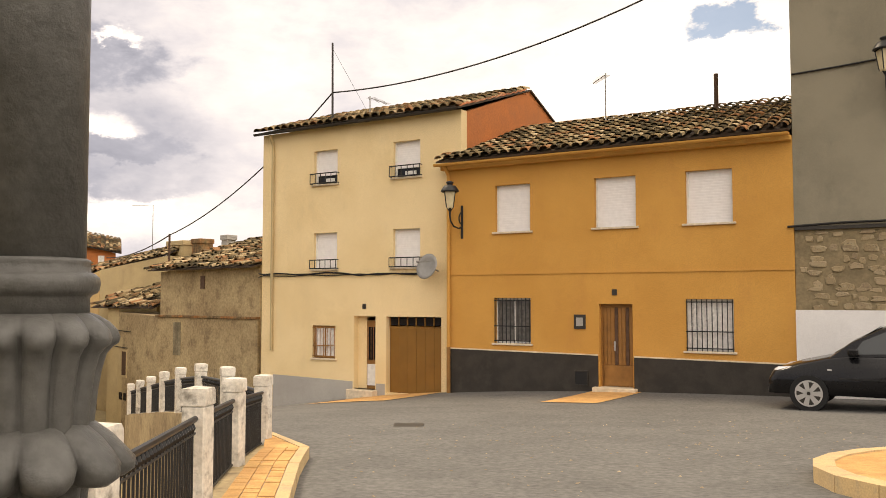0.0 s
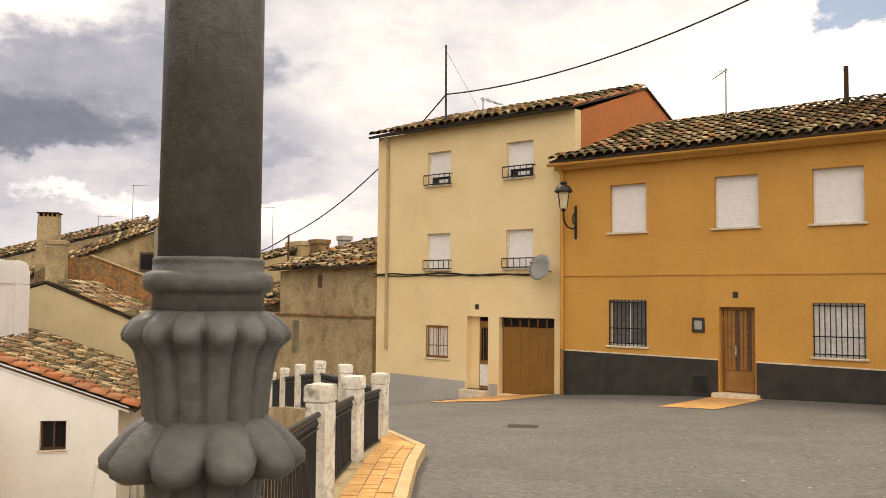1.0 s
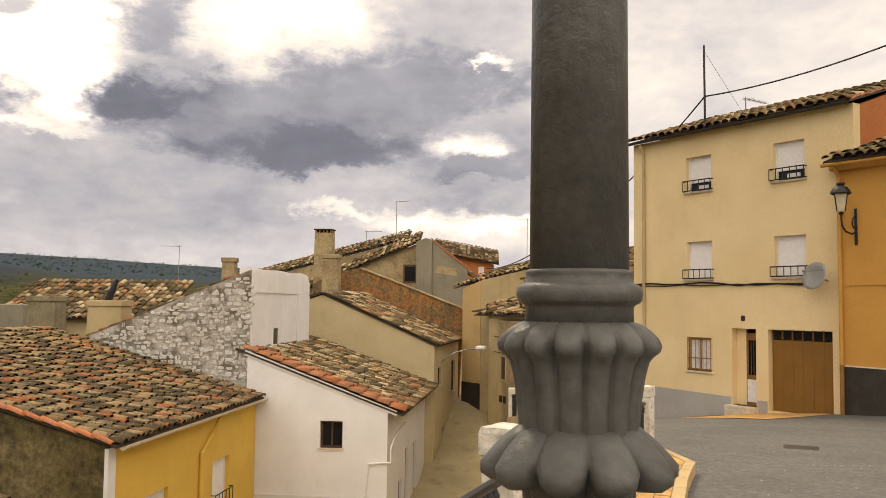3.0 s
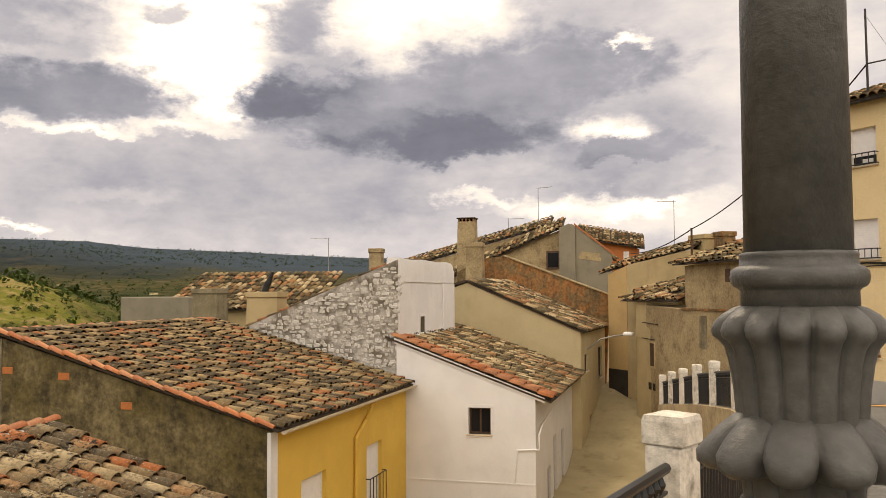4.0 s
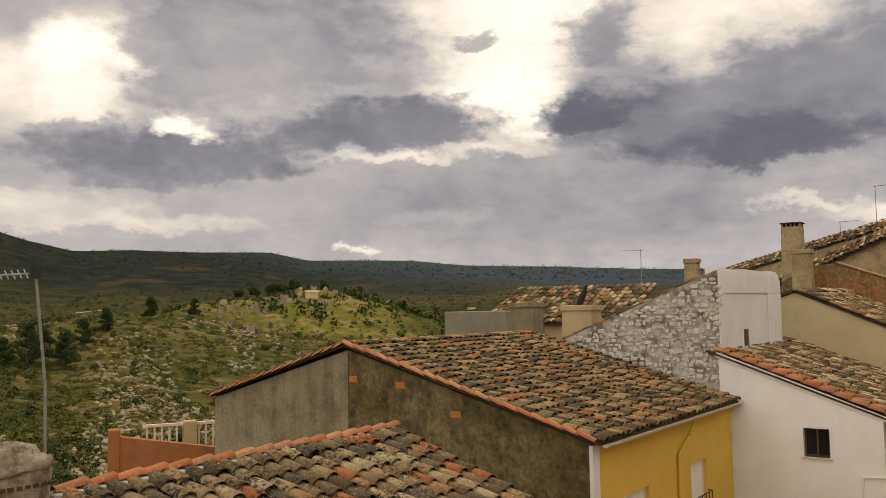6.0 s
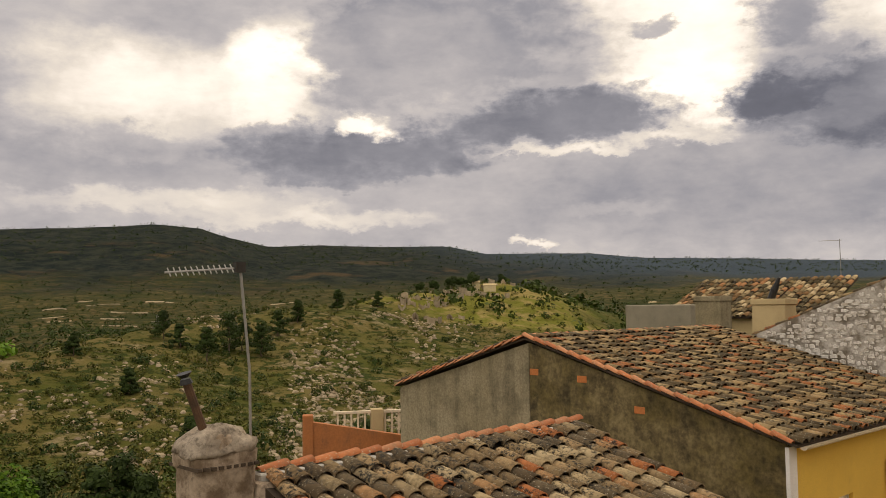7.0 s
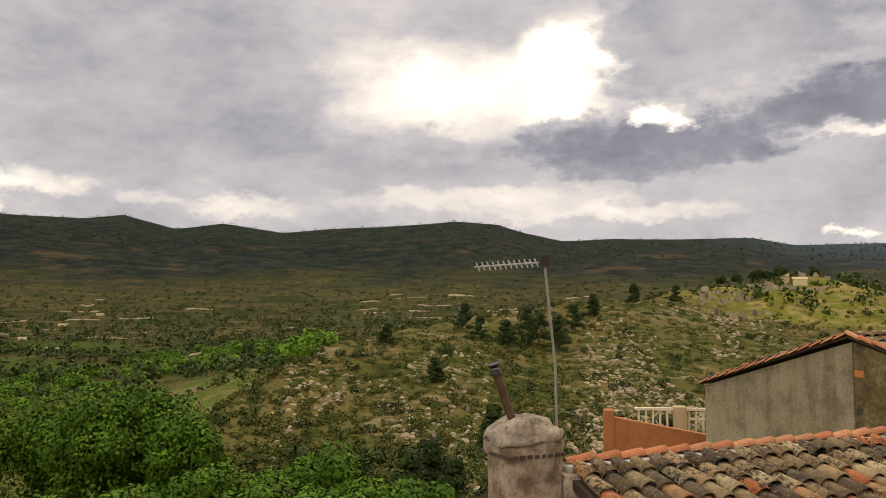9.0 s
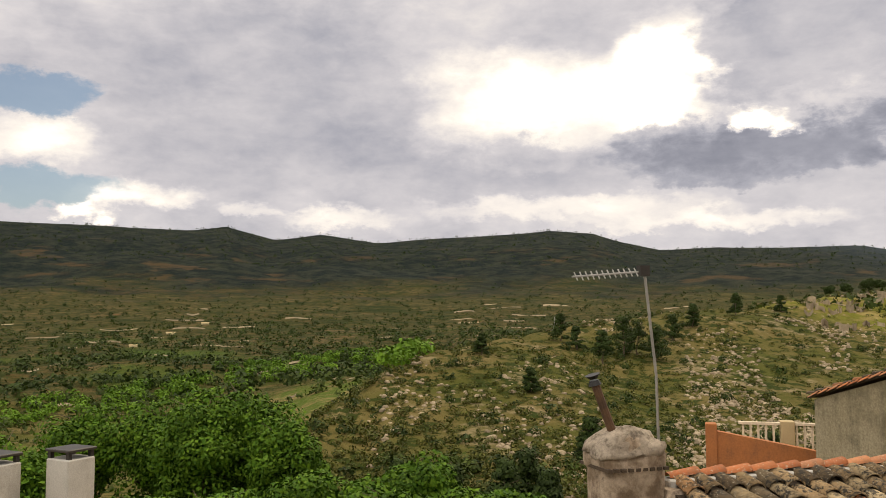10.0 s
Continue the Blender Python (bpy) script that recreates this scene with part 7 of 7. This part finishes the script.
scatter("grove", "bright green poplars along the valley floor", "trees", "leaf_lime", 330, 10, (92.5, 118), (125, 720), (3.0, 6.0), 0.12, 110, by_stream)
scatter("grove", "dense dark green orchards beside the stream", "trees", "leaf_green", 300, 31, (92, 114), (120, 720), (3.5, 6.5), 0.12, 100, lambda a, r, rng: 0.15 < rise(a, r) - over(STREAM, a) < 1.1 and noise.noise(Vector((a * 0.5, r * 0.02, 5.0))) > 0.0)
# woods along the skyline
scatter("far_woods", "dark woods along the crest of the far hills", "woods", "leaf_pine", 2400, 33, (36, 120), (2300, 3120), (5.0, 9.0), 0.22, 12)
scatter("grove", "green orchards on the valley floor", "trees", "leaf_lime", 420, 11, (46, 60), (480, 900), (3.0, 6.0), 0.22, 22)


def scatter_rocks(count, seed, size, arc, wide, near, off, sparse):
    rng = random.Random(seed)
    verts, faces = [], []
    for _ in range(count):
        a, r = arc + wide * rng.random() ** 1.3, math.exp(rng.uniform(math.log(near), math.log(off)))
        if not below_crest(a, r, rng) or noise.noise(Vector((a * 0.16, r * 0.018, 3.1))) < sparse:
            continue
        x, y, z = ground_at(a, r)
        q = rng.uniform(*size)
        k0 = len(verts)
        for dz_, f in ((-0.3, 1.0), (0.25, 0.9), (0.55, 0.45)):
            for i in range(5):
                t = 2 * math.pi * i / 5 + rng.uniform(-0.3, 0.3)
                g_ = q * f * rng.uniform(0.7, 1.1)
                verts.append((x + math.cos(t) * g_, y + math.sin(t) * g_, z + dz_ * q))
        for j in (0, 5):
            for i in range(5):
                faces.append((k0 + j + i, k0 + j + (i + 1) % 5, k0 + j + 5 + (i + 1) % 5, k0 + j + 5 + i))
        faces.append(tuple(k0 + 10 + i for i in range(5)))
    ob = raw("rocks", verts, faces, "rock_pale", None, "", "stuff")
    tagged(ob, "pale limestone rocks scattered over a slope", "rocks")


scatter_rocks(7000, 12, (0.2, 0.7), 56, 40, 60, 330, 0.10)
scatter_rocks(2600, 14, (0.2, 0.8), 66, 15, 95, 280, -0.05)


def terrace_walls(count, seed):
    """Pale dry-stone terrace banks, lying level across the far slopes."""
    rng = random.Random(seed)
    verts, faces = [], []
    banks = []
    for _ in range(count):
        r = math.exp(rng.uniform(math.log(330), math.log(1500)))
        banks.append((rng.uniform(60, 118), r, rng.uniform(0.4, 2.2), r * rng.uniform(0.0005, 0.0012)))
    # the hilltop's own terraces, broken into short runs
    for lo, hi, share in ((63.8, 68.2, 0.955), (64.6, 67.8, 0.94), (63.4, 66.0, 0.925), (65.0, 68.6, 0.91), (64.0, 67.2, 0.845), (64.8, 66.4, 0.83), (61.0, 63.4, 0.93), (60.6, 62.6, 0.99)):
        a = lo
        while a < hi:
            wide = rng.uniform(0.15, 0.7)
            banks.append((a, over(REACH, a) * share * rng.uniform(0.995, 1.005), wide, rng.uniform(0.9, 2.4)))
            a += wide + rng.uniform(0.0, 0.4)
    for a, r, wide, h in banks:
        n = 8
        bend = rng.uniform(-0.02, 0.02)
        k0 = len(verts)
        for i in range(n + 1):
            t = i / n
            x, y, z = ground_at(a + wide * t, r * (1 + bend * math.sin(t * 3)))
            verts += [(x, y, z - 0.5), (x * 1.002, y * 1.002, z + h)]
        for i in range(n):
            k = k0 + 2 * i
            faces.append((k, k + 2, k + 3, k + 1))
    ob = raw("terrace_banks", verts, faces, "rock_pale", None, "", "stuff")
    tagged(ob, "pale stone banks of far terraced fields", "terraces")


terrace_walls(110, 13)
# small far houses
for a, r, w in ((63.2, 352, 3.0), (62.3, 350, 5.0), (58.1, 420, 4.0), (108.3, 900, 9), (106.2, 1050, 9), (57.3, 1500, 10), (51.8, 1300, 12), (110.5, 700, 6)):
    c = on_ground(a, r)
    ang = radians(a)
    fh = Frame(c[0], c[1], math.cos(ang), math.sin(ang))
    fhh = thing("farmhouse", "small pale farmhouse far off on a slope", "house", c, "far farmhouses")
    part("wall", box(fh, -w / 2, w / 2, -2, 2, c[2] - 2, c[2] + 1.6), "tan_paint", fhh)
    part("roof", prism([fh.at(-w / 2 - 0.2, -2.2, c[2] + 1.6), fh.at(-w / 2 - 0.2, 2.2, c[2] + 1.6), fh.at(-w / 2 - 0.2, 0, c[2] + 2.4)], fh.e * (w + 0.4)), "beige_render", fhh)
# lattice pylon on the hill
py = on_ground(83.6, 300, -3)
pylon = thing("pylon", "grey lattice power pylon on a hill", "pylon", py)
bm = bmesh.new()
for sx, sy in ((-1, -1), (1, -1), (1, 1), (-1, 1)):
    add_tube(bm, (py[0] + sx * 1.3, py[1] + sy * 1.3, py[2]), (py[0] + sx * 0.2, py[1] + sy * 0.2, py[2] + 15), 0.10, None, 4)
for k in range(6):
    z0, z1 = k * 2.4, (k + 1) * 2.4
    w0, w1 = 1.3 - z0 * 0.073, 1.3 - z1 * 0.073
    for sy in (-1, 1):
        add_tube(bm, (py[0] - w0, py[1] + sy * w0, py[2] + z0), (py[0] + w1, py[1] + sy * w1, py[2] + z1), 0.06, None, 4)
        add_tube(bm, (py[0] + w0, py[1] + sy * w0, py[2] + z0), (py[0] - w1, py[1] + sy * w1, py[2] + z1), 0.06, None, 4)
for z in (10.5, 12.5):
    add_tube(bm, (py[0] - 0.6, py[1] - 2.0, py[2] + z), (py[0] + 0.6, py[1] + 2.0, py[2] + z), 0.09, None, 4)
part("lattice", bm, "grey_metal", pylon)


def grit(count, seed):
    """Loose grit and bits of leaf on the asphalt."""
    rng = random.Random(seed)
    verts, faces = [], []
    for _ in range(count):
        x, y = rng.uniform(-1.2, 5.5), rng.uniform(4.5, 13.5)
        if (x - 4.92) ** 2 + (y - 6.5) ** 2 < 4.3 or x < edge_x(y) + 1.0:
            continue
        z, q, k0 = road_height(x, y), rng.uniform(0.006, 0.02), len(verts)
        for i in range(4):
            a = i * 1.57 + rng.uniform(-0.4, 0.4)
            verts.append((x + math.cos(a) * q, y + math.sin(a) * q, z + 0.002))
        verts.append((x, y, z + q * 0.7))
        faces += [(k0 + i, k0 + (i + 1) % 4, k0 + 4) for i in range(4)]
    tagged(raw("grit", verts, faces, "rock_pale", None, "", "stuff"), "loose pale grit scattered on the asphalt", "grit")


grit(420, 21)

# ---- roof tiles, the nearest as single pieces ----
EYE = (-0.2, 0, 1.6)
tiled_slope(nroof, NR.at(0.05, 0, -0.6), NR.e, nr_dn, 6.65, 6.2, "warm", 300, 0.30, 0.40, 11, EYE, 0.9)
ydn = vp(0, 0, -1.18) - vp(-6.92, 0, 0.75)
tiled_slope(yr, vp(-6.92, 0.05, 0.77), VF.n, ydn, 9.1, ydn.length, "brown", 300, 0.26, 0.34, 12, EYE, 0.8)
tiled_slope(yr2, vp(-6.92, 0.05, 0.77), VF.n, vp(-12.07, 0, -0.73) - vp(-6.92, 0, 0.75), 9.1, 5.36, "brown", 0, 0.22, 0.36, 13)
tiled_slope(wr, vp(-0.9, 10.12, 0.29), VF.n, wdn, 8.05, 5.45, "pale", 300, 0.25, 0.38, 14, EYE)
tiled_slope(wr, vp(-0.7, 9.14, 0.27), VF.n, wdn, 0.96, 5.2, "clay", 30, 0.32, 0.42, 15, EYE, 0.6)
tiled_slope(hr, FH.at(-0.55, -0.1, 2.14), HA, FH.e + Vector((0, 0, HS)), 9.3, 5.25, "pale", 0, 0.28, 0.42, 16)
tiled_slope(br, LOW0 + Vector((0, 0, 0.02)) - D1, L1, D1, L1.length, D1.length, "pale", 0, 0.26, 0.42, 17)
tiled_slope(br2, vp(2.3, 30.4, 5.18), VF.n, bdn2, 2.5, 2.9, "pale", 0, 0.28, 0.42, 18)
tiled_slope(br3, TOP0 + Vector((0, 0, 0.02)) - D2, L2, D2, L2.length, D2.length, "pale", 0, 0.26, 0.42, 18)
tiled_slope(fr2, FR.at(1.0, -0.3, 4.77) - D7, L7, D7, L7.length, D7.length, "pale", 0, 0.22, 0.36, 19)
tiled_slope(or_, F4.at(-0.4, -0.25, 2.44) - OD, OE, OD, OE.length, OD.length, "pale", 0, 0.26, 0.42, 20)
tiled_slope(rr, F5.at(-0.3, 4.4, 3.97), F5.e, F5.at(0, -0.3, 2.62) - F5.at(0, 4.4, 3.95), 6.4, 4.95, "pale", 0, 0.26, 0.42, 21, None, 2.5)
tiled_slope(rr2, F6.at(-0.1, -0.2, 1.24) - R2, F6.e, R2, 4.3, R2.length, "pale", 0, 0.26, 0.42, 22, None, 4.0)
tiled_slope(lr, vp(-17.3, 26.2, 2.68), VF.e, vp(0, 22.0, 0.80) - vp(0, 26.2, 2.66), 8.2, 4.6, "pale", 0, 0.32, 0.45, 23)
tiled_slope(bk, vp(-0.6, 9.7, 2.62), VF.n, vp(-7.4, 0, -0.15) - vp(-0.6, 0, 2.62), 6.0, 7.3, "brown", 0, 0.26, 0.42, 24)
odn = FO.at(-0.15, -0.30, 5.10) - FO.at(-0.15, 4.0, 6.62)
tiled_slope(orange_roof, FO.at(-0.15, 4.0, 6.64), FO.e, odn, 8.56, odn.length, "pale", 300, 0.27, 0.38, 25, EYE, 0.45)
